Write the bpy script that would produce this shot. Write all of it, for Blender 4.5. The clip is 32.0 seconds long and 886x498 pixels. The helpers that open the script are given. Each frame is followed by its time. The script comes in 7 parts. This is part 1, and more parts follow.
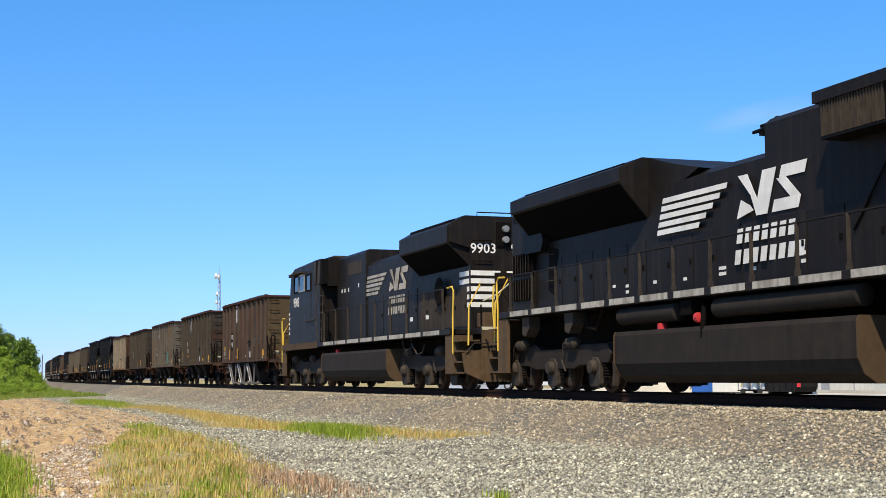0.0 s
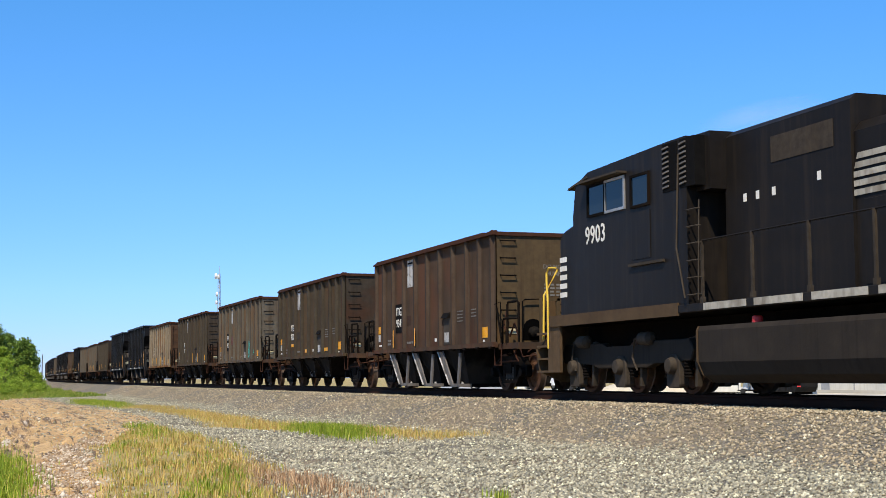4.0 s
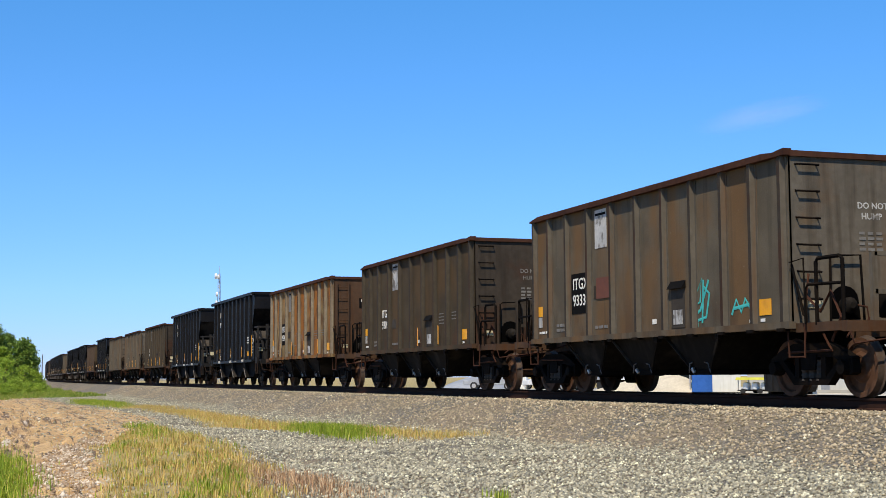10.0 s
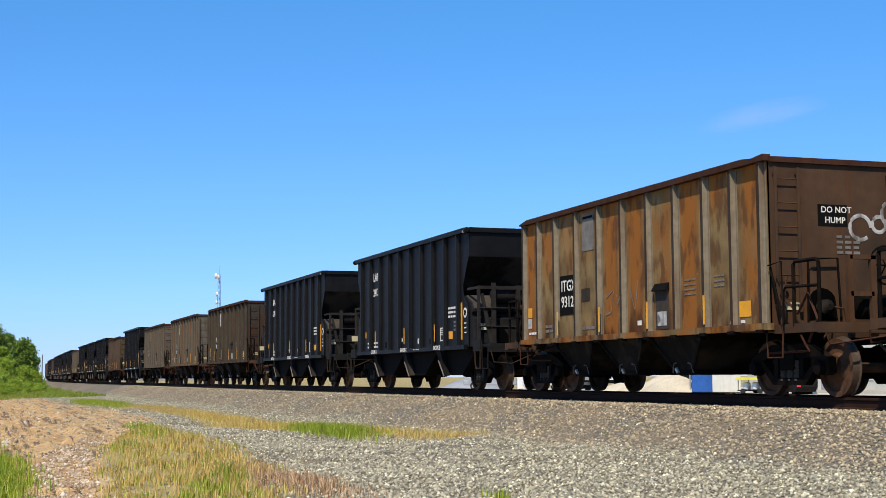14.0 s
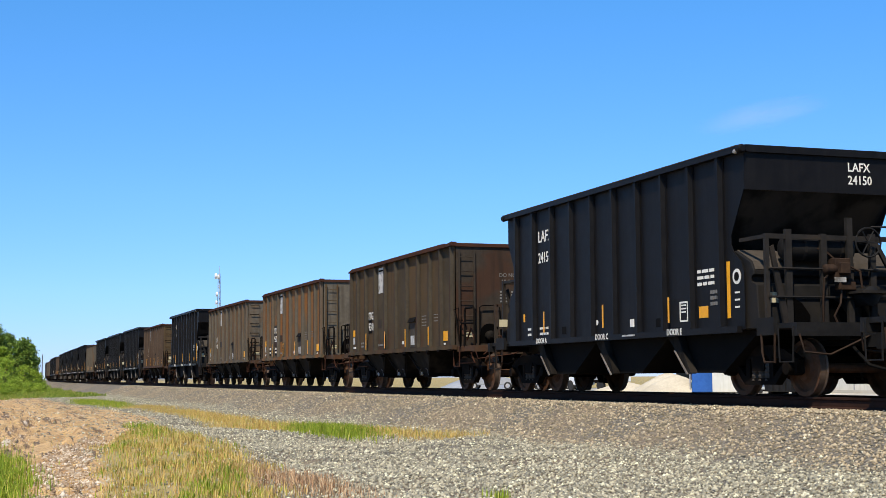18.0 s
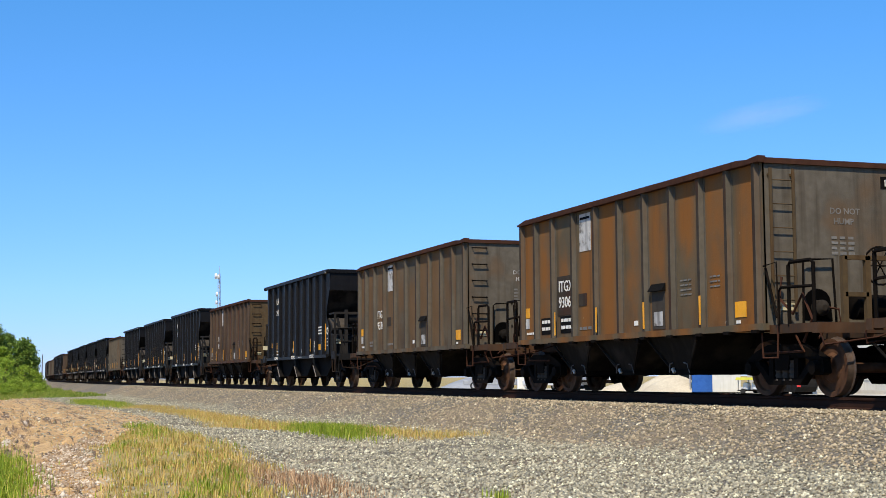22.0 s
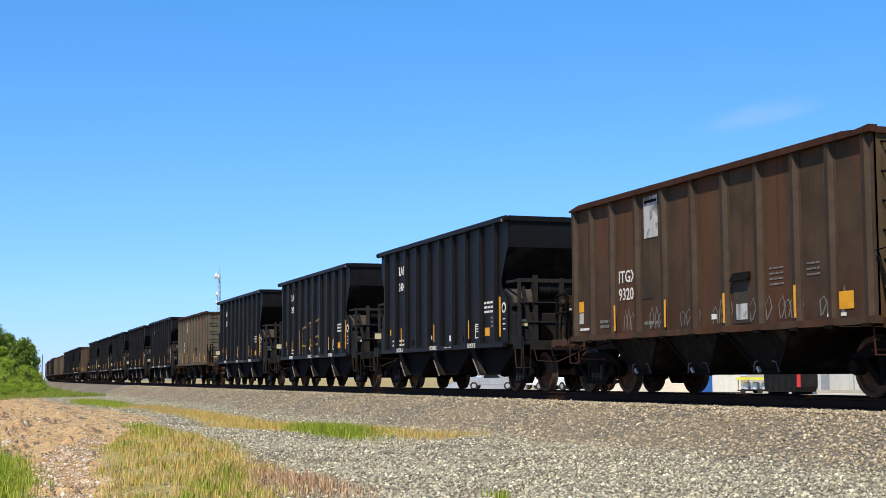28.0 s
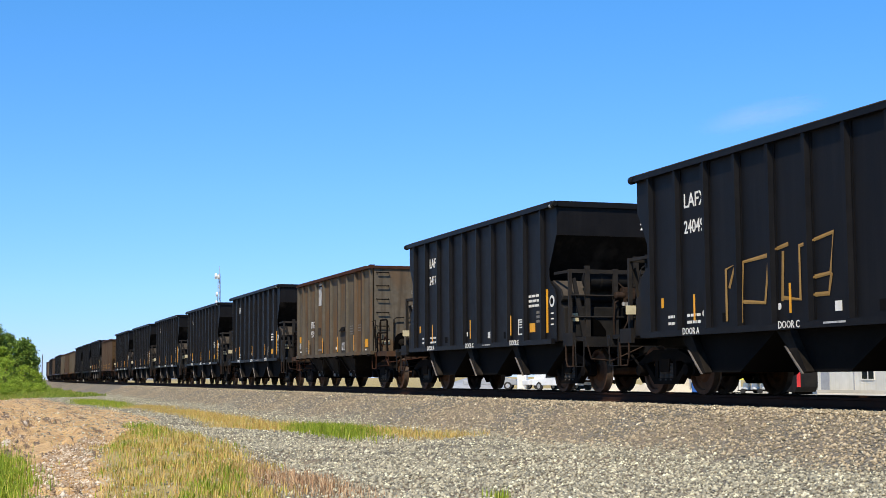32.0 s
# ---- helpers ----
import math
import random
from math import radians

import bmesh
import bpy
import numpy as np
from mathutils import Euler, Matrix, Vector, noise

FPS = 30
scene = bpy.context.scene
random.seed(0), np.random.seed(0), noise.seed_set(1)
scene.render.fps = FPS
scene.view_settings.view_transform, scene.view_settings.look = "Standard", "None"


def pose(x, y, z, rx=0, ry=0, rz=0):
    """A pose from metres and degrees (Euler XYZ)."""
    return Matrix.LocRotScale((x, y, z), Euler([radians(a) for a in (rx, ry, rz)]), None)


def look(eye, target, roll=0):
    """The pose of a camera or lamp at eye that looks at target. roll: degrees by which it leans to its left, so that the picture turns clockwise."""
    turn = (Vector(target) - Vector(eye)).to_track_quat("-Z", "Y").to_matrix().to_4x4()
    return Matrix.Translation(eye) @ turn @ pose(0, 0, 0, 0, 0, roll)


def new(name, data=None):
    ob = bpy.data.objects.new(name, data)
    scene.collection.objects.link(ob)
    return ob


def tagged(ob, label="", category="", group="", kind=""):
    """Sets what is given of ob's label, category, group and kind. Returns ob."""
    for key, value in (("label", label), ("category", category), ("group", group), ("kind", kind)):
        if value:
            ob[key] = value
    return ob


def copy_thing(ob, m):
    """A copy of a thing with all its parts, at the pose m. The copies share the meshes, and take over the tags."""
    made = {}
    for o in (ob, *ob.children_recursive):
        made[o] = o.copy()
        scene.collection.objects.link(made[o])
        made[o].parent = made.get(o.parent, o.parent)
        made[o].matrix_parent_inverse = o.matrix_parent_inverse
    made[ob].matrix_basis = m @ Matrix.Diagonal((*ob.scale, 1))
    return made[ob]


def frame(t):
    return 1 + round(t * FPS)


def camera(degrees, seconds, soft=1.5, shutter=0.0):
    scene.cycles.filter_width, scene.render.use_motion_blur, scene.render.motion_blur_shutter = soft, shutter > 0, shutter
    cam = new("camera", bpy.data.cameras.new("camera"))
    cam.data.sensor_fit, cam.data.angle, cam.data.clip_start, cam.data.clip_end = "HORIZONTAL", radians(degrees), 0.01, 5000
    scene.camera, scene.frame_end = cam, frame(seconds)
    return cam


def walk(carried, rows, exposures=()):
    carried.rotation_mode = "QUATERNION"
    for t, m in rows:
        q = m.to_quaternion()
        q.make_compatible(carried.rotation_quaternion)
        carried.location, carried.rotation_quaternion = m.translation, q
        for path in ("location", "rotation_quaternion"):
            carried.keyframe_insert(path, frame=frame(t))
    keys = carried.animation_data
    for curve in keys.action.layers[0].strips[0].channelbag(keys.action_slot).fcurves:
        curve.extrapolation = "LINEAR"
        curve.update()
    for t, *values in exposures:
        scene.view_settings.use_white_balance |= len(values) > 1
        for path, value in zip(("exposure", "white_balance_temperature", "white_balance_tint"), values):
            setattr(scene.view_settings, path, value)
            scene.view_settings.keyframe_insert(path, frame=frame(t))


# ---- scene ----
# ================= camera =================
cam = camera(35.09, 32.0, soft=0.8)
EYE = (0.0, 0.0, 0.344)
VIEW = look(EYE, (-94.2363, 32.198, 9.4446), -0.294)
walk(cam, [(0.0, VIEW), (32.0, VIEW)], [(0.0, 0.03), (3.5, 0.03), (6.0, -0.07), (14.0, -0.07), (18.0, 0.02), (23.0, -0.03), (28.0, 0.02), (32.0, 0.05)])

# ================= world and light =================
SUN_TO = Vector((0.50, -0.36, 0.79)).normalized()
world = bpy.data.worlds.new("sky_world")
scene.world = world
world.use_nodes = True
wn = world.node_tree.nodes
sky = wn.new("ShaderNodeTexSky")
sky.sky_type = "NISHITA"
sky.sun_disc = False
sky.sun_elevation = math.asin(SUN_TO.z)
sky.sun_rotation = math.atan2(SUN_TO.x, SUN_TO.y)
sky.altitude, sky.air_density, sky.dust_density, sky.ozone_density = 2500.0, 1.0, 0.0, 7.0
tint = wn.new("ShaderNodeMix")
tint.data_type, tint.blend_type = "RGBA", "MULTIPLY"
tint.inputs[0].default_value = 1.0
coord, axis = wn.new("ShaderNodeTexCoord"), wn.new("ShaderNodeSeparateXYZ")
hue = wn.new("ShaderNodeValToRGB")
for k, (at, c) in enumerate(((0.0, (0.50, 0.54, 0.80)), (0.27, (0.55, 1.03, 1.2)), (0.06, (0.60, 0.74, 0.98)), (0.13, (0.615, 0.87, 1.06)))):
    e = hue.color_ramp.elements[k] if k < 2 else hue.color_ramp.elements.new(at)
    e.position, e.color = at, (*(v / 1.2 for v in c), 1)
world.node_tree.links.new(coord.outputs["Generated"], axis.inputs[0])
world.node_tree.links.new(axis.outputs["Z"], hue.inputs[0])
world.node_tree.links.new(hue.outputs[0], tint.inputs[7])
world.node_tree.links.new(sky.outputs[0], tint.inputs[6])
world.node_tree.links.new(tint.outputs[2], wn["Background"].inputs[0])
wn["Background"].inputs[1].default_value = 0.15 * 1.35
sun = new("sun", bpy.data.lights.new("sun", "SUN"))
sun.data.energy, sun.data.angle, sun.data.color = 5.0, radians(0.5), (1.0, 0.90, 0.74)
sun.matrix_world = look(SUN_TO * 100, (0, 0, 0))

# ================= materials =================
def mat(name, c1, c2, rough=0.7, metal=0.0, scale=8.0, bump=0.25, streak=None, amount=0.5, patch=None, patch_size=0.9, patch_amount=0.5, coords="Object", spec=0.3):
    """Two colours mixed by grain, optional run-down streaks and large worn patches, fine relief."""
    m = bpy.data.materials.new(name)
    m.use_nodes = True
    nt = m.node_tree
    n, l = nt.nodes, nt.links.new
    b = n["Principled BSDF"]
    tc = n.new("ShaderNodeTexCoord")
    info = n.new("ShaderNodeObjectInfo")
    w = n.new("ShaderNodeMath"); w.operation = "MULTIPLY"; w.inputs[1].default_value = 40.0
    l(info.outputs["Random"], w.inputs[0])
    src = tc.outputs[coords]

    def noise_at(sc, detail, vec=None):
        t = n.new("ShaderNodeTexNoise"); t.noise_dimensions = "4D"
        t.inputs["Scale"].default_value = sc; t.inputs["Detail"].default_value = detail
        l(vec or src, t.inputs["Vector"]); l(w.outputs[0], t.inputs["W"])
        return t.outputs["Fac"]

    def ramp(fac, lo, hi):
        r = n.new("ShaderNodeMapRange"); r.inputs[1].default_value = lo; r.inputs[2].default_value = hi
        l(fac, r.inputs[0]); return r.outputs[0]

    def mix(fac, a, bcol):
        x = n.new("ShaderNodeMix"); x.data_type = "RGBA"
        l(fac, x.inputs[0])
        for v, i in ((a, 6), (bcol, 7)):
            if isinstance(v, tuple): x.inputs[i].default_value = (*v, 1)
            else: l(v, x.inputs[i])
        return x.outputs[2]

    def scaled(fac, k):
        q = n.new("ShaderNodeMath"); q.operation = "MULTIPLY"; q.inputs[1].default_value = k
        l(fac, q.inputs[0]); return q.outputs[0]

    fine = noise_at(scale, 8)
    col = mix(ramp(fine, 0.3, 0.7), c1, c2)
    big = noise_at(scale / 9, 4)
    dark = tuple(v * 0.62 for v in c1)
    col = mix(scaled(ramp(big, 0.45, 0.75), 0.55), col, dark)
    if patch:
        col = mix(scaled(ramp(noise_at(patch_size, 6), 0.52, 0.62), patch_amount), col, patch)
    if streak:
        mp = n.new("ShaderNodeMapping"); mp.inputs["Scale"].default_value = (1, 1, 0.07)
        l(src, mp.inputs["Vector"])
        col = mix(scaled(ramp(noise_at(7.0, 5, mp.outputs[0]), 0.5, 0.68), amount), col, streak)
    l(col, b.inputs["Base Color"])
    rr = n.new("ShaderNodeMapRange"); rr.inputs[3].default_value = max(0.05, rough - 0.12); rr.inputs[4].default_value = min(1, rough + 0.12)
    l(fine, rr.inputs[0]); l(rr.outputs[0], b.inputs["Roughness"])
    b.inputs["Metallic"].default_value = metal
    b.inputs["Specular IOR Level"].default_value = spec
    if bump:
        bp = n.new("ShaderNodeBump"); bp.inputs["Strength"].default_value = bump; bp.inputs["Distance"].default_value = 0.01
        l(noise_at(scale * 5, 4), bp.inputs["Height"]); l(bp.outputs[0], b.inputs["Normal"])
    return m


POSTS = [-5.06, -4.24, -3.30, -2.22, -1.13, -0.04, 1.04, 2.10, 3.16, 4.09, 4.98]


def panel_paint(name, base, base2, rust, amount, splash, splash_amount, stain=None, rough=0.8, bias=0.0):
    """Weathered car paint: rust eats the middle of each panel, splashes climb from the sill, runs come down."""
    m = bpy.data.materials.new(name)
    m.use_nodes = True
    nt = m.node_tree
    n, l = nt.nodes, nt.links.new
    b = n["Principled BSDF"]
    tc = n.new("ShaderNodeTexCoord")
    sep = n.new("ShaderNodeSeparateXYZ"); l(tc.outputs["Object"], sep.inputs[0])
    info = n.new("ShaderNodeObjectInfo")

    def calc(op, a, c=0.0, d=0.0):
        q = n.new("ShaderNodeMath"); q.operation = op
        for v, k in ((a, 0), (c, 1), (d, 2)):
            if isinstance(v, (int, float)): q.inputs[k].default_value = v
            else: l(v, q.inputs[k])
        return q.outputs[0]

    def ramp(fac, lo, hi, soft=True):
        r = n.new("ShaderNodeMapRange"); r.inputs[1].default_value = lo; r.inputs[2].default_value = hi
        r.interpolation_type = "SMOOTHSTEP" if soft else "LINEAR"
        l(fac, r.inputs[0]); return r.outputs[0]

    w = calc("MULTIPLY", info.outputs["Random"], 40.0)

    def noi(sc, det, stretch=(1, 1, 1)):
        mp = n.new("ShaderNodeMapping"); mp.inputs["Scale"].default_value = stretch
        l(tc.outputs["Object"], mp.inputs["Vector"])
        t = n.new("ShaderNodeTexNoise"); t.noise_dimensions = "4D"
        t.inputs["Scale"].default_value = sc; t.inputs["Detail"].default_value = det
        l(mp.outputs[0], t.inputs["Vector"]); l(w, t.inputs["W"]); return t.outputs["Fac"]

    def mix(fac, a, c):
        x = n.new("ShaderNodeMix"); x.data_type = "RGBA"; l(fac, x.inputs[0])
        for v, k in ((a, 6), (c, 7)):
            if isinstance(v, tuple): x.inputs[k].default_value = (*v, 1)
            else: l(v, x.inputs[k])
        return x.outputs[2]

    col = mix(ramp(noi(1.6, 7), 0.36, 0.66), base, base2)
    # panel by panel
    u = calc("DIVIDE", calc("ADD", sep.outputs[0], 5.36), 1.055)
    mid = calc("SUBTRACT", 1.0, calc("ABSOLUTE", calc("MULTIPLY_ADD", calc("FRACT", u), 2.0, -1.0)))
    wn2 = n.new("ShaderNodeTexWhiteNoise"); wn2.noise_dimensions = "1D"
    l(calc("ADD", calc("FLOOR", u), w), wn2.inputs["W"])
    lift = calc("MULTIPLY_ADD", wn2.outputs["Value"], 0.30, bias - 0.15)
    f = ramp(calc("ADD", noi(0.9, 6, (1, 1, 0.6)), lift), 0.40, 0.62)
    col = mix(calc("MULTIPLY", calc("MULTIPLY", f, ramp(mid, 0.05, 0.75)), amount), col, rust)
    # runs from the top and splashes from the sill
    runs = calc("MULTIPLY", ramp(noi(6.0, 5, (1, 1, 0.06)), 0.54, 0.72), 0.45)
    col = mix(runs, col, tuple(v * 0.55 for v in base))
    low = calc("MULTIPLY", ramp(sep.outputs[2], 2.3, 1.15), ramp(noi(2.6, 8, (1, 1, 0.45)), 0.46, 0.64))
    col = mix(calc("MULTIPLY", low, splash_amount), col, splash)
    if stain:
        col = mix(calc("MULTIPLY", ramp(noi(4.2, 8, (1, 1, 0.40)), 0.50, 0.62), 0.75), col, stain)
    chips = ramp(noi(14.0, 4), 0.70, 0.76)
    col = mix(calc("MULTIPLY", chips, 0.55), col, tuple(min(1.0, v * 2.2) for v in base2))
    l(col, b.inputs["Base Color"])
    b.inputs["Roughness"].default_value = rough
    b.inputs["Specular IOR Level"].default_value = 0.14
    bp = n.new("ShaderNodeBump"); bp.inputs["Strength"].default_value = 0.3; bp.inputs["Distance"].default_value = 0.012
    l(calc("ADD", noi(30, 4), calc("MULTIPLY", noi(1.5, 2), 3.0)), bp.inputs["Height"]); l(bp.outputs[0], b.inputs["Normal"])
    return m


BROWN = panel_paint("brown_car_paint", (0.058, 0.037, 0.022), (0.082, 0.052, 0.030), (0.108, 0.046, 0.022), 0.8, (0.072, 0.027, 0.013), 0.7)
DARKBROWN = panel_paint("dark_brown_car_paint", (0.050, 0.037, 0.021), (0.073, 0.053, 0.029), (0.100, 0.057, 0.022), 0.65, (0.080, 0.034, 0.016), 0.6)
GREY = panel_paint("weathered_grey_car_paint", (0.092, 0.075, 0.050), (0.126, 0.102, 0.068), (0.165, 0.080, 0.024), 0.62, (0.080, 0.046, 0.024), 0.6)
RUSTY = panel_paint("rusty_yellow_car_paint", (0.165, 0.108, 0.046), (0.27, 0.185, 0.078), (0.30, 0.110, 0.020), 1.0, (0.075, 0.030, 0.011), 1.0, stain=(0.105, 0.046, 0.018), bias=0.10)
ORANGE = panel_paint("orange_brown_car_paint", (0.100, 0.080, 0.048), (0.130, 0.096, 0.054), (0.235, 0.092, 0.020), 0.95, (0.120, 0.052, 0.018), 0.55, bias=0.09)
DUST = dict(bump=0.3, spec=0.12)
BROWNPOST = mat("brown_post_paint", (0.070, 0.048, 0.033), (0.095, 0.066, 0.046), 0.8, streak=(0.055, 0.026, 0.013), amount=0.6, **DUST)
DARKPOST = mat("dusty_dark_post_paint", (0.050, 0.040, 0.027), (0.074, 0.060, 0.041), 0.8, streak=(0.045, 0.030, 0.020), amount=0.6, **DUST)
GREYPOST = mat("dusty_grey_post_paint", (0.094, 0.080, 0.058), (0.124, 0.105, 0.078), 0.8, streak=(0.135, 0.062, 0.022), amount=0.55, **DUST)
GREYEND = mat("sooty_grey_end_paint", (0.104, 0.088, 0.064), (0.145, 0.122, 0.090), 0.8, streak=(0.050, 0.036, 0.024), amount=0.6, patch=(0.150, 0.080, 0.034), patch_amount=0.45, **DUST)
DARKEND = mat("dark_brown_end_paint", (0.040, 0.031, 0.022), (0.060, 0.046, 0.033), 0.8, streak=(0.026, 0.019, 0.013), amount=0.6, patch=(0.070, 0.026, 0.012), patch_amount=0.5, **DUST)
BROWNEND = mat("sunlit_brown_end_paint", (0.074, 0.050, 0.026), (0.105, 0.070, 0.034), 0.8, streak=(0.052, 0.030, 0.016), amount=0.5, patch=(0.115, 0.060, 0.022), patch_amount=0.5, **DUST)
RUST = mat("bare_rust", (0.052, 0.021, 0.0125), (0.078, 0.034, 0.019), 0.85, streak=(0.025, 0.010, 0.007), spec=0.1)
BLACK = mat("black_car_paint", (0.0066, 0.0062, 0.0064), (0.0104, 0.0098, 0.0100), 0.5, scale=5, bump=0.1, streak=(0.017, 0.0155, 0.0145), amount=0.35, spec=0.10)
LOCO = mat("black_loco_paint", (0.0135, 0.0112, 0.0096), (0.0195, 0.0162, 0.0136), 0.45, scale=4, bump=0.06, streak=(0.040, 0.029, 0.019), amount=0.4, spec=0.06)
LOCODIRT = mat("dusty_black_paint", (0.036, 0.028, 0.020), (0.072, 0.056, 0.040), 0.75, streak=(0.075, 0.052, 0.030), amount=0.4, spec=0.12)
# Grime plus the shade beneath the train, both put into the base.
UNDER = mat("grimy_shade_steel", (0.0046, 0.0036, 0.0028), (0.010, 0.0075, 0.0056), 0.85, patch=(0.024, 0.0145, 0.0085), patch_amount=0.5, spec=0.05)
TANK = mat("dusty_fuel_tank", (0.026, 0.020, 0.0145), (0.040, 0.031, 0.022), 0.75, scale=4, streak=(0.016, 0.0125, 0.009), amount=0.5, spec=0.12)
TANKEND = mat("tank_end_tan_dust", (0.078, 0.049, 0.026), (0.105, 0.067, 0.036), 0.85, scale=5, spec=0.12)
WHITE = mat("dirty_white_paint", (0.82, 0.77, 0.66), (0.88, 0.84, 0.74), 0.6, scale=20, bump=0.05, streak=(0.60, 0.53, 0.42), amount=0.3)
WORNWHITE = mat("worn_white_patch", (0.46, 0.44, 0.40), (0.62, 0.60, 0.55), 0.7, scale=9, streak=(0.16, 0.145, 0.125), amount=0.85, patch=(0.11, 0.095, 0.075), patch_size=4.5, patch_amount=0.9)
STENCIL = mat("black_stencil_patch", (0.0065, 0.006, 0.0055), (0.011, 0.010, 0.009), 0.8, scale=9, spec=0.04)
AMBER = mat("amber_reflector", (0.86, 0.36, 0.012), (0.92, 0.43, 0.018), 0.45, scale=25, bump=0.05, streak=(0.45, 0.18, 0.02), amount=0.25)
YELLOW = mat("yellow_rail_paint", (0.75, 0.47, 0.04), (0.82, 0.55, 0.07), 0.5, scale=20, bump=0.05)
CREAM = mat("cream_label", (0.55, 0.48, 0.30), (0.62, 0.55, 0.36), 0.6, scale=20, bump=0.05)
WHEELM = mat("wheel_steel", (0.060, 0.028, 0.015), (0.135, 0.066, 0.034), 0.7, scale=6, spec=0.12)
RAILTOP = mat("rail_steel", (0.026, 0.013, 0.009), (0.048, 0.023, 0.015), 0.8, scale=3, bump=0.1, spec=0.06)
TIE = mat("creosoted_timber", (0.045, 0.032, 0.024), (0.085, 0.062, 0.046), 0.9, scale=7)
GALV = mat("bare_metal_edge", (0.42, 0.40, 0.37), (0.55, 0.53, 0.50), 0.5, metal=0.6, scale=16)
CHUTE = mat("grey_chute_steel", (0.130, 0.115, 0.100), (0.200, 0.175, 0.150), 0.65, scale=6, streak=(0.045, 0.036, 0.028), spec=0.2)
RED = mat("red_valve_paint", (0.55, 0.03, 0.03), (0.65, 0.05, 0.05), 0.5)
# Soot, underbody shade and the paler lit faces all sit in this colour.
CHUTEDARK = mat("sooty_shade_chute_steel", (0.008, 0.0068, 0.0056), (0.016, 0.0135, 0.011), 0.75, scale=6, streak=(0.028, 0.023, 0.018), patch=(0.060, 0.049, 0.038), patch_size=1.1, patch_amount=0.55, spec=0.05)
PALEPOST = mat("grey_green_post_paint", (0.18, 0.145, 0.095), (0.26, 0.215, 0.15), 0.8, streak=(0.11, 0.05, 0.018), amount=0.7, spec=0.12)
RUSTEND = mat("dark_rusted_end", (0.064, 0.037, 0.022), (0.098, 0.053, 0.029), 0.85, scale=4, streak=(0.082, 0.032, 0.012), amount=0.7, patch=(0.036, 0.028, 0.021), patch_size=0.7, patch_amount=0.7, spec=0.1)
TANDIRT = mat("tan_dusted_steel", (0.090, 0.056, 0.028), (0.145, 0.090, 0.046), 0.8, streak=(0.050, 0.031, 0.017), amount=0.5, patch=(0.13, 0.085, 0.045), patch_amount=0.4, spec=0.12)
DULLWHITE = mat("dusty_white_stripe", (0.40, 0.355, 0.27), (0.54, 0.49, 0.39), 0.7, scale=12, streak=(0.15, 0.12, 0.085), amount=0.6, patch=(0.16, 0.12, 0.08), patch_size=2.0, patch_amount=0.5)
POLISHED = mat("polished_tread_steel", (0.085, 0.058, 0.040), (0.145, 0.100, 0.072), 0.5, metal=0.3, scale=12, bump=0.05)
SOOT = mat("sooty_black_steel", (0.0085, 0.0080, 0.0076), (0.0165, 0.0155, 0.0145), 0.7, patch=(0.030, 0.024, 0.018), patch_amount=0.4, spec=0.15)
CAGE = mat("dusty_black_angle_iron", (0.016, 0.0145, 0.013), (0.030, 0.026, 0.022), 0.7, scale=6, patch=(0.050, 0.036, 0.024), patch_amount=0.4, spec=0.12)
VALVE = mat("rusty_brown_casting", (0.026, 0.016, 0.011), (0.050, 0.030, 0.019), 0.8, scale=10, patch=(0.020, 0.015, 0.011), patch_size=3.0, patch_amount=0.6, spec=0.1)
BROWNGREY = mat("brown_grey_coat", (0.052, 0.043, 0.034), (0.080, 0.067, 0.053), 0.9, scale=7, spec=0.08)
# Near-black that holds the shade of openings and of the radiator underside.
SHADEBLACK = mat("shade_black_plate", (0.0016, 0.0015, 0.0014), (0.0026, 0.0024, 0.0022), 0.8, scale=30, spec=0.03)

# ================= mesh helpers =================
def box(bm, x0, x1, y0, y1, z0, z1):
    v = [bm.verts.new((x, y, z)) for x in (x0, x1) for y in (y0, y1) for z in (z0, z1)]
    for f in ((0, 1, 3, 2), (4, 6, 7, 5), (0, 4, 5, 1), (2, 3, 7, 6), (0, 2, 6, 4), (1, 5, 7, 3)):
        bm.faces.new([v[i] for i in f])
    return bm


def prism(bm, pts, axis, a, b):
    """A flat outline pulled along an axis from a to b. x: (y, z), y: (x, z), z: (x, y)."""
    def at(p, t):
        return {"x": (t, p[0], p[1]), "y": (p[0], t, p[1]), "z": (p[0], p[1], t)}[axis]
    lo = [bm.verts.new(at(p, a)) for p in pts]
    hi = [bm.verts.new(at(p, b)) for p in pts]
    n = len(pts)
    bm.faces.new(lo)
    bm.faces.new(hi[::-1])
    for i in range(n):
        bm.faces.new((lo[i], lo[(i + 1) % n], hi[(i + 1) % n], hi[i]))
    return bm


def rod(bm, pts, r, n=6):
    """A round bar along a line of points."""
    pts = [Vector(p) for p in pts]
    rings = []
    for i, p in enumerate(pts):
        d = (pts[min(i + 1, len(pts) - 1)] - pts[max(i - 1, 0)]).normalized()
        side = d.cross(Vector((0, 0, 1)) if abs(d.z) < 0.9 else Vector((0, 1, 0))).normalized()
        up = side.cross(d)
        rings.append([bm.verts.new(p + r * (math.cos(k * math.tau / n) * side + math.sin(k * math.tau / n) * up)) for k in range(n)])
    for a, b in zip(rings, rings[1:]):
        for k in range(n):
            bm.faces.new((a[k], a[(k + 1) % n], b[(k + 1) % n], b[k]))
    bm.faces.new(rings[0][::-1])
    bm.faces.new(rings[-1])
    return bm


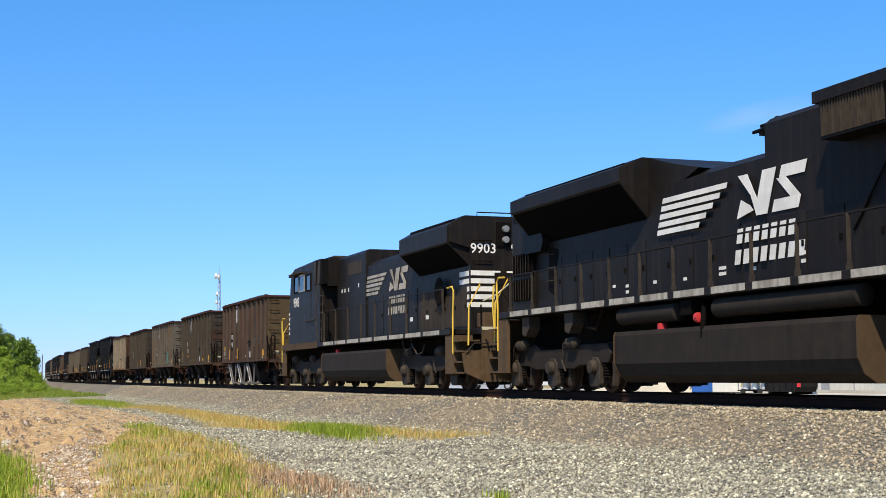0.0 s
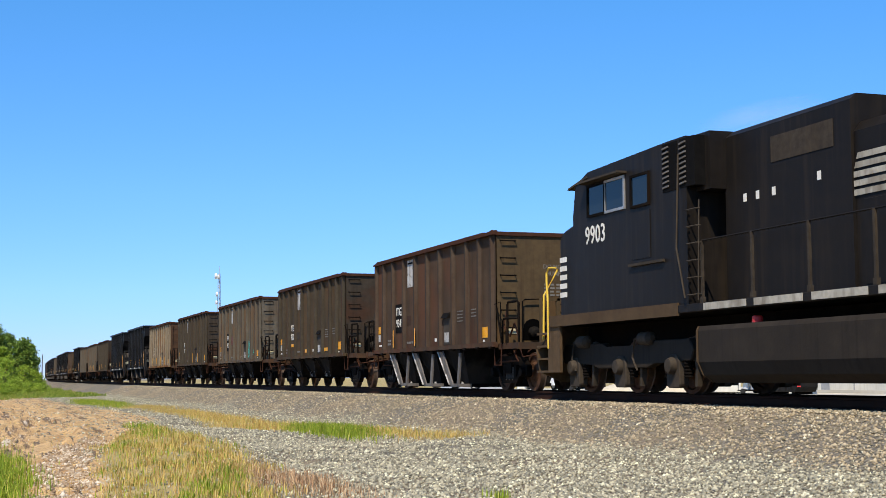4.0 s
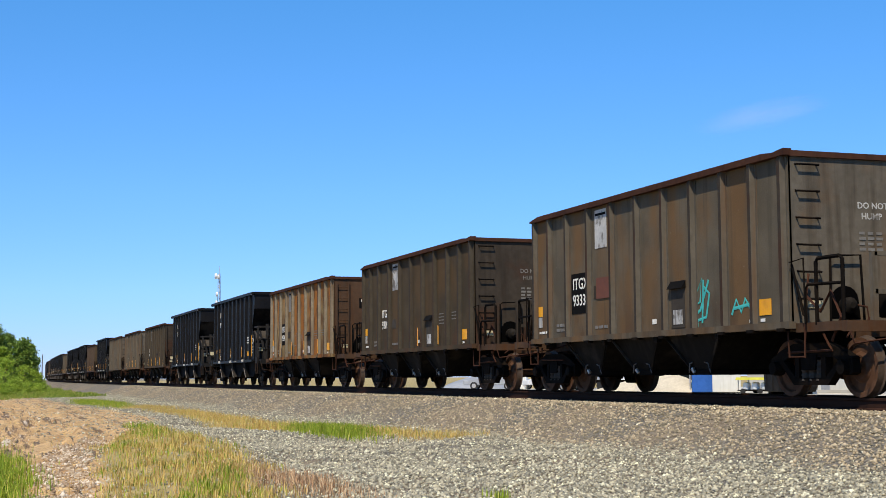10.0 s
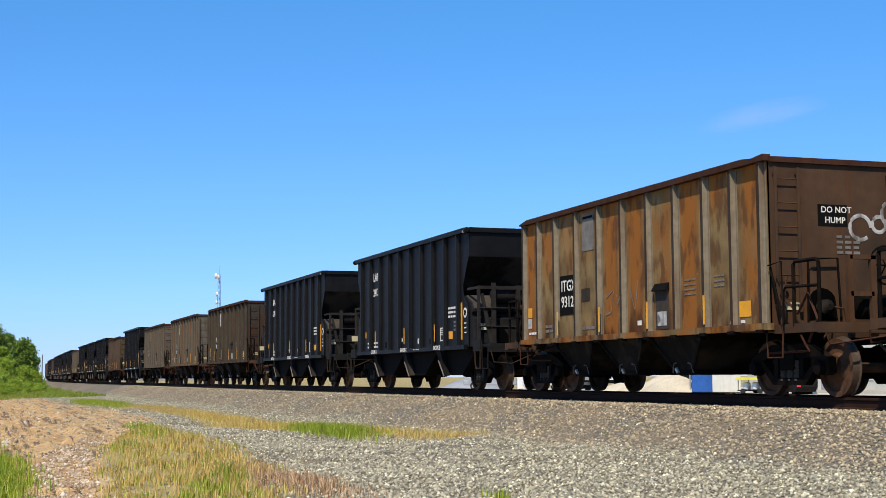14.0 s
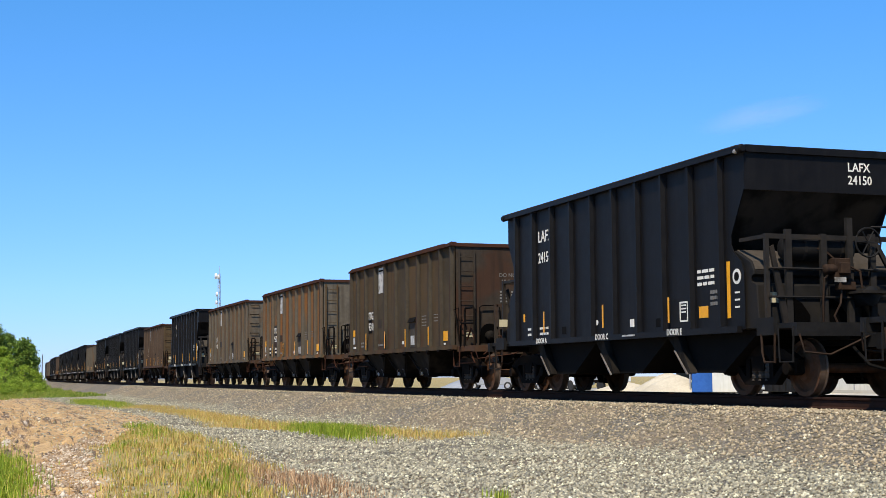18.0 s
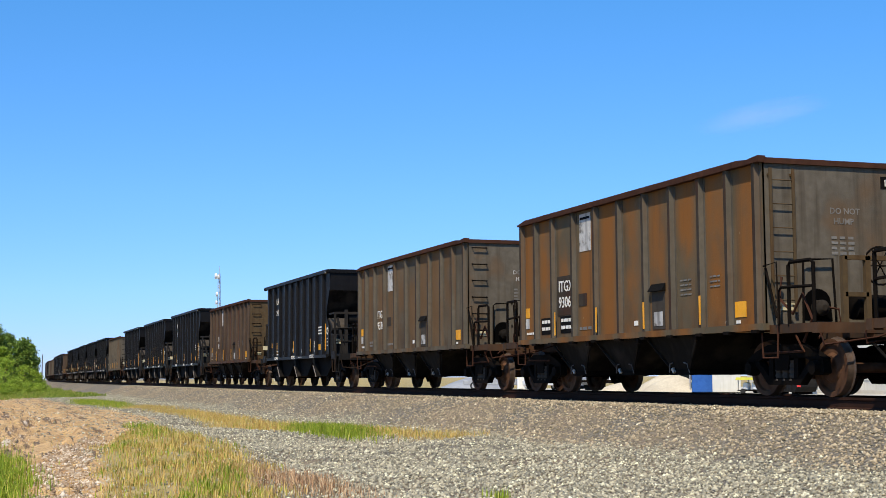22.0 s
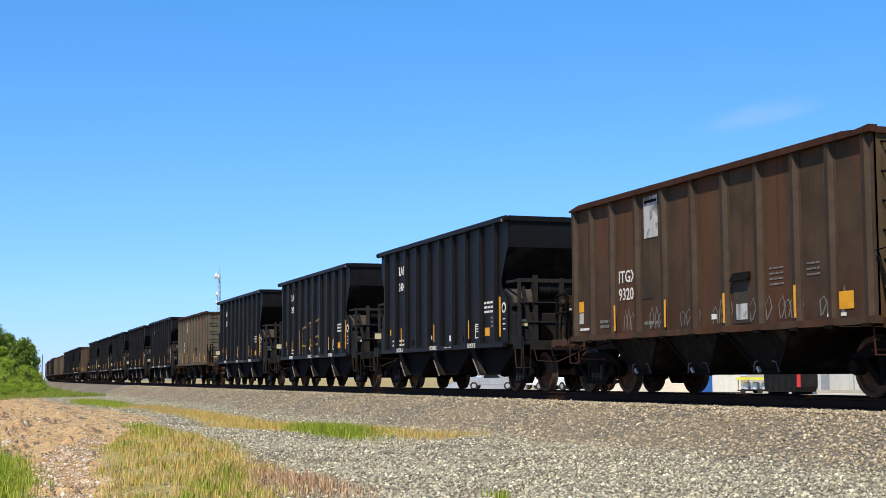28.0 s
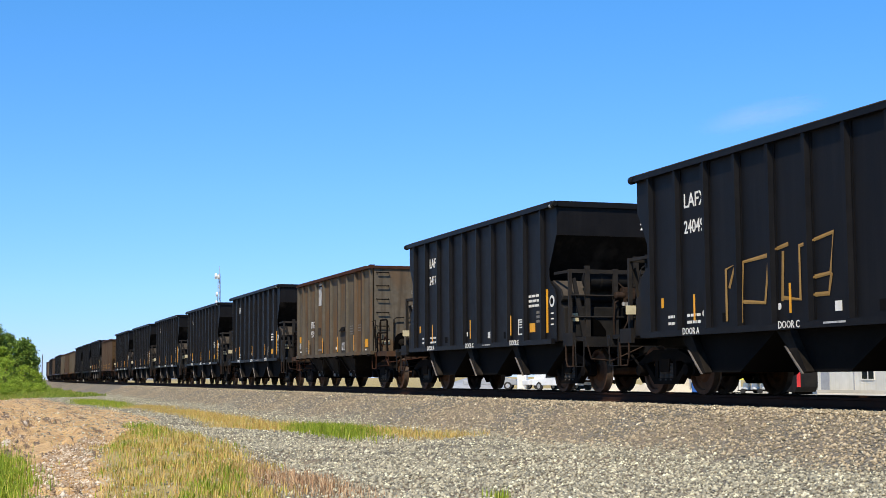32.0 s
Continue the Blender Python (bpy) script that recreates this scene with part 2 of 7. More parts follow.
def turned(bm, profile, centre, axis="y", n=24):
    """A body of revolution: profile rows of (along, radius)."""
    rings = []
    for a, r in profile:
        ring = []
        for k in range(n):
            c, s = r * math.cos(k * math.tau / n), r * math.sin(k * math.tau / n)
            o = {"x": (a, c, s), "y": (c, a, s), "z": (c, s, a)}[axis]
            ring.append(bm.verts.new(Vector(centre) + Vector(o)))
        rings.append(ring)
    for a, b in zip(rings, rings[1:]):
        for k in range(n):
            bm.faces.new((a[k], a[(k + 1) % n], b[(k + 1) % n], b[k]))
    bm.faces.new(rings[0][::-1])
    bm.faces.new(rings[-1])
    return bm


def B():
    return bmesh.new()


def mesh_of(name, bm, material, bevel=0.0, smooth=False):
    if bevel:
        bmesh.ops.bevel(bm, geom=list(bm.edges), offset=bevel, segments=1, affect="EDGES")
    bmesh.ops.recalc_face_normals(bm, faces=list(bm.faces))
    me = bpy.data.meshes.new(name)
    bm.to_mesh(me)
    bm.free()
    me.materials.append(material)
    if smooth:
        me.polygons.foreach_set("use_smooth", [True] * len(me.polygons))
        me.set_sharp_from_angle(angle=radians(35))
    return me


def hang(name, me, parent, at=(0, 0, 0), turn=0, label=""):
    """An object on a mesh, under a thing or a part."""
    ob = new(name, me)
    ob.parent = parent
    ob.matrix_basis = pose(*at, 0, 0, turn)
    return tagged(ob, label)


def part(name, bm, material, parent, label="", bevel=0.0, smooth=False):
    return hang(name, mesh_of(name, bm, material, bevel, smooth), parent, label=label)


def thing(name, label, category, group="", kind=""):
    return tagged(new(name), label, category, group, kind)


LETTERS = {}


def words(text, height, material, depth=0.004, squeeze=1.0, shear=0.0):
    """A mesh of lettering that stands upright, reads along +x and faces -y; its lower left corner is the origin."""
    key = (text, height, material.name, squeeze, shear)
    if key not in LETTERS:
        cu = bpy.data.curves.new("lettering", "FONT")
        cu.body, cu.size, cu.extrude, cu.shear, cu.resolution_u = text, height / 0.7, depth / 2, shear, 2
        cu.offset = 0.016 * height
        ob = bpy.data.objects.new("lettering", cu)
        scene.collection.objects.link(ob)
        me = bpy.data.meshes.new_from_object(ob.evaluated_get(bpy.context.evaluated_depsgraph_get()))
        bpy.data.objects.remove(ob)
        me.transform(Matrix.Diagonal((squeeze, 1, 1, 1)))
        me.transform(Matrix.Rotation(radians(90), 4, "X"))
        me.materials.clear()
        me.materials.append(material)
        LETTERS[key] = me
    return LETTERS[key]


def plate(material, w, h, depth=0.006):
    """A thin plate mesh, w wide and h high, lower left corner at the origin, facing -y."""
    key = ("plate", w, h, material.name)
    if key not in LETTERS:
        LETTERS[key] = mesh_of("plate", box(B(), 0, w, -depth, 0, 0, h), material)
    return LETTERS[key]


# ================= the line =================
AXIS = 13.55          # the track's centre line, metres from the camera
BEND, BEND_FROM = 8e-5, -60.0


def track_y(x):
    return AXIS + BEND * max(0.0, BEND_FROM - x) ** 2


def track_turn(x):
    return math.degrees(math.atan(-2 * BEND * max(0.0, BEND_FROM - x)))


def on_track(x, z=0.0):
    return pose(x, track_y(x), z, 0, 0, track_turn(x))


def smooth01(v):
    v = min(1.0, max(0.0, v))
    return v * v * (3 - 2 * v)


def ledge(x, y):
    """Small broken steps of hard earth that run along the bank."""
    s = y + 0.106 * x + 0.55 * noise.noise(Vector((x * 0.10, y * 0.5, 11))) + 0.18 * noise.noise(Vector((x * 0.6, y * 1.3, 14)))
    saw = lambda v: (v - math.floor(v)) * (1 - smooth01((v - math.floor(v) - 0.78) / 0.22))
    strength = smooth01(0.55 + 1.3 * noise.noise(Vector((x * 0.12, y * 0.7, 21))))
    return -strength * (0.15 * saw(s / 0.85) + 0.075 * saw(s / 0.34 + 0.4)) + 0.06


def mound_low(x):
    """Where the grassy mound begins above the broken stone."""
    return 1.45 + 0.085 * max(0.0, -17.5 - max(x, -28.0)) + 0.24 * max(0.0, -28.0 - x)


def mound_high(x):
    """Where the grassy mound ends at the crushed stone."""
    return 3.5 + 0.9 * smooth01((-15.0 - x) / 6.0) + 0.02 * max(0.0, -21.0 - x)


def strip_axis(x):
    """The middle line of the worn turf along the ballast's toe."""
    return 7.3 + 1.6 * smooth01((x + 36.0) / 10.0)


def ground_z(x, y):
    """Ballast bed, its shoulders, the bench beside it and the bank that falls to the ditch."""
    d = abs(y - track_y(x))
    z = -0.20 - 0.62 * smooth01((d - 1.75) / 2.3) - 0.10 * smooth01((d - 4.0) / 3.0)
    if y < track_y(x):
        z -= 0.22 * smooth01((5.0 - y) / 5.0)
        ditch = smooth01((1.6 - y) / 3.0) * smooth01((-10.0 - x) / 8.0) * smooth01((x + 110.0) / 40.0)
        z -= 0.45 * ditch
        mound = math.exp(-(((x + 25.0) / 9.0) ** 2) - ((y - 3.5 - 0.10 * (-25.0 - x)) / 1.3) ** 2)
        z += 0.16 * mound
        bank = smooth01((4.6 - y) / 1.5) * smooth01((-12.0 - x) / 6.0) * smooth01((x + 120.0) / 40.0)
        if bank > 0:
            z += bank * (0.13 * noise.noise(Vector((x * 0.45, y * 1.7, 7))) + 0.05 * noise.noise(Vector((x * 1.4, y * 3.6, 3))))
            if x < -26:
                z += bank * smooth01((-26.0 - x) / 5.0) * ledge(x, y)
    near = smooth01((120.0 - abs(x)) / 60.0) * smooth01((60 - abs(y)) / 30.0)
    if d > 1.9:
        z += near * (0.035 * noise.noise(Vector((x * 0.9, y * 0.9, 0))) + 0.07 * noise.noise(Vector((x * 0.22, y * 0.22, 4))))
    return z


def ground_material():
    m = bpy.data.materials.new("ballast_dirt_and_turf")
    m.use_nodes = True
    n, l = m.node_tree.nodes, m.node_tree.links.new
    b = n["Principled BSDF"]
    geo = n.new("ShaderNodeNewGeometry")
    att = n.new("ShaderNodeVertexColor"); att.layer_name = "cover"
    sep = n.new("ShaderNodeSeparateColor"); l(att.outputs["Color"], sep.inputs[0])

    def noi(sc, det=6):
        t = n.new("ShaderNodeTexNoise"); t.inputs["Scale"].default_value = sc; t.inputs["Detail"].default_value = det
        l(geo.outputs["Position"], t.inputs["Vector"]); return t.outputs["Fac"]

    def mix(fac, a, c):
        x = n.new("ShaderNodeMix"); x.data_type = "RGBA"; l(fac, x.inputs[0])
        for v, i in ((a, 6), (c, 7)):
            if isinstance(v, tuple): x.inputs[i].default_value = (*v, 1)
            else: l(v, x.inputs[i])
        return x.outputs[2]

    def rng(fac, lo, hi):
        r = n.new("ShaderNodeMapRange"); r.inputs[1].default_value = lo; r.inputs[2].default_value = hi
        l(fac, r.inputs[0]); return r.outputs[0]

    def edged(channel):
        a = n.new("ShaderNodeMath"); a.operation = "MULTIPLY_ADD"; a.inputs[1].default_value = 0.9; a.inputs[2].default_value = -0.45
        l(noi(1.6), a.inputs[0])
        s2 = n.new("ShaderNodeMath"); s2.operation = "ADD"; l(sep.outputs[channel], s2.inputs[0]); l(a.outputs[0], s2.inputs[1])
        return rng(s2.outputs[0], 0.35, 0.65)

    vor = n.new("ShaderNodeTexVoronoi"); vor.inputs["Scale"].default_value = 22
    l(geo.outputs["Position"], vor.inputs["Vector"])
    grit = n.new("ShaderNodeSeparateColor"); l(vor.outputs["Color"], grit.inputs[0])
    grey = mix(grit.outputs[0], (0.090, 0.078, 0.060), (0.28, 0.245, 0.185))
    tan = mix(grit.outputs[1], (0.150, 0.113, 0.074), (0.36, 0.285, 0.185))
    gravel = mix(rng(noi(0.35), 0.42, 0.62), grey, tan)
    dirt = mix(rng(noi(3.0, 8), 0.35, 0.7), (0.46, 0.265, 0.105), (0.80, 0.545, 0.255))
    along = n.new("ShaderNodeMapping"); along.inputs["Rotation"].default_value = (0, 0, radians(6.1)); along.inputs["Scale"].default_value = (0.16, 2.6, 0.4)
    l(geo.outputs["Position"], along.inputs["Vector"])
    for size, lo, hi, tone in ((1.0, 0.555, 0.61, (0.20, 0.122, 0.064)), (2.6, 0.575, 0.63, (0.12, 0.080, 0.050)), (1.7, 0.60, 0.66, (0.72, 0.60, 0.44))):
        t = n.new("ShaderNodeTexNoise"); t.inputs["Scale"].default_value = size; t.inputs["Detail"].default_value = 7; t.inputs["Roughness"].default_value = 0.62
        l(along.outputs[0], t.inputs["Vector"])
        dirt = mix(rng(t.outputs["Fac"], lo, hi), dirt, tone)
    turf = mix(rng(noi(2.2, 7), 0.35, 0.68), (0.33, 0.255, 0.085), (0.52, 0.39, 0.165))
    col = mix(edged(0), gravel, dirt)
    col = mix(edged(1), col, turf)
    l(col, b.inputs["Base Color"])
    b.inputs["Roughness"].default_value = 0.95
    bp = n.new("ShaderNodeBump"); bp.inputs["Strength"].default_value = 0.9; bp.inputs["Distance"].default_value = 0.05
    add = n.new("ShaderNodeMath"); add.operation = "ADD"
    l(vor.outputs["Distance"], add.inputs[0]); l(noi(9), add.inputs[1]); l(add.outputs[0], bp.inputs["Height"]); l(bp.outputs[0], b.inputs["Normal"])
    return m


def cover(x, y):
    """How much bare earth and turf the ground carries: (earth, turf)."""
    d = track_y(x) - y
    if d < -4.0:                                     # beyond the line
        return 0.0, 1.0 if -d < 30 else 0.75
    if d < 3.2:
        return 0.0, 0.0
    earth = smooth01((min(mound_low(x), 4.6) + 0.9 - y) / 1.0) * smooth01((-8 - x) / 6)
    bare = 4.5 + 1.7 * smooth01((-36 - x) / 8) - 1.0 * smooth01((-52 - x) / 30)
    earth = max(earth, 0.95 * smooth01((-33 - x) / 4) * smooth01((bare - y) / 0.9))
    # worn turf along the ballast's toe: a long leaf of straw-coloured grass, then thin patches further off
    wide = 1.15 * math.exp(-((x + 36.0) / 11.0) ** 2) if x < -36 else 1.15 - 0.75 * smooth01((x + 36.0) / 7.0)
    wide *= smooth01((-24.0 - x) / 4)
    strip = smooth01((wide - abs(y - strip_axis(x)) + 0.30 + 0.45 * noise.noise(Vector((x * 0.5, y * 0.9, 6)))) / 0.8) if wide > 0.12 and 5.0 < y < 10.0 else 0.0
    strip = max(strip, 0.8 * math.exp(-((y - 6.7) / 0.8) ** 2) * smooth01((-56 - x) / 6) * smooth01((x + 92) / 10))
    rough = 0.35 * noise.noise(Vector((x * 0.6, y * 1.2, 8))) if y < 5.6 else 0.0
    mound = smooth01((mound_high(x) + rough - y) / 0.5) * smooth01((y - mound_low(x) + rough) / 0.5) * smooth01((x + 39) / 3) * smooth01((-9 - x) / 2.5)
    low = smooth01((0.95 + 0.4 * rough - y) / 0.4) * smooth01((x + 34) / 4)
    far = smooth01((-98 - x) / 14) * smooth01((8.6 - y) / 1.4)
    return earth, max(strip, mound, low, far)


def spread(a, b, n):
    return list(np.linspace(a, b, n, endpoint=False))


def build_ground():
    xs = spread(-4500, -600, 10) + spread(-600, -150, 30) + spread(-150, -70, 80) + spread(-70, -6, 230) + spread(-6, 60, 30) + spread(60, 600, 10) + spread(600, 4501, 6) + [4500]
    ys = spread(-4500, -300, 6) + spread(-300, -20, 12) + spread(-20, -2, 12) + spread(-2, 0.3, 12) + spread(0.3, 5.6, 90) + spread(5.6, 18, 60) + spread(18, 80, 25) + spread(80, 600, 10) + spread(600, 4501, 6) + [4500]
    verts = [(x, y, ground_z(x, y)) for x in xs for y in ys]
    ny = len(ys)
    faces = [(i * ny + j, (i + 1) * ny + j, (i + 1) * ny + j + 1, i * ny + j + 1) for i in range(len(xs) - 1) for j in range(ny - 1)]
    me = bpy.data.meshes.new("ground")
    me.from_pydata(verts, [], faces)
    at = me.color_attributes.new("cover", "FLOAT_COLOR", "POINT")
    vals = np.zeros((len(verts), 4), np.float32)
    vals[:, :2] = [cover(v[0], v[1]) for v in verts]
    vals[:, 3] = 1
    at.data.foreach_set("color", vals.ravel())
    me.materials.append(ground_material())
    me.polygons.foreach_set("use_smooth", [True] * len(me.polygons))
    tagged(new("ground", me), "grey ballast, bare tan earth and patchy turf beside a railway", "ground", kind="structure")


build_ground()

RAIL_PROFILE = [(-0.07, -0.18), (0.07, -0.18), (0.07, -0.168), (0.012, -0.145), (0.012, -0.045), (0.036, -0.035), (0.036, -0.004), (0.030, 0.0),
                (-0.030, 0.0), (-0.036, -0.004), (-0.036, -0.035), (-0.012, -0.045), (-0.012, -0.145), (-0.07, -0.168)]


def build_rail(off, label):
    xs = [60.0] + [40 - 20.0 * k for k in range(40)]
    verts, faces, n = [], [], len(RAIL_PROFILE)
    for x in xs:
        for py, pz in RAIL_PROFILE:
            verts.append((x, track_y(x) + off + py, pz))
    for i in range(len(xs) - 1):
        for k in range(n):
            faces.append((i * n + k, i * n + (k + 1) % n, (i + 1) * n + (k + 1) % n, (i + 1) * n + k))
    me = bpy.data.meshes.new("rail")
    me.from_pydata(verts, [], faces)
    me.materials.append(RAILTOP)
    return tagged(new("rail", me), label, "rail", group="running rails", kind="structure")


near_rail = build_rail(-0.753, "rusty steel running rail on timber ties")
far_rail = build_rail(0.753, "rusty steel running rail on timber ties")
# ================= coal hopper cars =================
WHEEL_R = 0.457


def treaded(me, r):
    """Polished tread and flange on a grimy wheel."""
    me.materials.append(POLISHED)
    for f in me.polygons:
        if min(math.hypot(me.vertices[i].co.x, me.vertices[i].co.z) for i in f.vertices) > r - 0.03:
            f.material_index = 1
    return me


def wheel_mesh():
    p = [(-0.085, 0.10), (-0.085, 0.19), (-0.03, 0.24), (-0.02, 0.36), (-0.065, 0.38), (-0.065, WHEEL_R - 0.004), (0.045, WHEEL_R), (0.06, WHEEL_R + 0.028), (0.075, WHEEL_R + 0.020),
         (0.075, 0.38), (0.015, 0.36), (0.02, 0.24), (0.085, 0.17), (0.085, 0.10)]
    return treaded(mesh_of("wheel", turned(B(), p, (0, 0, 0), "y", 28), WHEELM, smooth=True), WHEEL_R)


def side_frame_mesh():
    bm = B()
    for pts in ([(-1.12, 0.60), (-0.98, 0.50), (-0.60, 0.62), (0.60, 0.62), (0.98, 0.50), (1.12, 0.60), (0.80, 0.74), (0.45, 0.84), (-0.45, 0.84), (-0.80, 0.74)],
                [(-0.46, 0.19), (0.46, 0.19), (0.42, 0.30), (-0.42, 0.30)],
                [(-0.46, 0.19), (-0.40, 0.30), (-0.78, 0.60), (-0.90, 0.58)], [(0.46, 0.19), (0.90, 0.58), (0.78, 0.60), (0.40, 0.30)],
                [(-0.42, 0.28), (-0.30, 0.28), (-0.30, 0.66), (-0.42, 0.66)], [(0.30, 0.28), (0.42, 0.28), (0.42, 0.66), (0.30, 0.66)],
                [(-1.10, 0.60), (-1.12, 0.38), (-1.02, 0.34), (-0.99, 0.58)], [(1.10, 0.60), (0.99, 0.58), (1.02, 0.34), (1.12, 0.38)]):
        prism(bm, pts, "y", -0.07, 0.07)
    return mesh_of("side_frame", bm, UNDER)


def spring_mesh():
    bm = B()
    for x in (-0.2, 0.0, 0.2):
        turned(bm, [(0.26 + 0.04 * k, 0.07 if k % 2 else 0.085) for k in range(9)], (x, 0, 0), "z", 10)
    return mesh_of("spring_nest", bm, BROWNGREY)


WHEEL = wheel_mesh()
SIDE_FRAME = side_frame_mesh()
SPRINGS = spring_mesh()
BOLSTER = mesh_of("bolster", prism(B(), [(-0.18, 0.42), (0.18, 0.42), (0.22, 0.66), (-0.22, 0.66)], "y", -1.1, 1.1), UNDER)
AXLE = mesh_of("axle", turned(B(), [(-1.1, 0.07), (-0.8, 0.075), (0, 0.08), (0.8, 0.075), (1.1, 0.07)], (0, 0, 0), "y", 12), WHEELM)
CAP = mesh_of("bearing_cap", turned(B(), [(-0.09, 0.06), (-0.085, 0.105), (0.0, 0.115), (0.1, 0.115)], (0, 0, 0), "y", 14), UNDER, smooth=True)
BEAM = mesh_of("brake_beam", box(B(), -0.05, 0.05, -0.62, 0.62, -0.05, 0.05), UNDER)
SHOE = mesh_of("brake_shoe", prism(B(), [(-0.05, -0.18), (0.03, -0.16), (0.0, 0.0), (0.03, 0.16), (-0.05, 0.18)], "y", -0.06, 0.06), RUST)


def truck(car, x, span=1.86):
    """A freight truck under a car: side frames, bolster, springs, wheels."""
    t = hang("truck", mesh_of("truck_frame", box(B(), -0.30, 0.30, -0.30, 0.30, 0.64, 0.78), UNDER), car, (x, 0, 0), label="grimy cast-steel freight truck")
    hang("bolster", BOLSTER, t)
    for sy in (-1, 1):
        hang("side_frame", SIDE_FRAME, t, (0, sy * 1.0, 0))
        hang("spring_nest", SPRINGS, t, (0, sy * 1.0, 0))
        for sx in (-1, 1):
            hang("wheel", WHEEL, t, (sx * span / 2, sy * 0.753, WHEEL_R), 0 if sy < 0 else 180)
            hang("bearing_cap", CAP, t, (sx * span / 2, sy * 1.08, WHEEL_R), 0 if sy < 0 else 180)
            hang("brake_shoe", SHOE, t, (sx * (span / 2 - 0.52), sy * 0.75, WHEEL_R), 0 if sx < 0 else 180)
    for sx in (-1, 1):
        hang("axle", AXLE, t, (sx * span / 2, 0, WHEEL_R))
        hang("brake_beam", BEAM, t, (sx * (span / 2 - 0.60), 0, 0.38))
    return t


def coupler_bm(x, s):
    """Draft gear and knuckle at the end x, pointing along s."""
    bm = B()
    box(bm, *sorted((x, x + s * 0.55)), -0.10, 0.10, 0.78, 0.98)
    prism(bm, [(x + s * 0.50, -0.16), (x + s * 0.85, -0.20), (x + s * 0.92, -0.02), (x + s * 0.74, 0.02), (x + s * 0.78, 0.17), (x + s * 0.50, 0.16)], "z", 0.74, 1.02)
    return bm


def hose_bm(x, s, y):
    return rod(B(), [(x, y, 0.86), (x + s * 0.15, y, 0.74), (x + s * 0.35, y * 0.7, 0.50), (x + s * 0.62, y * 0.3, 0.42), (x + s * 0.80, y * 0.1, 0.52)], 0.028, 6)


def post_mesh(name, z0, z1, w, depth, material):
    """A hat-section side post: foot flanges, sloping webs and a flat crown."""
    h = w / 2
    pts = [(-h - 0.045, 0.0), (-h - 0.045, -0.012), (-h, -0.012), (-h + 0.2 * w, -depth), (h - 0.2 * w, -depth), (h, -0.012), (h + 0.045, -0.012), (h + 0.045, 0.0)]
    me = mesh_of(name, prism(B(), pts, "z", z0, z1), material)
    # Except on black cars, the crown takes a darker brown than the webs.
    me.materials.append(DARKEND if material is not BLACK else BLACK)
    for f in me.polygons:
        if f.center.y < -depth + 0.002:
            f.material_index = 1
    return me


RUNG = mesh_of("grab_iron", rod(B(), [(0, -0.19, 0), (-0.0, -0.19, -0.02), (0.085, -0.19, -0.03), (0.085, 0.19, -0.03), (0.0, 0.19, -0.02), (0, 0.19, 0)], 0.017, 5), UNDER)


def ladder_mesh(z0, z1, n):
    bm = B()
    for y in (-0.21, 0.21):
        box(bm, 0.06, 0.085, y - 0.025, y + 0.025, z0, z1)
        for z in (z0 + 0.1, z1 - 0.1):
            box(bm, 0.0, 0.06, y - 0.02, y + 0.02, z - 0.02, z + 0.02)
    for k in range(n):
        z = z0 + (k + 0.5) * (z1 - z0) / n
        rod(bm, [(0.075, -0.21, z), (0.075, 0.21, z)], 0.011, 5)
    return mesh_of("ladder", bm, UNDER)


HALF, TOP, SILL, SIDE = 5.15, 3.82, 1.12, 1.55


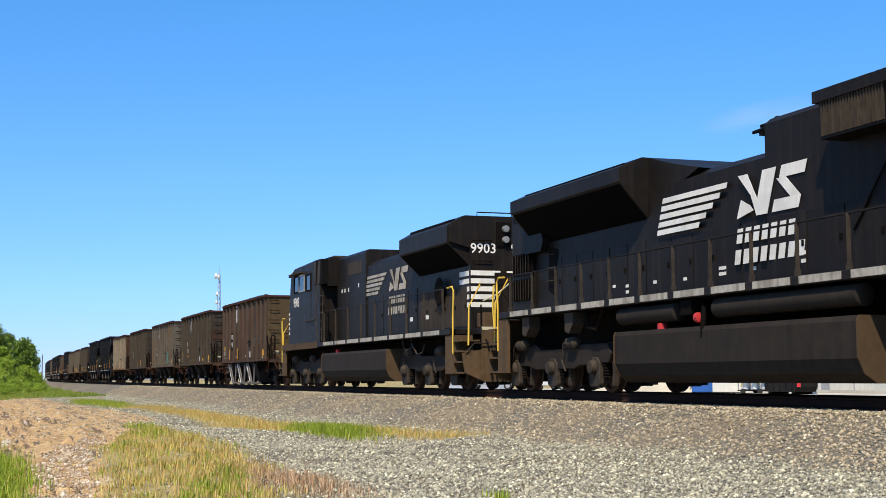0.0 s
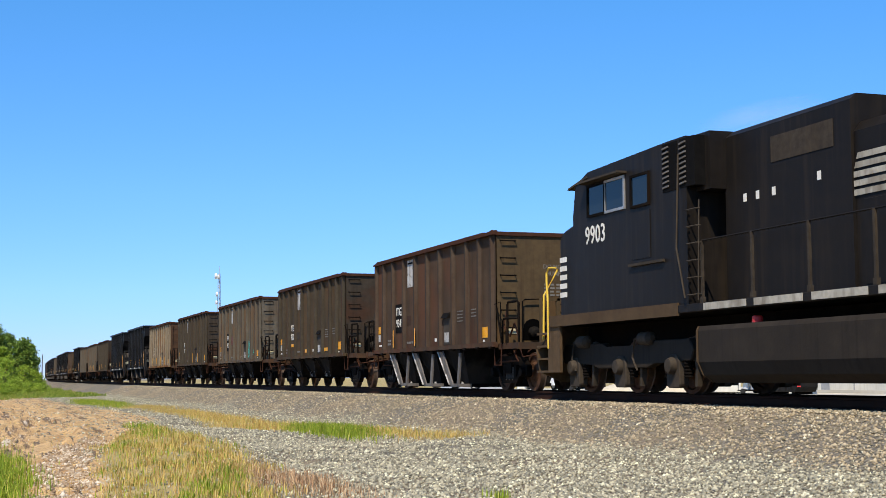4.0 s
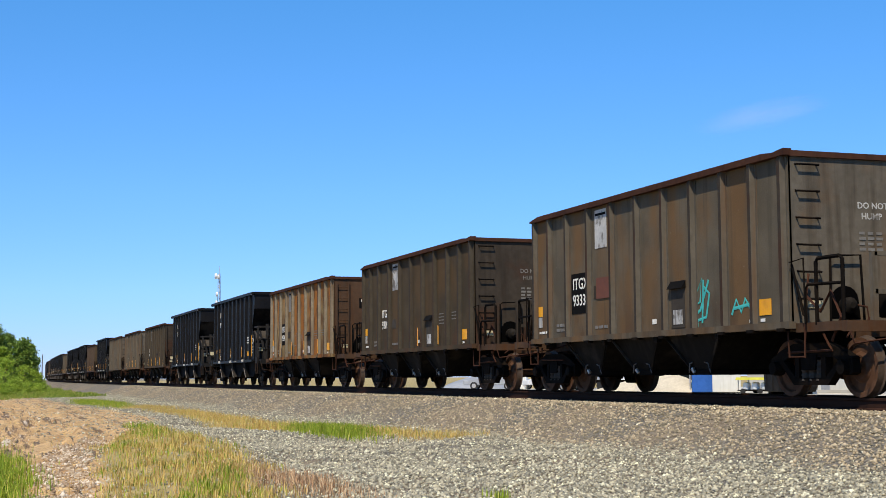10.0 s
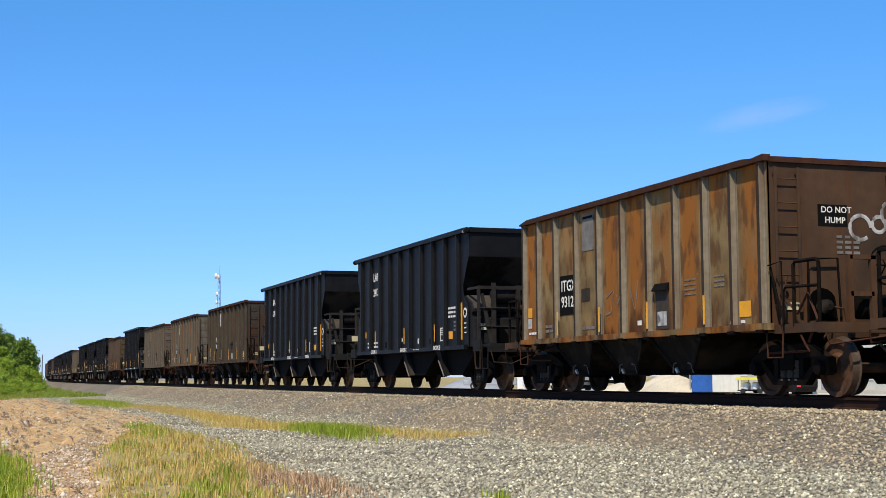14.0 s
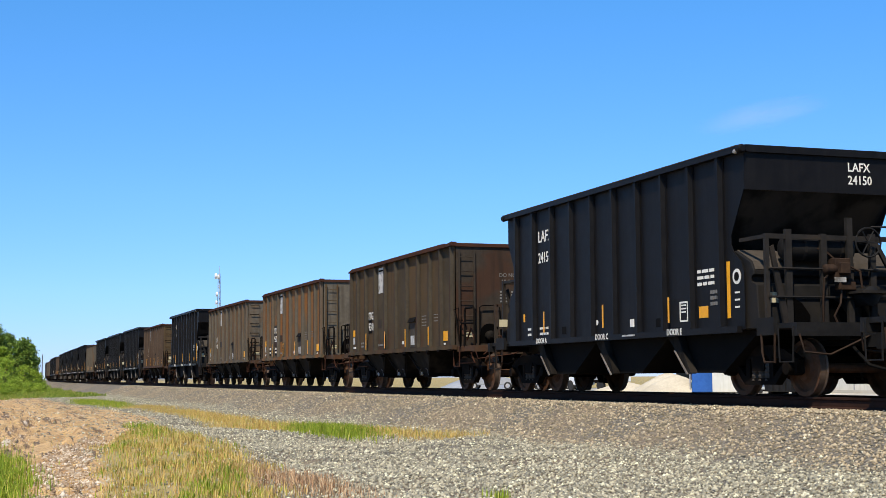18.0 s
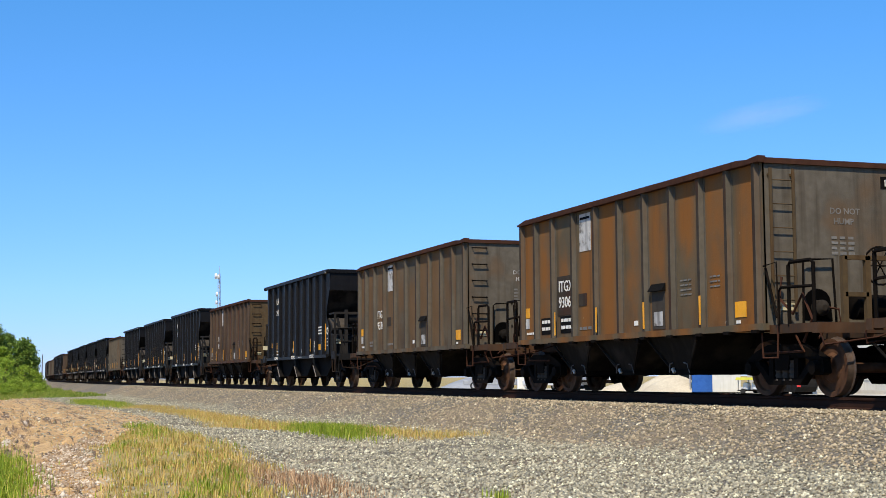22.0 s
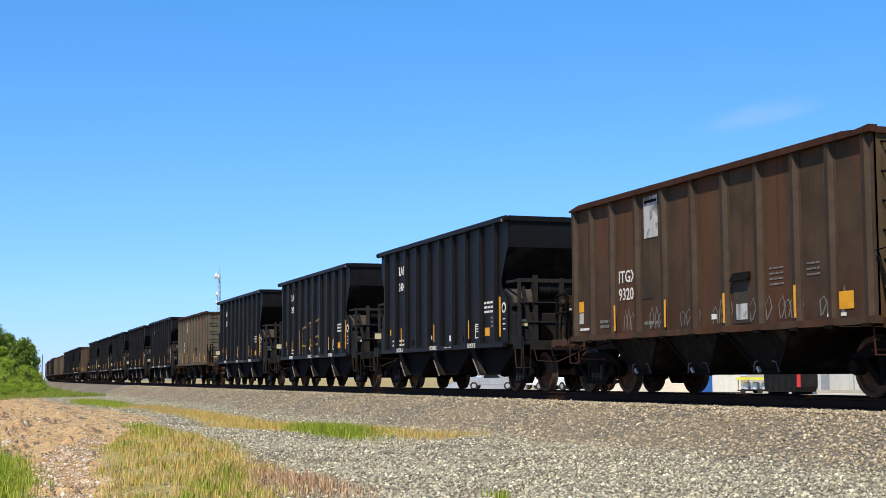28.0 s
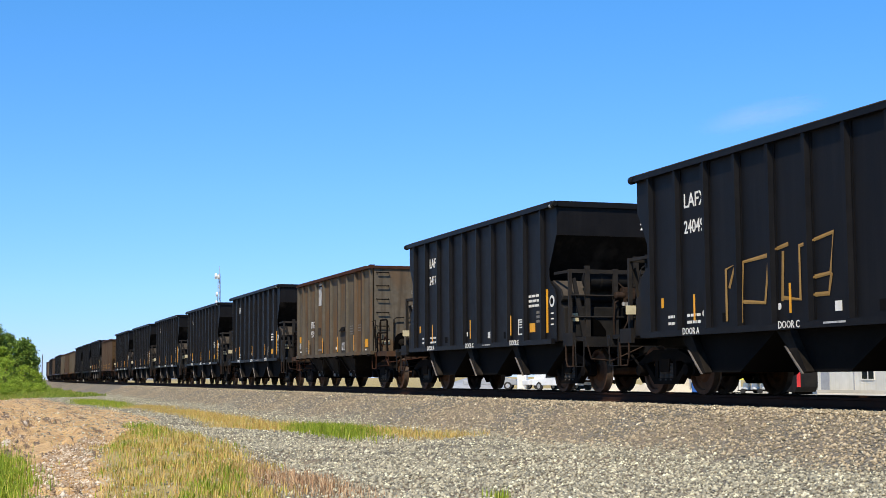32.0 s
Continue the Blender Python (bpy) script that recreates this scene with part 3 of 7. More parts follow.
def itgx(ladder, bright=False):
    """A ribbed steel three-bay coal hopper with vertical ends."""
    car = thing("hopper_car", "ribbed steel coal hopper car on rails", "hopper car", "cars of the coal train")
    skin = SIDE - 0.10
    for s in (-1, 1):
        y0, y1 = sorted((s * skin, s * (skin - 0.02)))
        part("side_sheet", box(B(), -HALF, HALF, y0, y1, SILL + 0.02, TOP - 0.05), DARKBROWN, car)
        bm = prism(B(), [(-HALF - 0.02, TOP - 0.055), (-HALF - 0.02, TOP - 0.02), (-HALF + 0.45, TOP + 0.05), (HALF - 0.60, TOP + 0.05), (HALF - 0.30, TOP + 0.02), (HALF + 0.04, TOP + 0.05), (HALF + 0.04, TOP - 0.055)],
                   "y", *sorted((s * (skin - 0.03), s * (SIDE + 0.02))))
        part("top_chord", bm, RUST, car, "rust-red top chord")
        bm = box(B(), -HALF - 0.05, HALF + 0.05, *sorted((s * (skin - 0.02), s * SIDE)), SILL - 0.06, SILL + 0.05)
        part("side_sill", bm, DARKBROWN, car)
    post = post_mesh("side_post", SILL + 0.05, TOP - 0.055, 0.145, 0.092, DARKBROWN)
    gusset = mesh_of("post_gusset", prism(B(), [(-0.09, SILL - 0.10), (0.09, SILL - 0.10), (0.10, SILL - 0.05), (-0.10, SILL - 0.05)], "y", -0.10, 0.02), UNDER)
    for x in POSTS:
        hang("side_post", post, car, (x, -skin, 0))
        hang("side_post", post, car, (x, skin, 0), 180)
        hang("post_gusset", gusset, car, (x, -skin - 0.03, 0))
    for s in (-1, 1):
        x = s * HALF
        part("end_sheet", box(B(), *sorted((x, x - s * 0.02)), -skin, skin, SILL, TOP - 0.04), DARKBROWN, car)
        part("end_chord", box(B(), *sorted((x - s * 0.03, x + s * 0.05)), -skin, skin, TOP - 0.07, TOP + 0.02), RUST, car)
        # inner slope sheet
        part("slope_sheet", prism(B(), [(x - s * 0.03, 2.9), (x - s * 0.03, 2.86), (x - s * 2.0, 1.1), (x - s * 2.0, 1.14)], "y", -skin + 0.03, skin - 0.03), RUST, car)
        # platform at the end
        bm = box(B(), *sorted((x, x + s * 1.35)), -0.42, 0.42, 0.92, 1.12)
        box(bm, *sorted((x + s * 1.22, x + s * 1.36)), -1.42, 1.42, 0.98, 1.14)
        for y in (-1.35, 1.35):
            box(bm, *sorted((x, x + s * 1.3)), y - 0.05, y + 0.05, 1.0, 1.14)
        part("end_platform", bm, RUST, car, "rusted end platform")
        bm = B()
        for y in (-0.72, -0.30, 0.55, 1.3):
            box(bm, *sorted((x + s * 1.02, x + s * 1.10)), y - 0.045, y + 0.045, 1.12, 2.18)
        box(bm, *sorted((x + s * 1.02, x + s * 1.10)), -0.72, 1.3, 2.12, 2.19)
        box(bm, *sorted((x + s * 1.02, x + s * 1.10)), -0.72, -0.30, 1.55, 1.62)
        part("brake_frame", bm, DARKBROWN, car)
        part("side_railing", rod(B(), [(x + s * 0.55, -1.38, 1.10), (x + s * 0.55, -1.38, 2.06), (x + s * 0.60, -1.38, 2.10), (x + s * 1.15, -1.37, 2.10), (x + s * 1.20, -1.36, 2.06), (x + s * 1.20, -1.36, 1.10)], 0.032, 5), UNDER, car)
        part("side_railing", rod(B(), [(x + s * 0.28, -1.40, 1.12), (x + s * 0.28, -1.40, 1.66), (x + s * 0.36, -1.40, 1.72), (x + s * 1.18, -1.38, 1.70)], 0.026, 5), UNDER, car)
        part("brake_linkage", rod(B(), [(x + s * 0.15, -1.25, 1.9), (x + s * 0.25, -1.36, 1.55), (x + s * 0.55, -1.32, 1.30), (x + s * 0.80, -1.30, 1.60), (x + s * 1.02, -1.28, 1.20), (x + s * 0.8, -1.3, 0.85)], 0.024, 5), RUST, car)
        part("handrail", rod(B(), [(x + s * 0.05, -0.80, 1.10), (x + s * 0.08, -0.80, 2.16), (x + s * 0.10, -0.74, 2.20), (x + s * 0.10, -0.26, 2.22), (x + s * 0.08, -0.20, 1.15)], 0.020, 5), UNDER, car)
        # A flat near-black plate stands for the shaded hole.
        arch = [(-0.28, 0.0)] + [(-0.25 * math.cos(a), 0.30 + 0.22 * math.sin(a)) for a in np.linspace(0, math.pi, 9)] + [(0.28, 0.0)]
        part("end_opening", prism(B(), [(-0.50 + a, 1.22 + b2) for a, b2 in arch], "x", *sorted((x, x + s * 0.006))), SHADEBLACK, car)
        part("brake_valve", turned(B(), [(-0.10, 0.06), (-0.08, 0.13), (0.06, 0.13), (0.12, 0.05)], (x + s * 0.12, -0.52, 1.42), "x", 12), CHUTEDARK, car, smooth=True)
        part("brake_pipe", rod(B(), [(x + s * 0.10, -0.42, 1.44), (x + s * 0.22, -0.25, 1.40), (x + s * 0.22, -0.22, 1.20), (x + s * 0.10, -0.35, 1.12), (x + s * 0.3, -0.6, 1.05), (x + s * 0.6, -0.9, 0.92)], 0.018, 5), RUST, car)
        part("brake_rod", rod(B(), [(x + s * 0.35, -1.15, 0.98), (x + s * 0.5, -1.1, 0.72), (x - s * 0.7, -1.1, 0.70)], 0.02, 5), RUST, car)
        part("uncoupling_lever", rod(B(), [(x + s * 1.40, -1.40, 0.98), (x + s * 1.44, -1.36, 0.80), (x + s * 1.44, -0.4, 0.92), (x + s * 1.5, -0.2, 1.0)], 0.016, 5), RUST, car)
        bm = rod(B(), [(x + s * 0.92, 0.05 + 0.30 * math.cos(a), 2.05 + 0.30 * math.sin(a)) for a in np.linspace(0, math.tau, 19)], 0.018, 5)
        for a in np.linspace(0, math.pi, 4)[:3]:
            rod(bm, [(x + s * 0.92, 0.05 - 0.29 * math.cos(a), 2.05 - 0.29 * math.sin(a)), (x + s * 0.92, 0.05 + 0.29 * math.cos(a), 2.05 + 0.29 * math.sin(a))], 0.012, 4)
        part("brake_wheel", bm, UNDER, car)
        part("air_reservoir", turned(B(), [(-0.55, 0.10), (-0.5, 0.2), (0.5, 0.2), (0.55, 0.10)], (x + s * 0.45, 0.35, 1.42), "y", 16), UNDER, car, smooth=True)
        part("coupler", coupler_bm(x + s * 1.15, s), UNDER, car)
        part("air_hose", hose_bm(x + s * 1.2, s, -s * 0.35), STENCIL, car)
        # corner handholds and sill step
        for sy in (-1, 1):
            y = sy * 1.15
            if ladder:
                hang("ladder", ladder_mesh(1.35, TOP - 0.15, 6), car, (x, y * s if s > 0 else -y * s, 0), 0 if s > 0 else 180)
            else:
                for k in range(6):
                    hang("grab_iron", RUNG, car, (x, y, 1.55 + k * 0.42), 0 if s > 0 else 180)
            part("corner_handle", rod(B(), [(x + s * 0.02, sy * 1.50, 2.08), (x + s * 0.40, sy * 1.50, 2.12), (x + s * 0.42, sy * 1.50, 1.15)], 0.014, 5), UNDER, car)
            part("brace", rod(B(), [(x + s * 0.02, sy * 1.46, 2.05), (x + s * 0.32, sy * 1.46, 1.25)], 0.022, 5), UNDER, car)
            bm = rod(B(), [(x - s * 0.15, sy * 1.45, SILL - 0.05), (x - s * 0.12, sy * 1.45, 0.62), (x + s * 0.30, sy * 1.45, 0.62), (x + s * 0.34, sy * 1.45, SILL)], 0.018, 5)
            part("sill_step", bm, RUST, car)
        hang("end_label", plate(CREAM, 0.26, 0.12), car, (x + s * 0.012, -1.18 * s if s < 0 else -1.18, 1.38), 90 if s > 0 else -90)
        truck(car, s * 5.0)
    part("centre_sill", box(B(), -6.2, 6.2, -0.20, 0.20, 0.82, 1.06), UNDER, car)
    for k in (-1, 0, 1):
        cx = k * 2.22 - 0.33
        bm = B()
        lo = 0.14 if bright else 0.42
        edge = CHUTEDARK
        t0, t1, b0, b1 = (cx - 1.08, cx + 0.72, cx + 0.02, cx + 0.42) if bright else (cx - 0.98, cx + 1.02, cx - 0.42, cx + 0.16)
        ring = [[bm.verts.new((x, sy * w, z)) for x, sy in ((xa, -1), (xb, -1), (xb, 1), (xa, 1))] for xa, xb, w, z in ((t0, t1, 1.40, SILL - 0.02), (b0, b1, 1.12, lo))]
        bm.faces.new(ring[0][::-1])
        bm.faces.new(ring[1])
        for k2 in range(4):
            bm.faces.new((ring[0][k2], ring[0][(k2 + 1) % 4], ring[1][(k2 + 1) % 4], ring[1][k2]))
        bay = part("hopper_bay", bm, CHUTEDARK, car, "sooty steel discharge hopper with underbody shade in its colour")
        if bright:
            # Pale plates stand for sunlit slope sheets, the dark bay for shaded voids.
            part("edge_plate", prism(B(), [(t0 + 0.02, SILL - 0.08), (t0 + 0.34, SILL - 0.08), (b0 + 0.10, lo - 0.02), (b0 - 0.10, lo - 0.02)], "y", -1.47, -1.43), CHUTE, bay, "pale chute plate with sunlight in its colour")
            part("edge_plate", prism(B(), [(t1 - 0.12, SILL - 0.08), (t1 + 0.02, SILL - 0.08), (b1 + 0.14, lo - 0.02), (b1 - 0.02, lo - 0.02)], "y", -1.47, -1.43), CHUTE, bay, "pale chute plate with sunlight in its colour")
            part("chute_rib", rod(B(), [(t0, -1.49, SILL - 0.08), (b0 - 0.12, -1.49, lo)], 0.022, 4), WORNWHITE, bay)
            part("toe_plate", box(B(), b0 - 0.12, b1 + 0.22, -1.46, -1.14, lo - 0.05, lo + 0.03), CHUTE, bay)
        else:
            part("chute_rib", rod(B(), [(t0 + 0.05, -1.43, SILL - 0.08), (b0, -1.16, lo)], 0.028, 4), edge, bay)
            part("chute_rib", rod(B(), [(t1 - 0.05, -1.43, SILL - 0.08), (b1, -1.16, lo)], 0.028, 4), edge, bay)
            part("latch_bar", rod(B(), [(b0 - 0.08, -1.20, lo - 0.02), (b0 - 0.02, -1.22, lo + 0.14), (b0 + 0.08, -1.22, lo + 0.16)], 0.013, 4), CHUTE, bay, "bare metal door latch")
            part("latch_bar", rod(B(), [(b1 + 0.10, -1.20, lo - 0.02), (b1 + 0.04, -1.22, lo + 0.14), (b1 - 0.08, -1.22, lo + 0.16)], 0.013, 4), CHUTE, bay, "bare metal door latch")
        part("door_frame", box(B(), b0 - 0.06, b1 + 0.06, -1.16, 1.16, lo - 0.06, lo + 0.03), UNDER, bay)
        part("door_latch", prism(B(), [(b0 - 0.03, lo + 0.04), (b0 + 0.03, lo + 0.08), (b0 + 0.10, lo + 0.0), (b0 + 0.06, lo - 0.03)], "y", -1.20, -1.16), GALV, bay, "bare metal door latch")
        part("sill_bracket", box(B(), t1 - 0.06, t1 + 0.08, -1.52, -1.42, SILL - 0.16, SILL - 0.06), UNDER, bay)
    return car


LHALF, LTOP, LSILL = 5.30, 4.13, 1.10


def lafx():
    """A black ribbed coal hopper with sloping ends open over end platforms."""
    car = thing("hopper_car", "black ribbed coal hopper car with open sloping ends", "hopper car", "cars of the coal train")
    skin = SIDE - 0.10
    for s in (-1, 1):
        half = [(LHALF - 0.08, LSILL), (LHALF - 0.08, 2.05), (LHALF - 0.16, 2.22), (LHALF - 0.40, 2.40), (LHALF - 0.47, 2.52), (LHALF - 0.47, 2.66), (LHALF - 0.02, 3.42), (LHALF, LTOP - 0.05)]
        outline = half + [(-x, z) for x, z in half[::-1]]
        part("side_sheet", prism(B(), outline, "y", *sorted((s * skin, s * (skin - 0.02)))), BLACK, car)
        bm = box(B(), -LHALF - 0.05, LHALF + 0.05, *sorted((s * (skin - 0.05), s * (SIDE + 0.02))), LTOP - 0.11, LTOP)
        for e in (-1, 1):
            turned(bm, [(-0.08, 0.05), (-0.05, 0.075), (0.05, 0.075), (0.08, 0.05)], (e * (LHALF + 0.03), s * (SIDE - 0.02), LTOP - 0.065), "x", 12)
        chord = part("top_chord", bm, BLACK, car)
        part("worn_corner", turned(B(), [(-0.05, 0.030), (0.0, 0.045), (0.05, 0.030)], (LHALF - 0.06, s * (SIDE + 0.02), LTOP - 0.10), "x", 8), GALV, chord, "bare metal worn spot")
        # A thin paler strip paints the sun's highlight along the chord top.
        part("worn_edge", box(B(), -LHALF - 0.02, LHALF + 0.02, *sorted((s * (SIDE + 0.02), s * (SIDE + 0.026))), LTOP - 0.012, LTOP + 0.003), LOCODIRT, chord, "painted highlight on the chord edge")
        part("side_sill", box(B(), -LHALF + 0.2, LHALF - 0.2, *sorted((s * (skin - 0.02), s * (SIDE - 0.02))), LSILL - 0.05, LSILL + 0.06), BLACK, car)
    post = post_mesh("side_post", LSILL + 0.06, LTOP - 0.11, 0.14, 0.090, BLACK)
    n = 10
    for k in range(n):
        x = -4.70 + k * 1.027
        hang("side_post", post, car, (x, -skin, 0))
        hang("side_post", post, car, (x, skin, 0), 180)
    for s in (-1, 1):
        x = s * LHALF
        part("end_sheet", box(B(), *sorted((x - s * 0.02, x)), -skin, skin, 3.40, LTOP - 0.02), BLACK, car)
        part("end_chord", box(B(), *sorted((x - s * 0.05, x + s * 0.06)), -skin, skin, LTOP - 0.11, LTOP + 0.01), BLACK, car)
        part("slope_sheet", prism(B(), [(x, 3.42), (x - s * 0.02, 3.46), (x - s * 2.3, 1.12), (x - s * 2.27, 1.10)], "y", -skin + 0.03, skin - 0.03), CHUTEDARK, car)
        bm = prism(B(), [(x - s * 0.95, LSILL), (x - s * 0.95, 2.42), (x - s * 0.42, 2.42), (x + s * 0.06, 2.20), (x + s * 0.14, 2.06), (x + s * 0.14, 1.98), (x + s * 0.05, 1.96), (x + s * 0.05, 1.86), (x + s * 0.22, 1.82), (x + s * 0.28, LSILL)], "y", -skin + 0.05, skin - 0.05)
        housing = part("end_housing", bm, SOOT, car, "dark steel end housing", bevel=0.015)
        # The top plate is coloured lighter to read as the sunlit slope.
        part("dusty_cap", prism(B(), [(x - s * 0.42, 2.425), (x + s * 0.06, 2.205), (x + s * 0.14, 2.065), (x + s * 0.145, 2.075), (x + s * 0.065, 2.215), (x - s * 0.42, 2.435)], "y", -skin + 0.08, skin - 0.08), BROWNGREY, housing, "brown-grey sloping cap with daylight in its colour")
        # Shaded gaps in the housing, painted on as flat black plates.
        for y in (-0.62, 0.10, 0.72):
            part("access_gap", prism(B(), [(y - 0.17, 1.14), (y + 0.17, 1.14), (y + 0.17, 1.32), (y + 0.02, 1.52), (y - 0.17, 1.62)], "x", *sorted((x + s * 0.272, x + s * 0.286))), SHADEBLACK, housing)
        bm = box(B(), *sorted((x, x + s * 1.30)), -0.42, 0.42, 0.90, 1.10)
        box(bm, *sorted((x + s * 0.25, x + s * 1.38)), -1.40, 1.40, 1.08, 1.16)
        box(bm, *sorted((x + s * 1.28, x + s * 1.42)), -1.45, 1.45, 0.95, 1.16)
        box(bm, *sorted((x + s * 0.30, x + s * 0.80)), -1.47, -1.40, 0.98, 1.26)
        part("end_platform", bm, SOOT, car, "grimy end platform")
        fx = x + s * 0.50
        for y, top in ((-1.38, 2.62), (-0.98, 2.70), (-0.32, 2.64), (0.18, 2.92), (0.62, 2.66), (1.38, 2.60)):
            w = 0.035 if y == -1.38 else 0.055
            part("stanchion", box(B(), *sorted((fx - s * 0.035, fx + s * 0.035)), y - w, y + w, 1.14, top), CAGE, car)
        part("cage_top", box(B(), *sorted((fx - s * 0.03, fx + s * 0.03)), -1.40, 1.40, 2.54, 2.62), CAGE, car)
        part("cage_top", box(B(), *sorted((fx, x - s * 0.30)), -1.40, -1.34, 2.55, 2.61), CAGE, car)
        for z in (1.60, 2.06):
            part("crosspiece", rod(B(), [(fx + s * 0.05, -1.38, z), (fx + s * 0.05, 1.38, z)], 0.020, 6), CAGE, car)
        part("diagonal_brace", prism(B(), [(-1.33, 2.40), (-1.26, 2.44), (-0.99, 1.20), (-1.10, 1.16)], "x", *sorted((fx - s * 0.02, fx + s * 0.03))), CAGE, car)
        part("diagonal_brace", prism(B(), [(0.60, 2.60), (0.68, 2.60), (1.36, 1.50), (1.30, 1.42)], "x", *sorted((fx - s * 0.02, fx + s * 0.03))), CAGE, car)
        part("air_reservoir", turned(B(), [(-0.95, 0.09), (-0.90, 0.18), (-0.84, 0.215), (0.30, 0.215), (0.36, 0.18), (0.40, 0.08)], (x + s * 0.24, 0.0, 2.42), "y", 18), SOOT, car, smooth=True)
        for y in (-0.60, 0.10):
            part("reservoir_strap", turned(B(), [(-0.025, 0.222), (0.025, 0.222)], (x + s * 0.24, y, 2.42), "y", 18), CAGE, car)
        part("brake_cylinder", turned(B(), [(-0.3, 0.1), (-0.28, 0.16), (0.2, 0.16), (0.25, 0.06)], (x + s * 0.62, 0.36, 1.62), "x", 14), SOOT, car, smooth=True)
        bm = box(B(), *sorted((x + s * 0.46, x + s * 0.66)), -0.20, 0.10, 1.90, 2.24)
        box(bm, *sorted((x + s * 0.62, x + s * 0.74)), -0.14, 0.04, 1.98, 2.16)
        box(bm, *sorted((x + s * 0.48, x + s * 0.62)), -0.10, 0.22, 1.72, 1.86)
        turned(bm, [(-0.12, 0.05), (-0.10, 0.08), (0.10, 0.08), (0.12, 0.05)], (x + s * 0.60, -0.26, 2.06), "y", 10)
        part("brake_valve", bm, VALVE, car, "rusty brown brake valve cluster", bevel=0.012)
        for pts in (((0.60, -0.24, 2.02), (0.64, -0.40, 1.90), (0.62, -0.42, 1.55), (0.55, -0.38, 1.16)), ((0.66, 0.08, 2.10), (0.70, 0.24, 2.02), (0.70, 0.28, 1.70), (0.66, 0.34, 1.55)),
                    ((0.60, -0.05, 1.74), (0.66, -0.12, 1.50), (0.60, -0.20, 1.30), (0.62, -0.14, 1.14)), ((0.55, -0.15, 2.24), (0.50, -0.30, 2.38), (0.40, -0.45, 2.42))):
            part("brake_pipe", rod(B(), [(x + s * a, c, d) for a, c, d in pts], 0.020, 5), VALVE, car)
        part("valve_tag", box(B(), *sorted((x + s * 0.742, x + s * 0.748)), -0.28, -0.06, 1.84, 1.92), WORNWHITE, car)
        bm = rod(B(), [(x + s * 0.72, 0.40 + 0.24 * math.cos(a), 2.50 + 0.24 * math.sin(a)) for a in np.linspace(0, math.tau, 19)], 0.018, 5)
        for a in np.linspace(0, math.pi, 4)[:3]:
            rod(bm, [(x + s * 0.72, 0.40 - 0.23 * math.cos(a), 2.50 - 0.23 * math.sin(a)), (x + s * 0.72, 0.40 + 0.23 * math.cos(a), 2.50 + 0.23 * math.sin(a))], 0.012, 4)
        rod(bm, [(x + s * 0.50, 0.40, 2.50), (x + s * 0.74, 0.40, 2.50)], 0.03, 6)
        part("brake_wheel", bm, SOOT, car)
        part("brake_platform", box(B(), *sorted((x + s * 0.55, x + s * 0.95)), 0.10, 0.80, 1.66, 1.70), CAGE, car)
        part("hand_rail", rod(B(), [(fx, 0.62, 2.78), (fx, 1.36, 2.80), (fx, 1.40, 2.70), (fx, 1.40, 1.20)], 0.018, 5), CAGE, car)
        part("step_hanger", rod(B(), [(x + s * 0.42, -1.46, 1.0), (x + s * 0.44, -1.46, 0.70), (x + s * 0.50, -1.46, 0.55), (x + s * 0.80, -1.46, 0.55), (x + s * 0.82, -1.46, 1.0)], 0.022, 5), VALVE, car)
        part("uncoupling_lever", rod(B(), [(x + s * 1.44, -1.42, 0.98), (x + s * 1.48, -1.36, 0.70), (x + s * 1.48, -0.9, 0.66), (x + s * 1.5, -0.2, 0.95)], 0.018, 5), VALVE, car)
        part("coupler", coupler_bm(x + s * 1.12, s), SOOT, car)
        part("air_hose", hose_bm(x + s * 1.2, s, -s * 0.35), STENCIL, car)
        for sy in (-1, 1):
            bm = rod(B(), [(x + s * 0.9, sy * 1.45, 1.1), (x + s * 0.92, sy * 1.45, 0.55), (x + s * 1.3, sy * 1.45, 0.55), (x + s * 1.34, sy * 1.45, 1.1)], 0.018, 5)
            part("sill_step", bm, SOOT, car)
        hang("end_label", plate(CREAM, 0.28, 0.17), car, (x + s * 0.29, -1.30, 1.52), 90 if s > 0 else -90)
        truck(car, s * 5.0)
    part("centre_sill", box(B(), -6.3, 6.3, -0.20, 0.20, 0.82, 1.06), SOOT, car)
    for k in (-1, 0, 1):
        cx = k * 3.10 + 0.33
        bm = prism(B(), [(cx - 0.92, LSILL - 0.01), (cx + 1.95, LSILL - 0.01), (cx + 0.75, 0.40), (cx - 0.25, 0.40)], "y", -1.25, 1.25)
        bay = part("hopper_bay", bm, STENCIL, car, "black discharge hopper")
        part("chute_edge", prism(B(), [(cx - 0.98, LSILL - 0.05), (cx - 0.60, LSILL - 0.05), (cx - 0.16, 0.40), (cx - 0.24, 0.38)], "y", -1.40, -1.26), CHUTEDARK, bay)
        part("door_latch", prism(B(), [(cx - 0.72, 0.80), (cx - 0.70, 0.80), (cx - 0.23, 0.37), (cx - 0.27, 0.37)], "y", -1.43, -1.40), CHUTE, bay, "bare metal door latch")
    return car


# ================= diesel engines =================
GLASS = bpy.data.materials.new("cab_glass")
GLASS.use_nodes = True
GLASS.node_tree.nodes["Principled BSDF"].inputs["Base Color"].default_value = (0.012, 0.016, 0.018, 1)
GLASS.node_tree.nodes["Principled BSDF"].inputs["Roughness"].default_value = 0.08
GLASS.node_tree.nodes["Principled BSDF"].inputs["Specular IOR Level"].default_value = 0.25
LAMP = mat("headlight_glass", (0.20, 0.20, 0.19), (0.28, 0.28, 0.26), 0.1, scale=3, bump=0)
EW = 0.53            # engine wheel radius


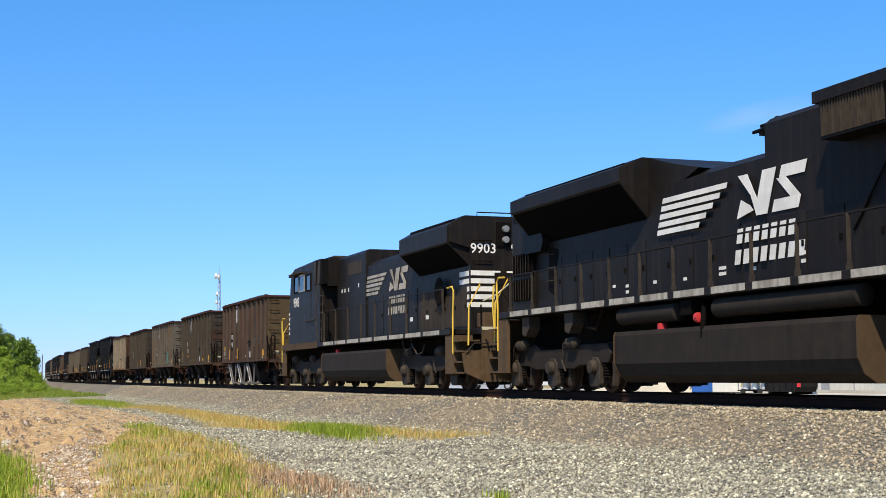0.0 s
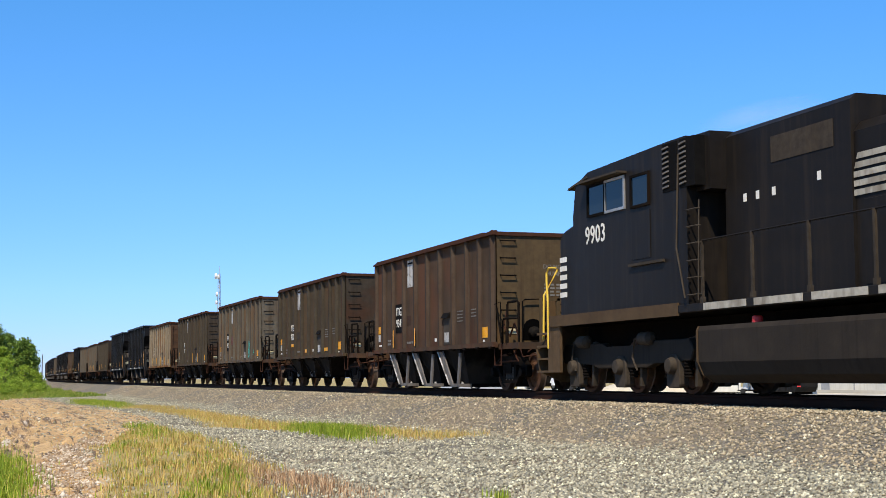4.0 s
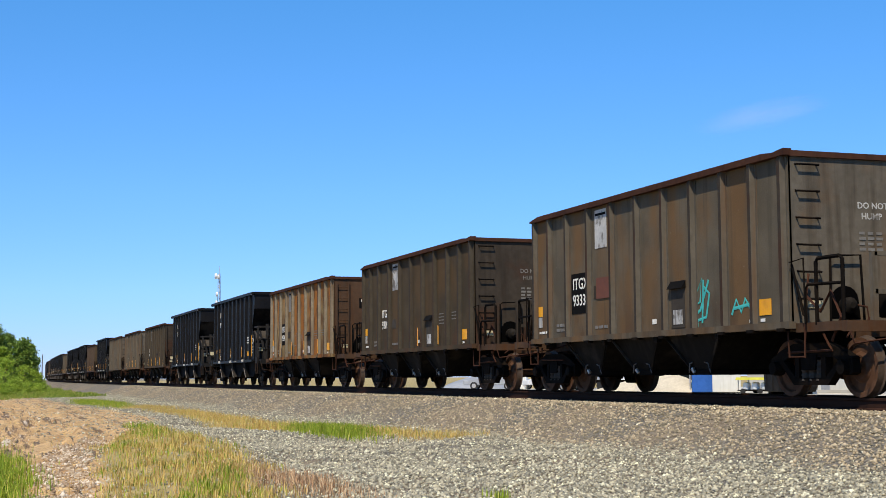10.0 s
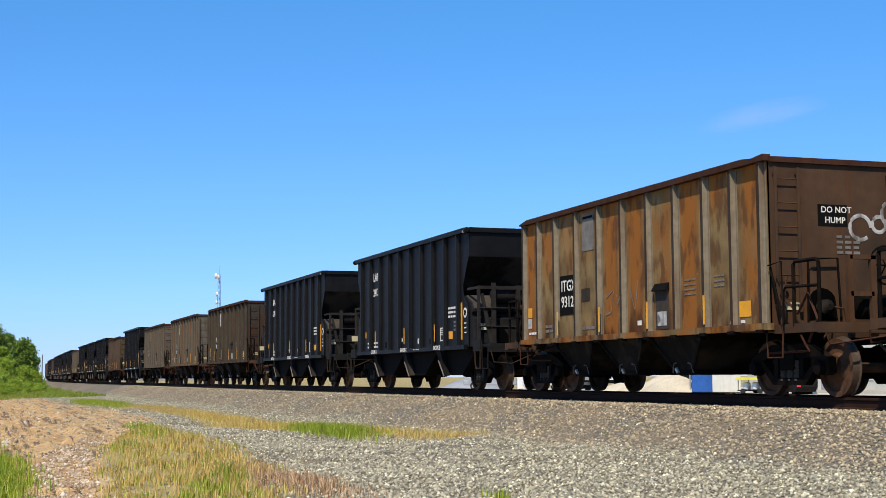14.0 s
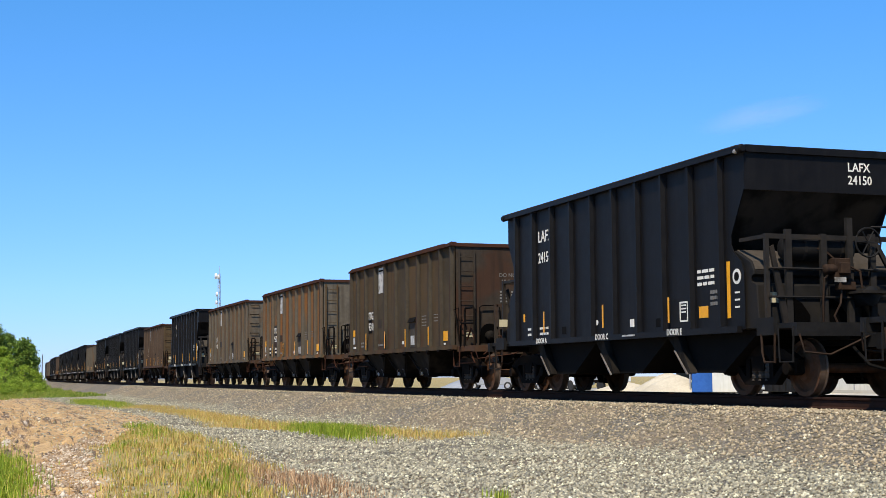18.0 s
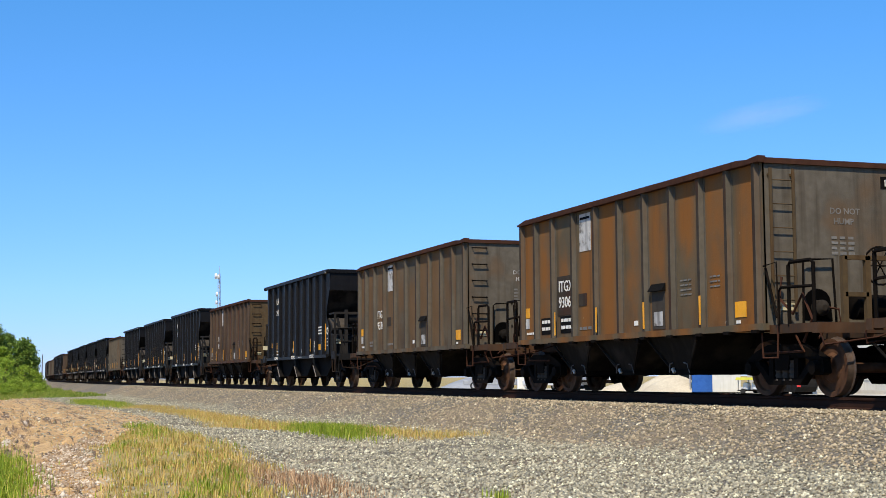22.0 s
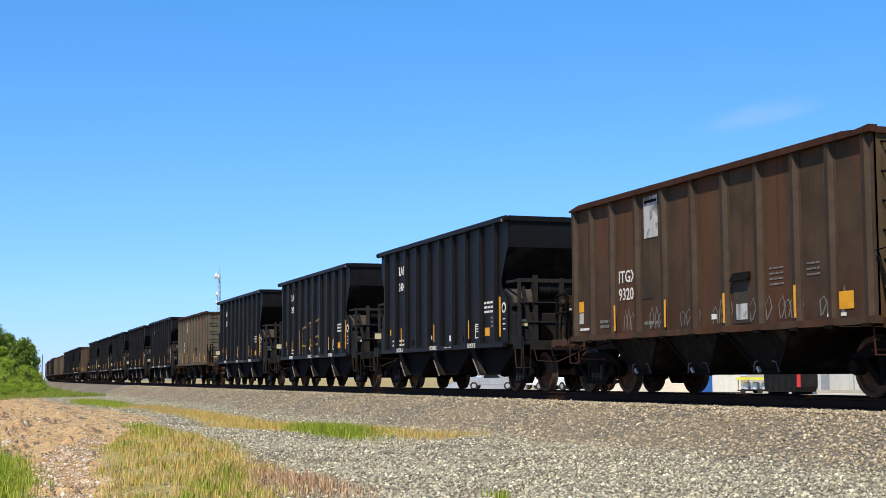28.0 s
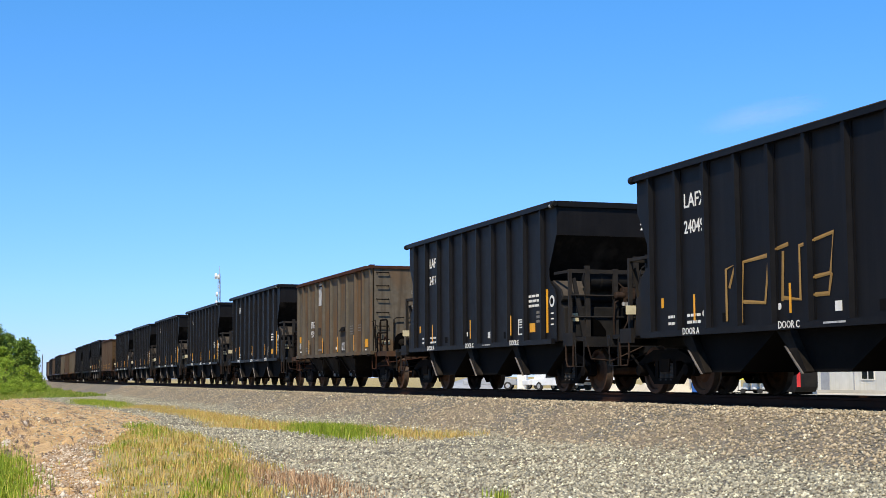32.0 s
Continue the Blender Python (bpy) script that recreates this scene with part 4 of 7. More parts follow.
def engine_wheel():
    p = [(-0.085, 0.12), (-0.085, 0.20), (-0.03, 0.26), (-0.02, 0.42), (-0.065, 0.45), (-0.065, EW - 0.004), (0.045, EW), (0.06, EW + 0.028), (0.075, EW + 0.020), (0.075, 0.42), (0.02, 0.40), (0.085, 0.17), (0.085, 0.1)]
    return treaded(mesh_of("wheel", turned(B(), p, (0, 0, 0), "y", 30), WHEELM, smooth=True), EW)


EWHEEL = engine_wheel()
EAXLE = mesh_of("axle", turned(B(), [(-1.1, 0.09), (1.1, 0.09)], (0, 0, 0), "y", 12), WHEELM)
EBOX = mesh_of("journal_box", prism(B(), [(-0.26, 0.18), (-0.20, 0.12), (0.20, 0.12), (0.26, 0.18), (0.24, 0.62), (0.12, 0.74), (-0.12, 0.74), (-0.24, 0.62)], "y", -0.10, 0.10), LOCODIRT, 0.02)
ECAP = mesh_of("axle_cap", turned(B(), [(-0.08, 0.07), (-0.07, 0.13), (0.0, 0.16), (0.08, 0.16)], (0, 0, 0), "y", 16), LOCODIRT, smooth=True)
ESPRING = mesh_of("coil_spring", turned(B(), [(0.03 * k, 0.075 if k % 2 else 0.095) for k in range(12)], (0, 0, 0), "z", 10), UNDER)
ECYL = mesh_of("brake_cylinder", turned(B(), [(-0.24, 0.08), (-0.22, 0.13), (0.14, 0.13), (0.20, 0.05)], (0, 0, 0), "x", 14), LOCODIRT, smooth=True)
ESHOE = mesh_of("brake_hanger", prism(B(), [(-0.04, 0.30), (0.05, 0.30), (0.10, 0.62), (0.02, 0.98), (-0.06, 0.98), (0.0, 0.62)], "y", -0.05, 0.05), LOCODIRT)


def engine_truck(eng, x, span=2.2):
    t = hang("truck", mesh_of("truck_frame", box(B(), -span - 0.5, span + 0.5, -0.5, 0.5, 0.72, 0.95), UNDER), eng, (x, 0, 0), label="dusty three-axle engine truck")
    for sy in (-1, 1):
        bm = prism(B(), [(-span - 0.72, 0.82), (-span - 0.60, 0.62), (-span * 0.62, 0.60), (-span * 0.5, 0.50), (span * 0.5, 0.50), (span * 0.62, 0.60), (span + 0.60, 0.62), (span + 0.72, 0.82), (span + 0.55, 1.02), (0.9, 1.02), (0.7, 0.92), (-0.7, 0.92), (-0.9, 1.02), (-span - 0.55, 1.02)],
                   "y", *sorted((sy * 0.98, sy * 1.16)))
        part("side_frame", bm, TANK, t, bevel=0.02)
        for k in (-1, 0, 1):
            hang("wheel", EWHEEL, t, (k * span, sy * 0.753, EW), 0 if sy < 0 else 180)
            hang("journal_box", EBOX, t, (k * span, sy * 1.10, 0))
            hang("axle_cap", ECAP, t, (k * span, sy * 1.24, EW), 0 if sy < 0 else 180)
            for d in (-0.36, 0.36):
                hang("coil_spring", ESPRING, t, (k * span + d, sy * 1.07, 0.32))
            hang("brake_hanger", ESHOE, t, (k * span + 0.62, sy * 1.02, -0.15))
        for d in (-span * 0.75, span * 0.55):
            hang("brake_cylinder", ECYL, t, (d, sy * 1.2, 1.06))
            part("brake_pipe", rod(B(), [(d - 0.2, sy * 1.22, 1.12), (d - 0.45, sy * 1.25, 1.05), (d - 0.55, sy * 1.25, 0.70), (d - 0.35, sy * 1.25, 0.45)], 0.022, 6), LOCODIRT, t)
    for k in (-1, 0, 1):
        hang("axle", EAXLE, t, (k * span, 0, EW))
    return t


def slanted(bm, x, z, w, h, lean, y, t=0.006):
    """A leaning flat block, lower left corner at x, z."""
    return prism(bm, [(x, z), (x + w, z), (x + w + lean * h, z + h), (x + lean * h, z + h)], "y", y - t, y)


def emblem(eng, x, z, y, k=1.0, WHITE=WHITE):
    """The side emblem: five speed stripes, a plain head shape and two leaning blocks, over two rows of plain bars."""
    for i in range(5):
        zz = z + i * 0.148 * k
        stripe = slanted(B(), x + 0.06 * i * k, zz, (1.62 + 0.19 * i) * k, 0.098 * k, 0.42, y)
        part("emblem_stripe", stripe, WHITE, eng, "dirty white stripe")
    part("emblem_head", prism(B(), [(x + 2.95 * k, z), (x + 3.50 * k, z + 0.10 * k), (x + 3.38 * k, z + 0.20 * k), (x + 3.10 * k, z + 0.32 * k)], "y", y - 0.006, y), WHITE, eng)
    part("emblem_block", prism(B(), [(x + 3.02 * k, z + 0.74 * k), (x + 3.32 * k, z + 0.74 * k), (x + 3.62 * k, z + 0.28 * k), (x + 3.80 * k, z + 0.74 * k), (x + 4.22 * k, z + 0.74 * k),
                                     (x + 3.92 * k, z), (x + 3.58 * k, z), (x + 3.42 * k, z + 0.36 * k)], "y", y - 0.006, y), WHITE, eng)
    part("emblem_block", slanted(B(), x + 4.06 * k, z, 0.78 * k, 0.20 * k, 0.42, y), WHITE, eng)
    part("emblem_block", slanted(B(), x + 4.30 * k, z + 0.54 * k, 0.74 * k, 0.20 * k, 0.42, y), WHITE, eng)
    part("emblem_block", prism(B(), [(x + 4.22 * k, z + 0.54 * k), (x + 4.50 * k, z + 0.54 * k), (x + 4.90 * k, z + 0.20 * k), (x + 4.62 * k, z + 0.20 * k)], "y", y - 0.006, y), WHITE, eng)
    for row, (n, w) in enumerate(((7, 1.86), (8, 2.2))):
        for i in range(n):
            cw = w / n * k
            part("name_bar", slanted(B(), x + (2.92 - 0.08 * row) * k + i * cw, z - (0.42 + 0.36 * row) * k, cw * 0.66, 0.25 * k, 0.22, y), WHITE, eng)


def rail_run(eng, posts, y, z0, z1, ends=()):
    """A walkway handrail with its posts."""
    post = mesh_of("handrail_post", box(box(B(), -0.028, 0.028, -0.02, 0.02, z0, z1), -0.05, 0.05, -0.03, 0.03, z0 - 0.12, z0 + 0.1), LOCODIRT)
    for x in posts:
        hang("handrail_post", post, eng, (x, y, 0))
    part("handrail", rod(B(), [*( (x, y, z1) for x in (posts[0], posts[-1]) )], 0.018, 6), LOCO, eng)


def engine_base(deck0, deck1, tank, posts, tank_lip):
    e = thing("locomotive", "black diesel freight locomotive with white side stripes, dusty running gear", "locomotive", "engines of the coal train")
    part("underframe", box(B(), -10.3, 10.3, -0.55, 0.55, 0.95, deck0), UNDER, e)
    part("walkway", box(B(), -10.2, 10.2, -1.53, 1.53, deck0 + 0.02, deck1), LOCO, e, bevel=0.015)
    lo = 0.22
    sect = [(-1.46, 1.20), (-1.50, 1.12), (-1.50, 0.58), (-1.40, 0.36), (-1.18, lo), (1.18, lo), (1.40, 0.36), (1.50, 0.58), (1.50, 1.12), (1.46, 1.20)]
    tk = part("fuel_tank", prism(B(), sect, "x", tank[0], tank[1]), TANK, e, "long dust-coated fuel tank")
    bulge = [(y * 1.015, z) for y, z in sect]
    part("tank_end", prism(B(), bulge, "x", tank[1], tank[1] + 0.035), TANKEND, tk, "tan dusty tank end")
    part("tank_end", prism(B(), bulge, "x", tank[0] - 0.035, tank[0]), TANKEND, tk, "tan dusty tank end")
    part("filler_cap", turned(B(), [(0, 0.09), (0.10, 0.09), (0.12, 0.05)], (tank[0] + 1.7, -1.35, 1.2), "z", 12), RED, tk, "red filler cap")
    for sy in (-1, 1):
        rail_run(e, posts, sy * 1.47, deck1, 2.68)
        for a, b2 in zip(posts, posts[1:]):
            n = "edge_stripe"
            part(n, box(B(), a + 0.12, b2 - 0.12, *sorted((sy * 1.53, sy * 1.538)), deck0 + 0.04, deck1 - 0.01), DULLWHITE, e)
    for s in (-1, 1):
        part("coupler", coupler_bm(s * 10.9, s), UNDER, e)
        part("draft_pocket", box(B(), *sorted((s * 10.0, s * 11.0)), -0.35, 0.35, 0.70, 1.10), UNDER, e)
        # end platform, pilot and corner steps
        part("end_platform", box(B(), *sorted((s * 10.2, s * 11.0)), -0.95, 0.95, deck0 + 0.02, deck1), LOCO, e)
        part("pilot", prism(B(), [(-1.50, 0.95), (-1.42, 0.45), (-0.90, 0.22), (0.90, 0.22), (1.42, 0.45), (1.50, 0.95), (0.95, 1.05), (0.95, deck1), (-0.95, deck1), (-0.95, 1.05)], "x", *sorted((s * 11.0, s * 11.06))), TANDIRT, e, "brown dusty pilot plate")
        part("platform_edge", box(B(), *sorted((s * 11.0, s * 11.065)), -0.95, 0.95, deck1 - 0.05, deck1 + 0.03), CREAM, e)
        part("uncoupling_lever", rod(B(), [(s * 11.08, -1.40, 0.95), (s * 11.12, -1.2, 1.20), (s * 11.12, 1.2, 1.20), (s * 11.08, 1.40, 0.95)], 0.018, 5), LOCODIRT, e)
        for k, hy in enumerate((-0.85, -0.62, -0.45, 0.45, 0.62, 0.85)):
            part("brake_hose", rod(B(), [(s * 11.06, hy, 1.30), (s * 11.20, hy, 1.22), (s * 11.24, hy * 0.96, 0.80), (s * 11.20, hy * 0.9, 0.45 + 0.05 * (k % 2)), (s * 11.10, hy * 0.86, 0.40)], 0.022, 5), STENCIL, e)
        part("mu_receptacle", box(B(), *sorted((s * 11.06, s * 11.18)), -0.25, 0.10, 1.62, 1.85), LOCODIRT, e)
        for sy in (-1, 1):
            for k in range(4):
                z = 0.45 + k * (deck1 - 0.5) / 4
                part("step_tread", box(B(), *sorted((s * 10.38, s * 10.98)), *sorted((sy * 0.98, sy * 1.48)), z - 0.02, z + 0.02), TANDIRT, e)
                part("tread_edge", box(B(), *sorted((s * 10.38, s * 10.98)), *sorted((sy * 1.48, sy * 1.50)), z - 0.02, z + 0.025), TANDIRT, e)
            part("step_panel", box(B(), *sorted((s * 9.72, s * 10.36)), *sorted((sy * 1.44, sy * 1.50)), 0.43, deck0), TANDIRT, e, "tan dusty step side plate")
            part("step_riser", box(B(), *sorted((s * 10.30, s * 10.36)), *sorted((sy * 0.96, sy * 1.44)), 0.43, deck0), TANDIRT, e)
            part("step_handrail", rod(B(), [(s * 9.9, sy * 1.50, 2.68), (s * 10.28, sy * 1.50, 2.70), (s * 10.40, sy * 1.50, 2.60), (s * 10.40, sy * 1.50, 2.40), (s * 10.34, sy * 1.50, 1.95), (s * 10.34, sy * 1.50, 0.95)], 0.024, 6), YELLOW, e, "yellow step handrail")
            part("step_handrail", rod(B(), [(s * 11.0, sy * 0.98, 2.75), (s * 11.0, sy * 0.99, 2.70), (s * 11.03, sy * 1.30, 2.15), (s * 11.03, sy * 1.32, 1.15)], 0.024, 6), YELLOW, e, "yellow step handrail")
            part("mu_hose", rod(B(), [(s * 11.06, sy * 0.55, 1.05), (s * 11.2, sy * 0.55, 0.85), (s * 11.22, sy * 0.50, 0.45), (s * 11.12, sy * 0.42, 0.40)], 0.025, 6), STENCIL, e)
            part("mu_hose", rod(B(), [(s * 11.06, sy * 0.70, 1.15), (s * 11.2, sy * 0.70, 0.95), (s * 11.22, sy * 0.66, 0.50), (s * 11.12, sy * 0.6, 0.42)], 0.025, 6), STENCIL, e)
    return e


def hood_doors(e, x0, x1, n, y, z0, z1, paint=LOCO):
    w = (x1 - x0) / n
    me = mesh_of("hood_door", box(B(), 0.02, w - 0.02, -0.012, 0.0, z0, z1), paint, 0.004)
    latch = mesh_of("door_latch", box(B(), w - 0.14, w - 0.08, -0.03, -0.012, (z0 + z1) / 2 - 0.05, (z0 + z1) / 2 + 0.05), UNDER)
    for i in range(n):
        d = hang("hood_door", me, e, (x0 + i * w, -y, 0))
        hang("door_latch", latch, d)


def horn_set(e, x, y, z):
    bm = B()
    for dy, dz in ((-0.16, 0.02), (0.0, 0.14), (0.16, 0.02)):
        turned(bm, [(-0.30, 0.03), (0.05, 0.04), (0.22, 0.09), (0.24, 0.095)], (x, y + dy, z + 0.42 + dz), "x", 12)
    box(bm, x - 0.05, x + 0.05, y - 0.2, y + 0.2, z + 0.34, z + 0.40)
    box(bm, x - 0.02, x + 0.02, y - 0.03, y + 0.03, z - 0.03, z + 0.36)
    part("horn", bm, STENCIL, e, "black three-chime horn")


def wing_radiator(e, x0, x1, zbot, zin, zlip, zroof, hood_z0):
    out = [(-0.93, hood_z0), (-0.93, zin), (-1.52, zbot), (-1.55, zbot + 0.03), (-1.55, zlip), (-1.05, zroof), (1.05, zroof), (1.55, zlip), (1.55, zbot + 0.03), (1.52, zbot), (0.93, zin), (0.93, hood_z0)]
    # The grille's black also carries the shade under the overhang.
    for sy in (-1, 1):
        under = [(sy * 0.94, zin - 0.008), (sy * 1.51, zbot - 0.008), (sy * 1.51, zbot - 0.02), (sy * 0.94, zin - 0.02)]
        part("radiator_grille", prism(B(), under, "x", x0 + 0.08, x1 - 0.08), SHADEBLACK, e, "radiator intake grille with shade in its black")
    part("roof_seam", box(B(), x0 + 0.3, x1 - 0.3, -1.30, -1.20, zlip + 0.12, zroof - 0.08), UNDER, e)
    return part("radiator_housing", prism(B(), out, "x", x0, x1), LOCO, e, "overhanging black radiator housing")


def engine_9903():
    """Trailing engine: wide nose and cab towards -x, winged radiator towards +x."""
    d0, d1 = 1.43, 1.60
    e = engine_base(d0, d1, (-3.75, 4.27), [-3.6 + 1.63 * k for k in range(9)], 0)
    hz = 4.22
    hood = [(-0.93, d1), (-0.93, hz - 0.22), (-0.80, hz - 0.06), (-0.55, hz), (0.55, hz), (0.80, hz - 0.06), (0.93, hz - 0.22), (0.93, d1)]
    part("engine_hood", prism(B(), hood, "x", 0.1, 5.75), LOCO, e, smooth=False)
    box_out = [(-0.98, d1), (-0.98, 4.50), (-0.86, 4.60), (0.86, 4.60), (0.98, 4.50), (0.98, d1)]
    part("equipment_hood", prism(B(), box_out, "x", -3.60, 0.1), LOCO, e, "tall black equipment hood")
    wing_radiator(e, 5.75, 10.05, 3.86, 3.30, 4.33, 4.62, d1)
    part("hood_end_cap", prism(B(), [(-0.93, d1), (-0.93, 3.75), (-1.50, 3.90), (-1.50, 4.30), (-1.02, 4.58), (1.02, 4.58), (1.50, 4.30), (1.50, 3.90), (0.93, 3.75), (0.93, d1)], "x", 10.05, 10.14), LOCO, e)
    hood_doors(e, 0.3, 5.6, 6, 0.93, d1 + 0.08, 2.95)
    hood_doors(e, 5.8, 9.9, 5, 0.93, d1 + 0.08, 2.75, LOCODIRT)
    emblem(e, -0.05, 3.02, -0.945, 0.93, DULLWHITE)
    # cab
    cab_out = [(-8.95, d1), (-8.95, 3.66), (-8.80, 4.32), (-8.2, 4.52), (-4.75, 4.60), (-4.05, 4.60), (-4.05, d1)]
    cab = part("cab", prism(B(), cab_out, "y", -1.50, 1.50), LOCO, e, "black wide-nose cab")
    part("cab_roof", prism(B(), [(-1.40, 4.50), (-0.95, 4.74), (0.95, 4.74), (1.40, 4.50)], "x", -8.3, -4.2), LOCODIRT, cab)
    part("roof_visor", prism(B(), [(-9.15, 4.26), (-9.12, 4.30), (-8.2, 4.44), (-8.2, 4.40)], "y", -1.53, 1.53), LOCODIRT, cab)
    part("side_visor", prism(B(), [(-8.3, 4.26), (-6.4, 4.26), (-6.4, 4.30), (-8.3, 4.30)], "y", -1.72, -1.50), LOCODIRT, cab)
    nose = [(-10.25, d1), (-10.25, 3.30), (-10.10, 3.48), (-8.95, 3.70), (-8.95, d1)]
    part("nose", prism(B(), nose, "y", -1.25, 1.25), LOCO, e, "black wide nose", bevel=0.06)
    for i in range(5):
        part("nose_stripe", box(B(), -10.22, -9.86, -1.258, -1.25, 2.05 + i * 0.19, 2.16 + i * 0.19), WHITE, e)
        part("nose_stripe", box(B(), -10.258, -10.25, -1.20, 1.20, 2.05 + i * 0.19, 2.16 + i * 0.19), WHITE, e)
    for x0, x1, z0, z1 in ((-8.15, -7.40, 3.62, 4.18), (-7.34, -6.52, 3.62, 4.18), (-6.18, -5.50, 3.58, 4.12)):
        w = part("cab_window", box(B(), x0, x1, -1.512, -1.50, z0, z1), GLASS, cab, "blue-grey cab window")
        bm = B()
        for a in ((x0 - 0.05, x1 + 0.05, z1, z1 + 0.05), (x0 - 0.05, x1 + 0.05, z0 - 0.05, z0), (x0 - 0.05, x0, z0, z1), (x1, x1 + 0.05, z0, z1)):
            box(bm, a[0], a[1], -1.535, -1.50, a[2], a[3])
        part("window_frame", bm, GALV if x0 > -7.4 and x0 < -7 else UNDER, w)
    for y0, y1 in ((-1.3, -0.1), (0.1, 1.3)):
        part("windscreen", prism(B(), [(-8.955, 3.74), (-8.82, 4.26), (-8.80, 4.26), (-8.93, 3.74)], "y", y0, y1), GLASS, cab)
    me = words("9903", 0.36, WHITE, squeeze=0.95)
    hang("number", me, cab, (-8.35, -1.504, 3.04))
    part("cab_sill", box(B(), -10.2, -4.4, -1.54, -1.50, d0 - 0.02, d1 + 0.04), TANKEND, e, "tan dusty cab sill")
    part("cab_door", box(B(), -6.2, -5.45, -1.512, -1.50, 2.55, 3.45), LOCO, cab)
    part("arm_rest", box(B(), -6.3, -4.9, -1.56, -1.50, 2.42, 2.47), LOCODIRT, cab)
    # intake boxes with slats behind the cab
    part("intake_box", box(B(), -5.0, -3.55, -1.30, 1.30, 3.60, 4.62), LOCO, e)
    for cx in (-4.62, -3.98):
        intake = part("intake_opening", box(B(), cx - 0.30, cx + 0.26, -1.512, -1.30, 3.68, 4.56), STENCIL, e)
        for k in range(9):
            z = 3.74 + k * 0.09
            part("slat", prism(B(), [(cx - 0.27, z), (cx - 0.05, z + 0.02), (cx - 0.05, z + 0.05), (cx - 0.27, z + 0.03)], "y", -1.535, -1.512), CHUTE, intake)
    part("louvre_panel", box(B(), -2.1, -0.35, -0.992, -0.98, 3.85, 4.28), LOCODIRT, e)
    for k in range(6):
        z = 1.75 + k * 0.30
        part("rung", rod(B(), [(-4.0, -1.49, z), (-3.98, -1.56, z), (-3.62, -1.56, z), (-3.60, -1.49, z)], 0.014, 5), LOCODIRT, e)
    part("ladder_rail", rod(B(), [(-4.3, -1.52, 4.3), (-4.28, -1.60, 2.6), (-4.0, -1.60, 1.7)], 0.02, 5), LOCODIRT, e)
    part("ladder_rail", rod(B(), [(-3.62, -1.50, 3.4), (-3.60, -1.56, 1.65)], 0.016, 5), LOCODIRT, e)
    for x in (-3.0, -2.6, -2.1, -0.8):
        hang("warning_label", plate(WHITE, 0.10, 0.14), e, (x, -0.981, 3.30 if x < -1 else 3.38))
    horn_set(e, 4.4, -0.35, 4.22)
    part("exhaust_stack", box(B(), 2.0, 3.2, -0.28, 0.28, 4.20, 4.32), UNDER, e)
    # hand brake wheel on the hood side
    part("hand_brake", turned(turned(B(), [(-0.02, 0.36), (0.0, 0.40), (0.02, 0.36)], (7.9, -1.05, 2.72), "y", 20), [(-0.10, 0.06), (0.12, 0.06)], (7.9, -1.0, 2.72), "y", 8), UNDER, e)
    # rear end: headlight, numbers, stripes and door
    for z in (3.98, 4.27):
        part("headlight", turned(B(), [(0.0, 0.095), (0.10, 0.09), (0.105, 0.07)], (10.18, 0.05, z), "x", 16), LAMP, e, "round headlight lens", smooth=True)
    part("headlight_bracket", box(B(), 10.14, 10.18, -0.2, 0.2, 3.80, 4.45), UNDER, e)
    hang("number", words("9903", 0.26, WHITE, squeeze=1.0), e, (10.143, -0.93, 3.62), 90)
    hang("number", words("9903", 0.26, WHITE, squeeze=1.0), e, (10.143, 0.22, 3.62), 90)
    for i in range(5):
        z = 2.18 + i * 0.21
        part("rear_stripe", box(B(), 10.14, 10.146, -0.92, -0.28 + 0.05 * i, z, z + 0.13), WHITE, e)
        part("rear_stripe", box(B(), 10.14, 10.146, 0.10, 0.92, z, z + 0.13), WHITE, e)
        part("side_stripe", box(B(), 9.30 + 0.0 * i, 10.05, -0.938, -0.932, z, z + 0.13), WHITE, e)
    part("rear_door", box(B(), 10.14, 10.17, -0.25, 0.42, 1.7, 3.1), LOCO, e)
    for z in (3.4, 3.95):
        part("grab_iron", rod(B(), [(10.14, -0.85, z), (10.2, -0.84, z), (10.2, -0.35, z), (10.14, -0.34, z)], 0.014, 5), UNDER, e)
    part("roof_rail", rod(B(), [(9.5, -0.5, 4.62), (9.5, -0.5, 4.78), (9.5, 0.5, 4.78), (9.5, 0.5, 4.62)], 0.018, 5), UNDER, e)
    part("end_rail", rod(B(), [(10.98, -0.95, 2.72), (10.98, 0.95, 2.72)], 0.02, 6), UNDER, e)
    part("end_rail", rod(B(), [(10.98, -0.95, 2.2), (10.98, -0.95, 1.6)], 0.02, 6), UNDER, e)
    part("end_chain", rod(B(), [(10.99, -0.90, 2.30), (11.02, -0.55, 2.45), (11.04, -0.15, 2.78)], 0.022, 5), CREAM, e, "pale diagonal safety bar")
    part("step_handrail", rod(B(), [(11.05, -0.62, 2.70), (11.06, -0.66, 2.2), (11.06, -0.62, 1.62)], 0.024, 6), YELLOW, e, "yellow step handrail")
    part("platform_box", box(B(), 10.55, 10.95, -0.90, -0.60, 1.62, 2.0), TANDIRT, e, bevel=0.02)
    part("end_chain", rod(B(), [(11.0, -0.4, 2.55), (11.0, -0.2, 2.3), (11.0, 0.0, 2.22), (11.0, 0.25, 2.55)], 0.015, 5), UNDER, e)
    part("air_line", rod(B(), [(5.6, -1.4, 1.45), (5.6, -1.38, 1.2), (6.0, -1.38, 1.12), (6.4, -1.38, 1.2), (6.45, -1.4, 1.45)], 0.022, 6), LOCODIRT, e)
    part("air_line", rod(B(), [(6.45, -1.4, 1.3), (6.9, -1.38, 1.0), (7.4, -1.38, 1.02), (7.6, -1.38, 1.25)], 0.022, 6), LOCODIRT, e)
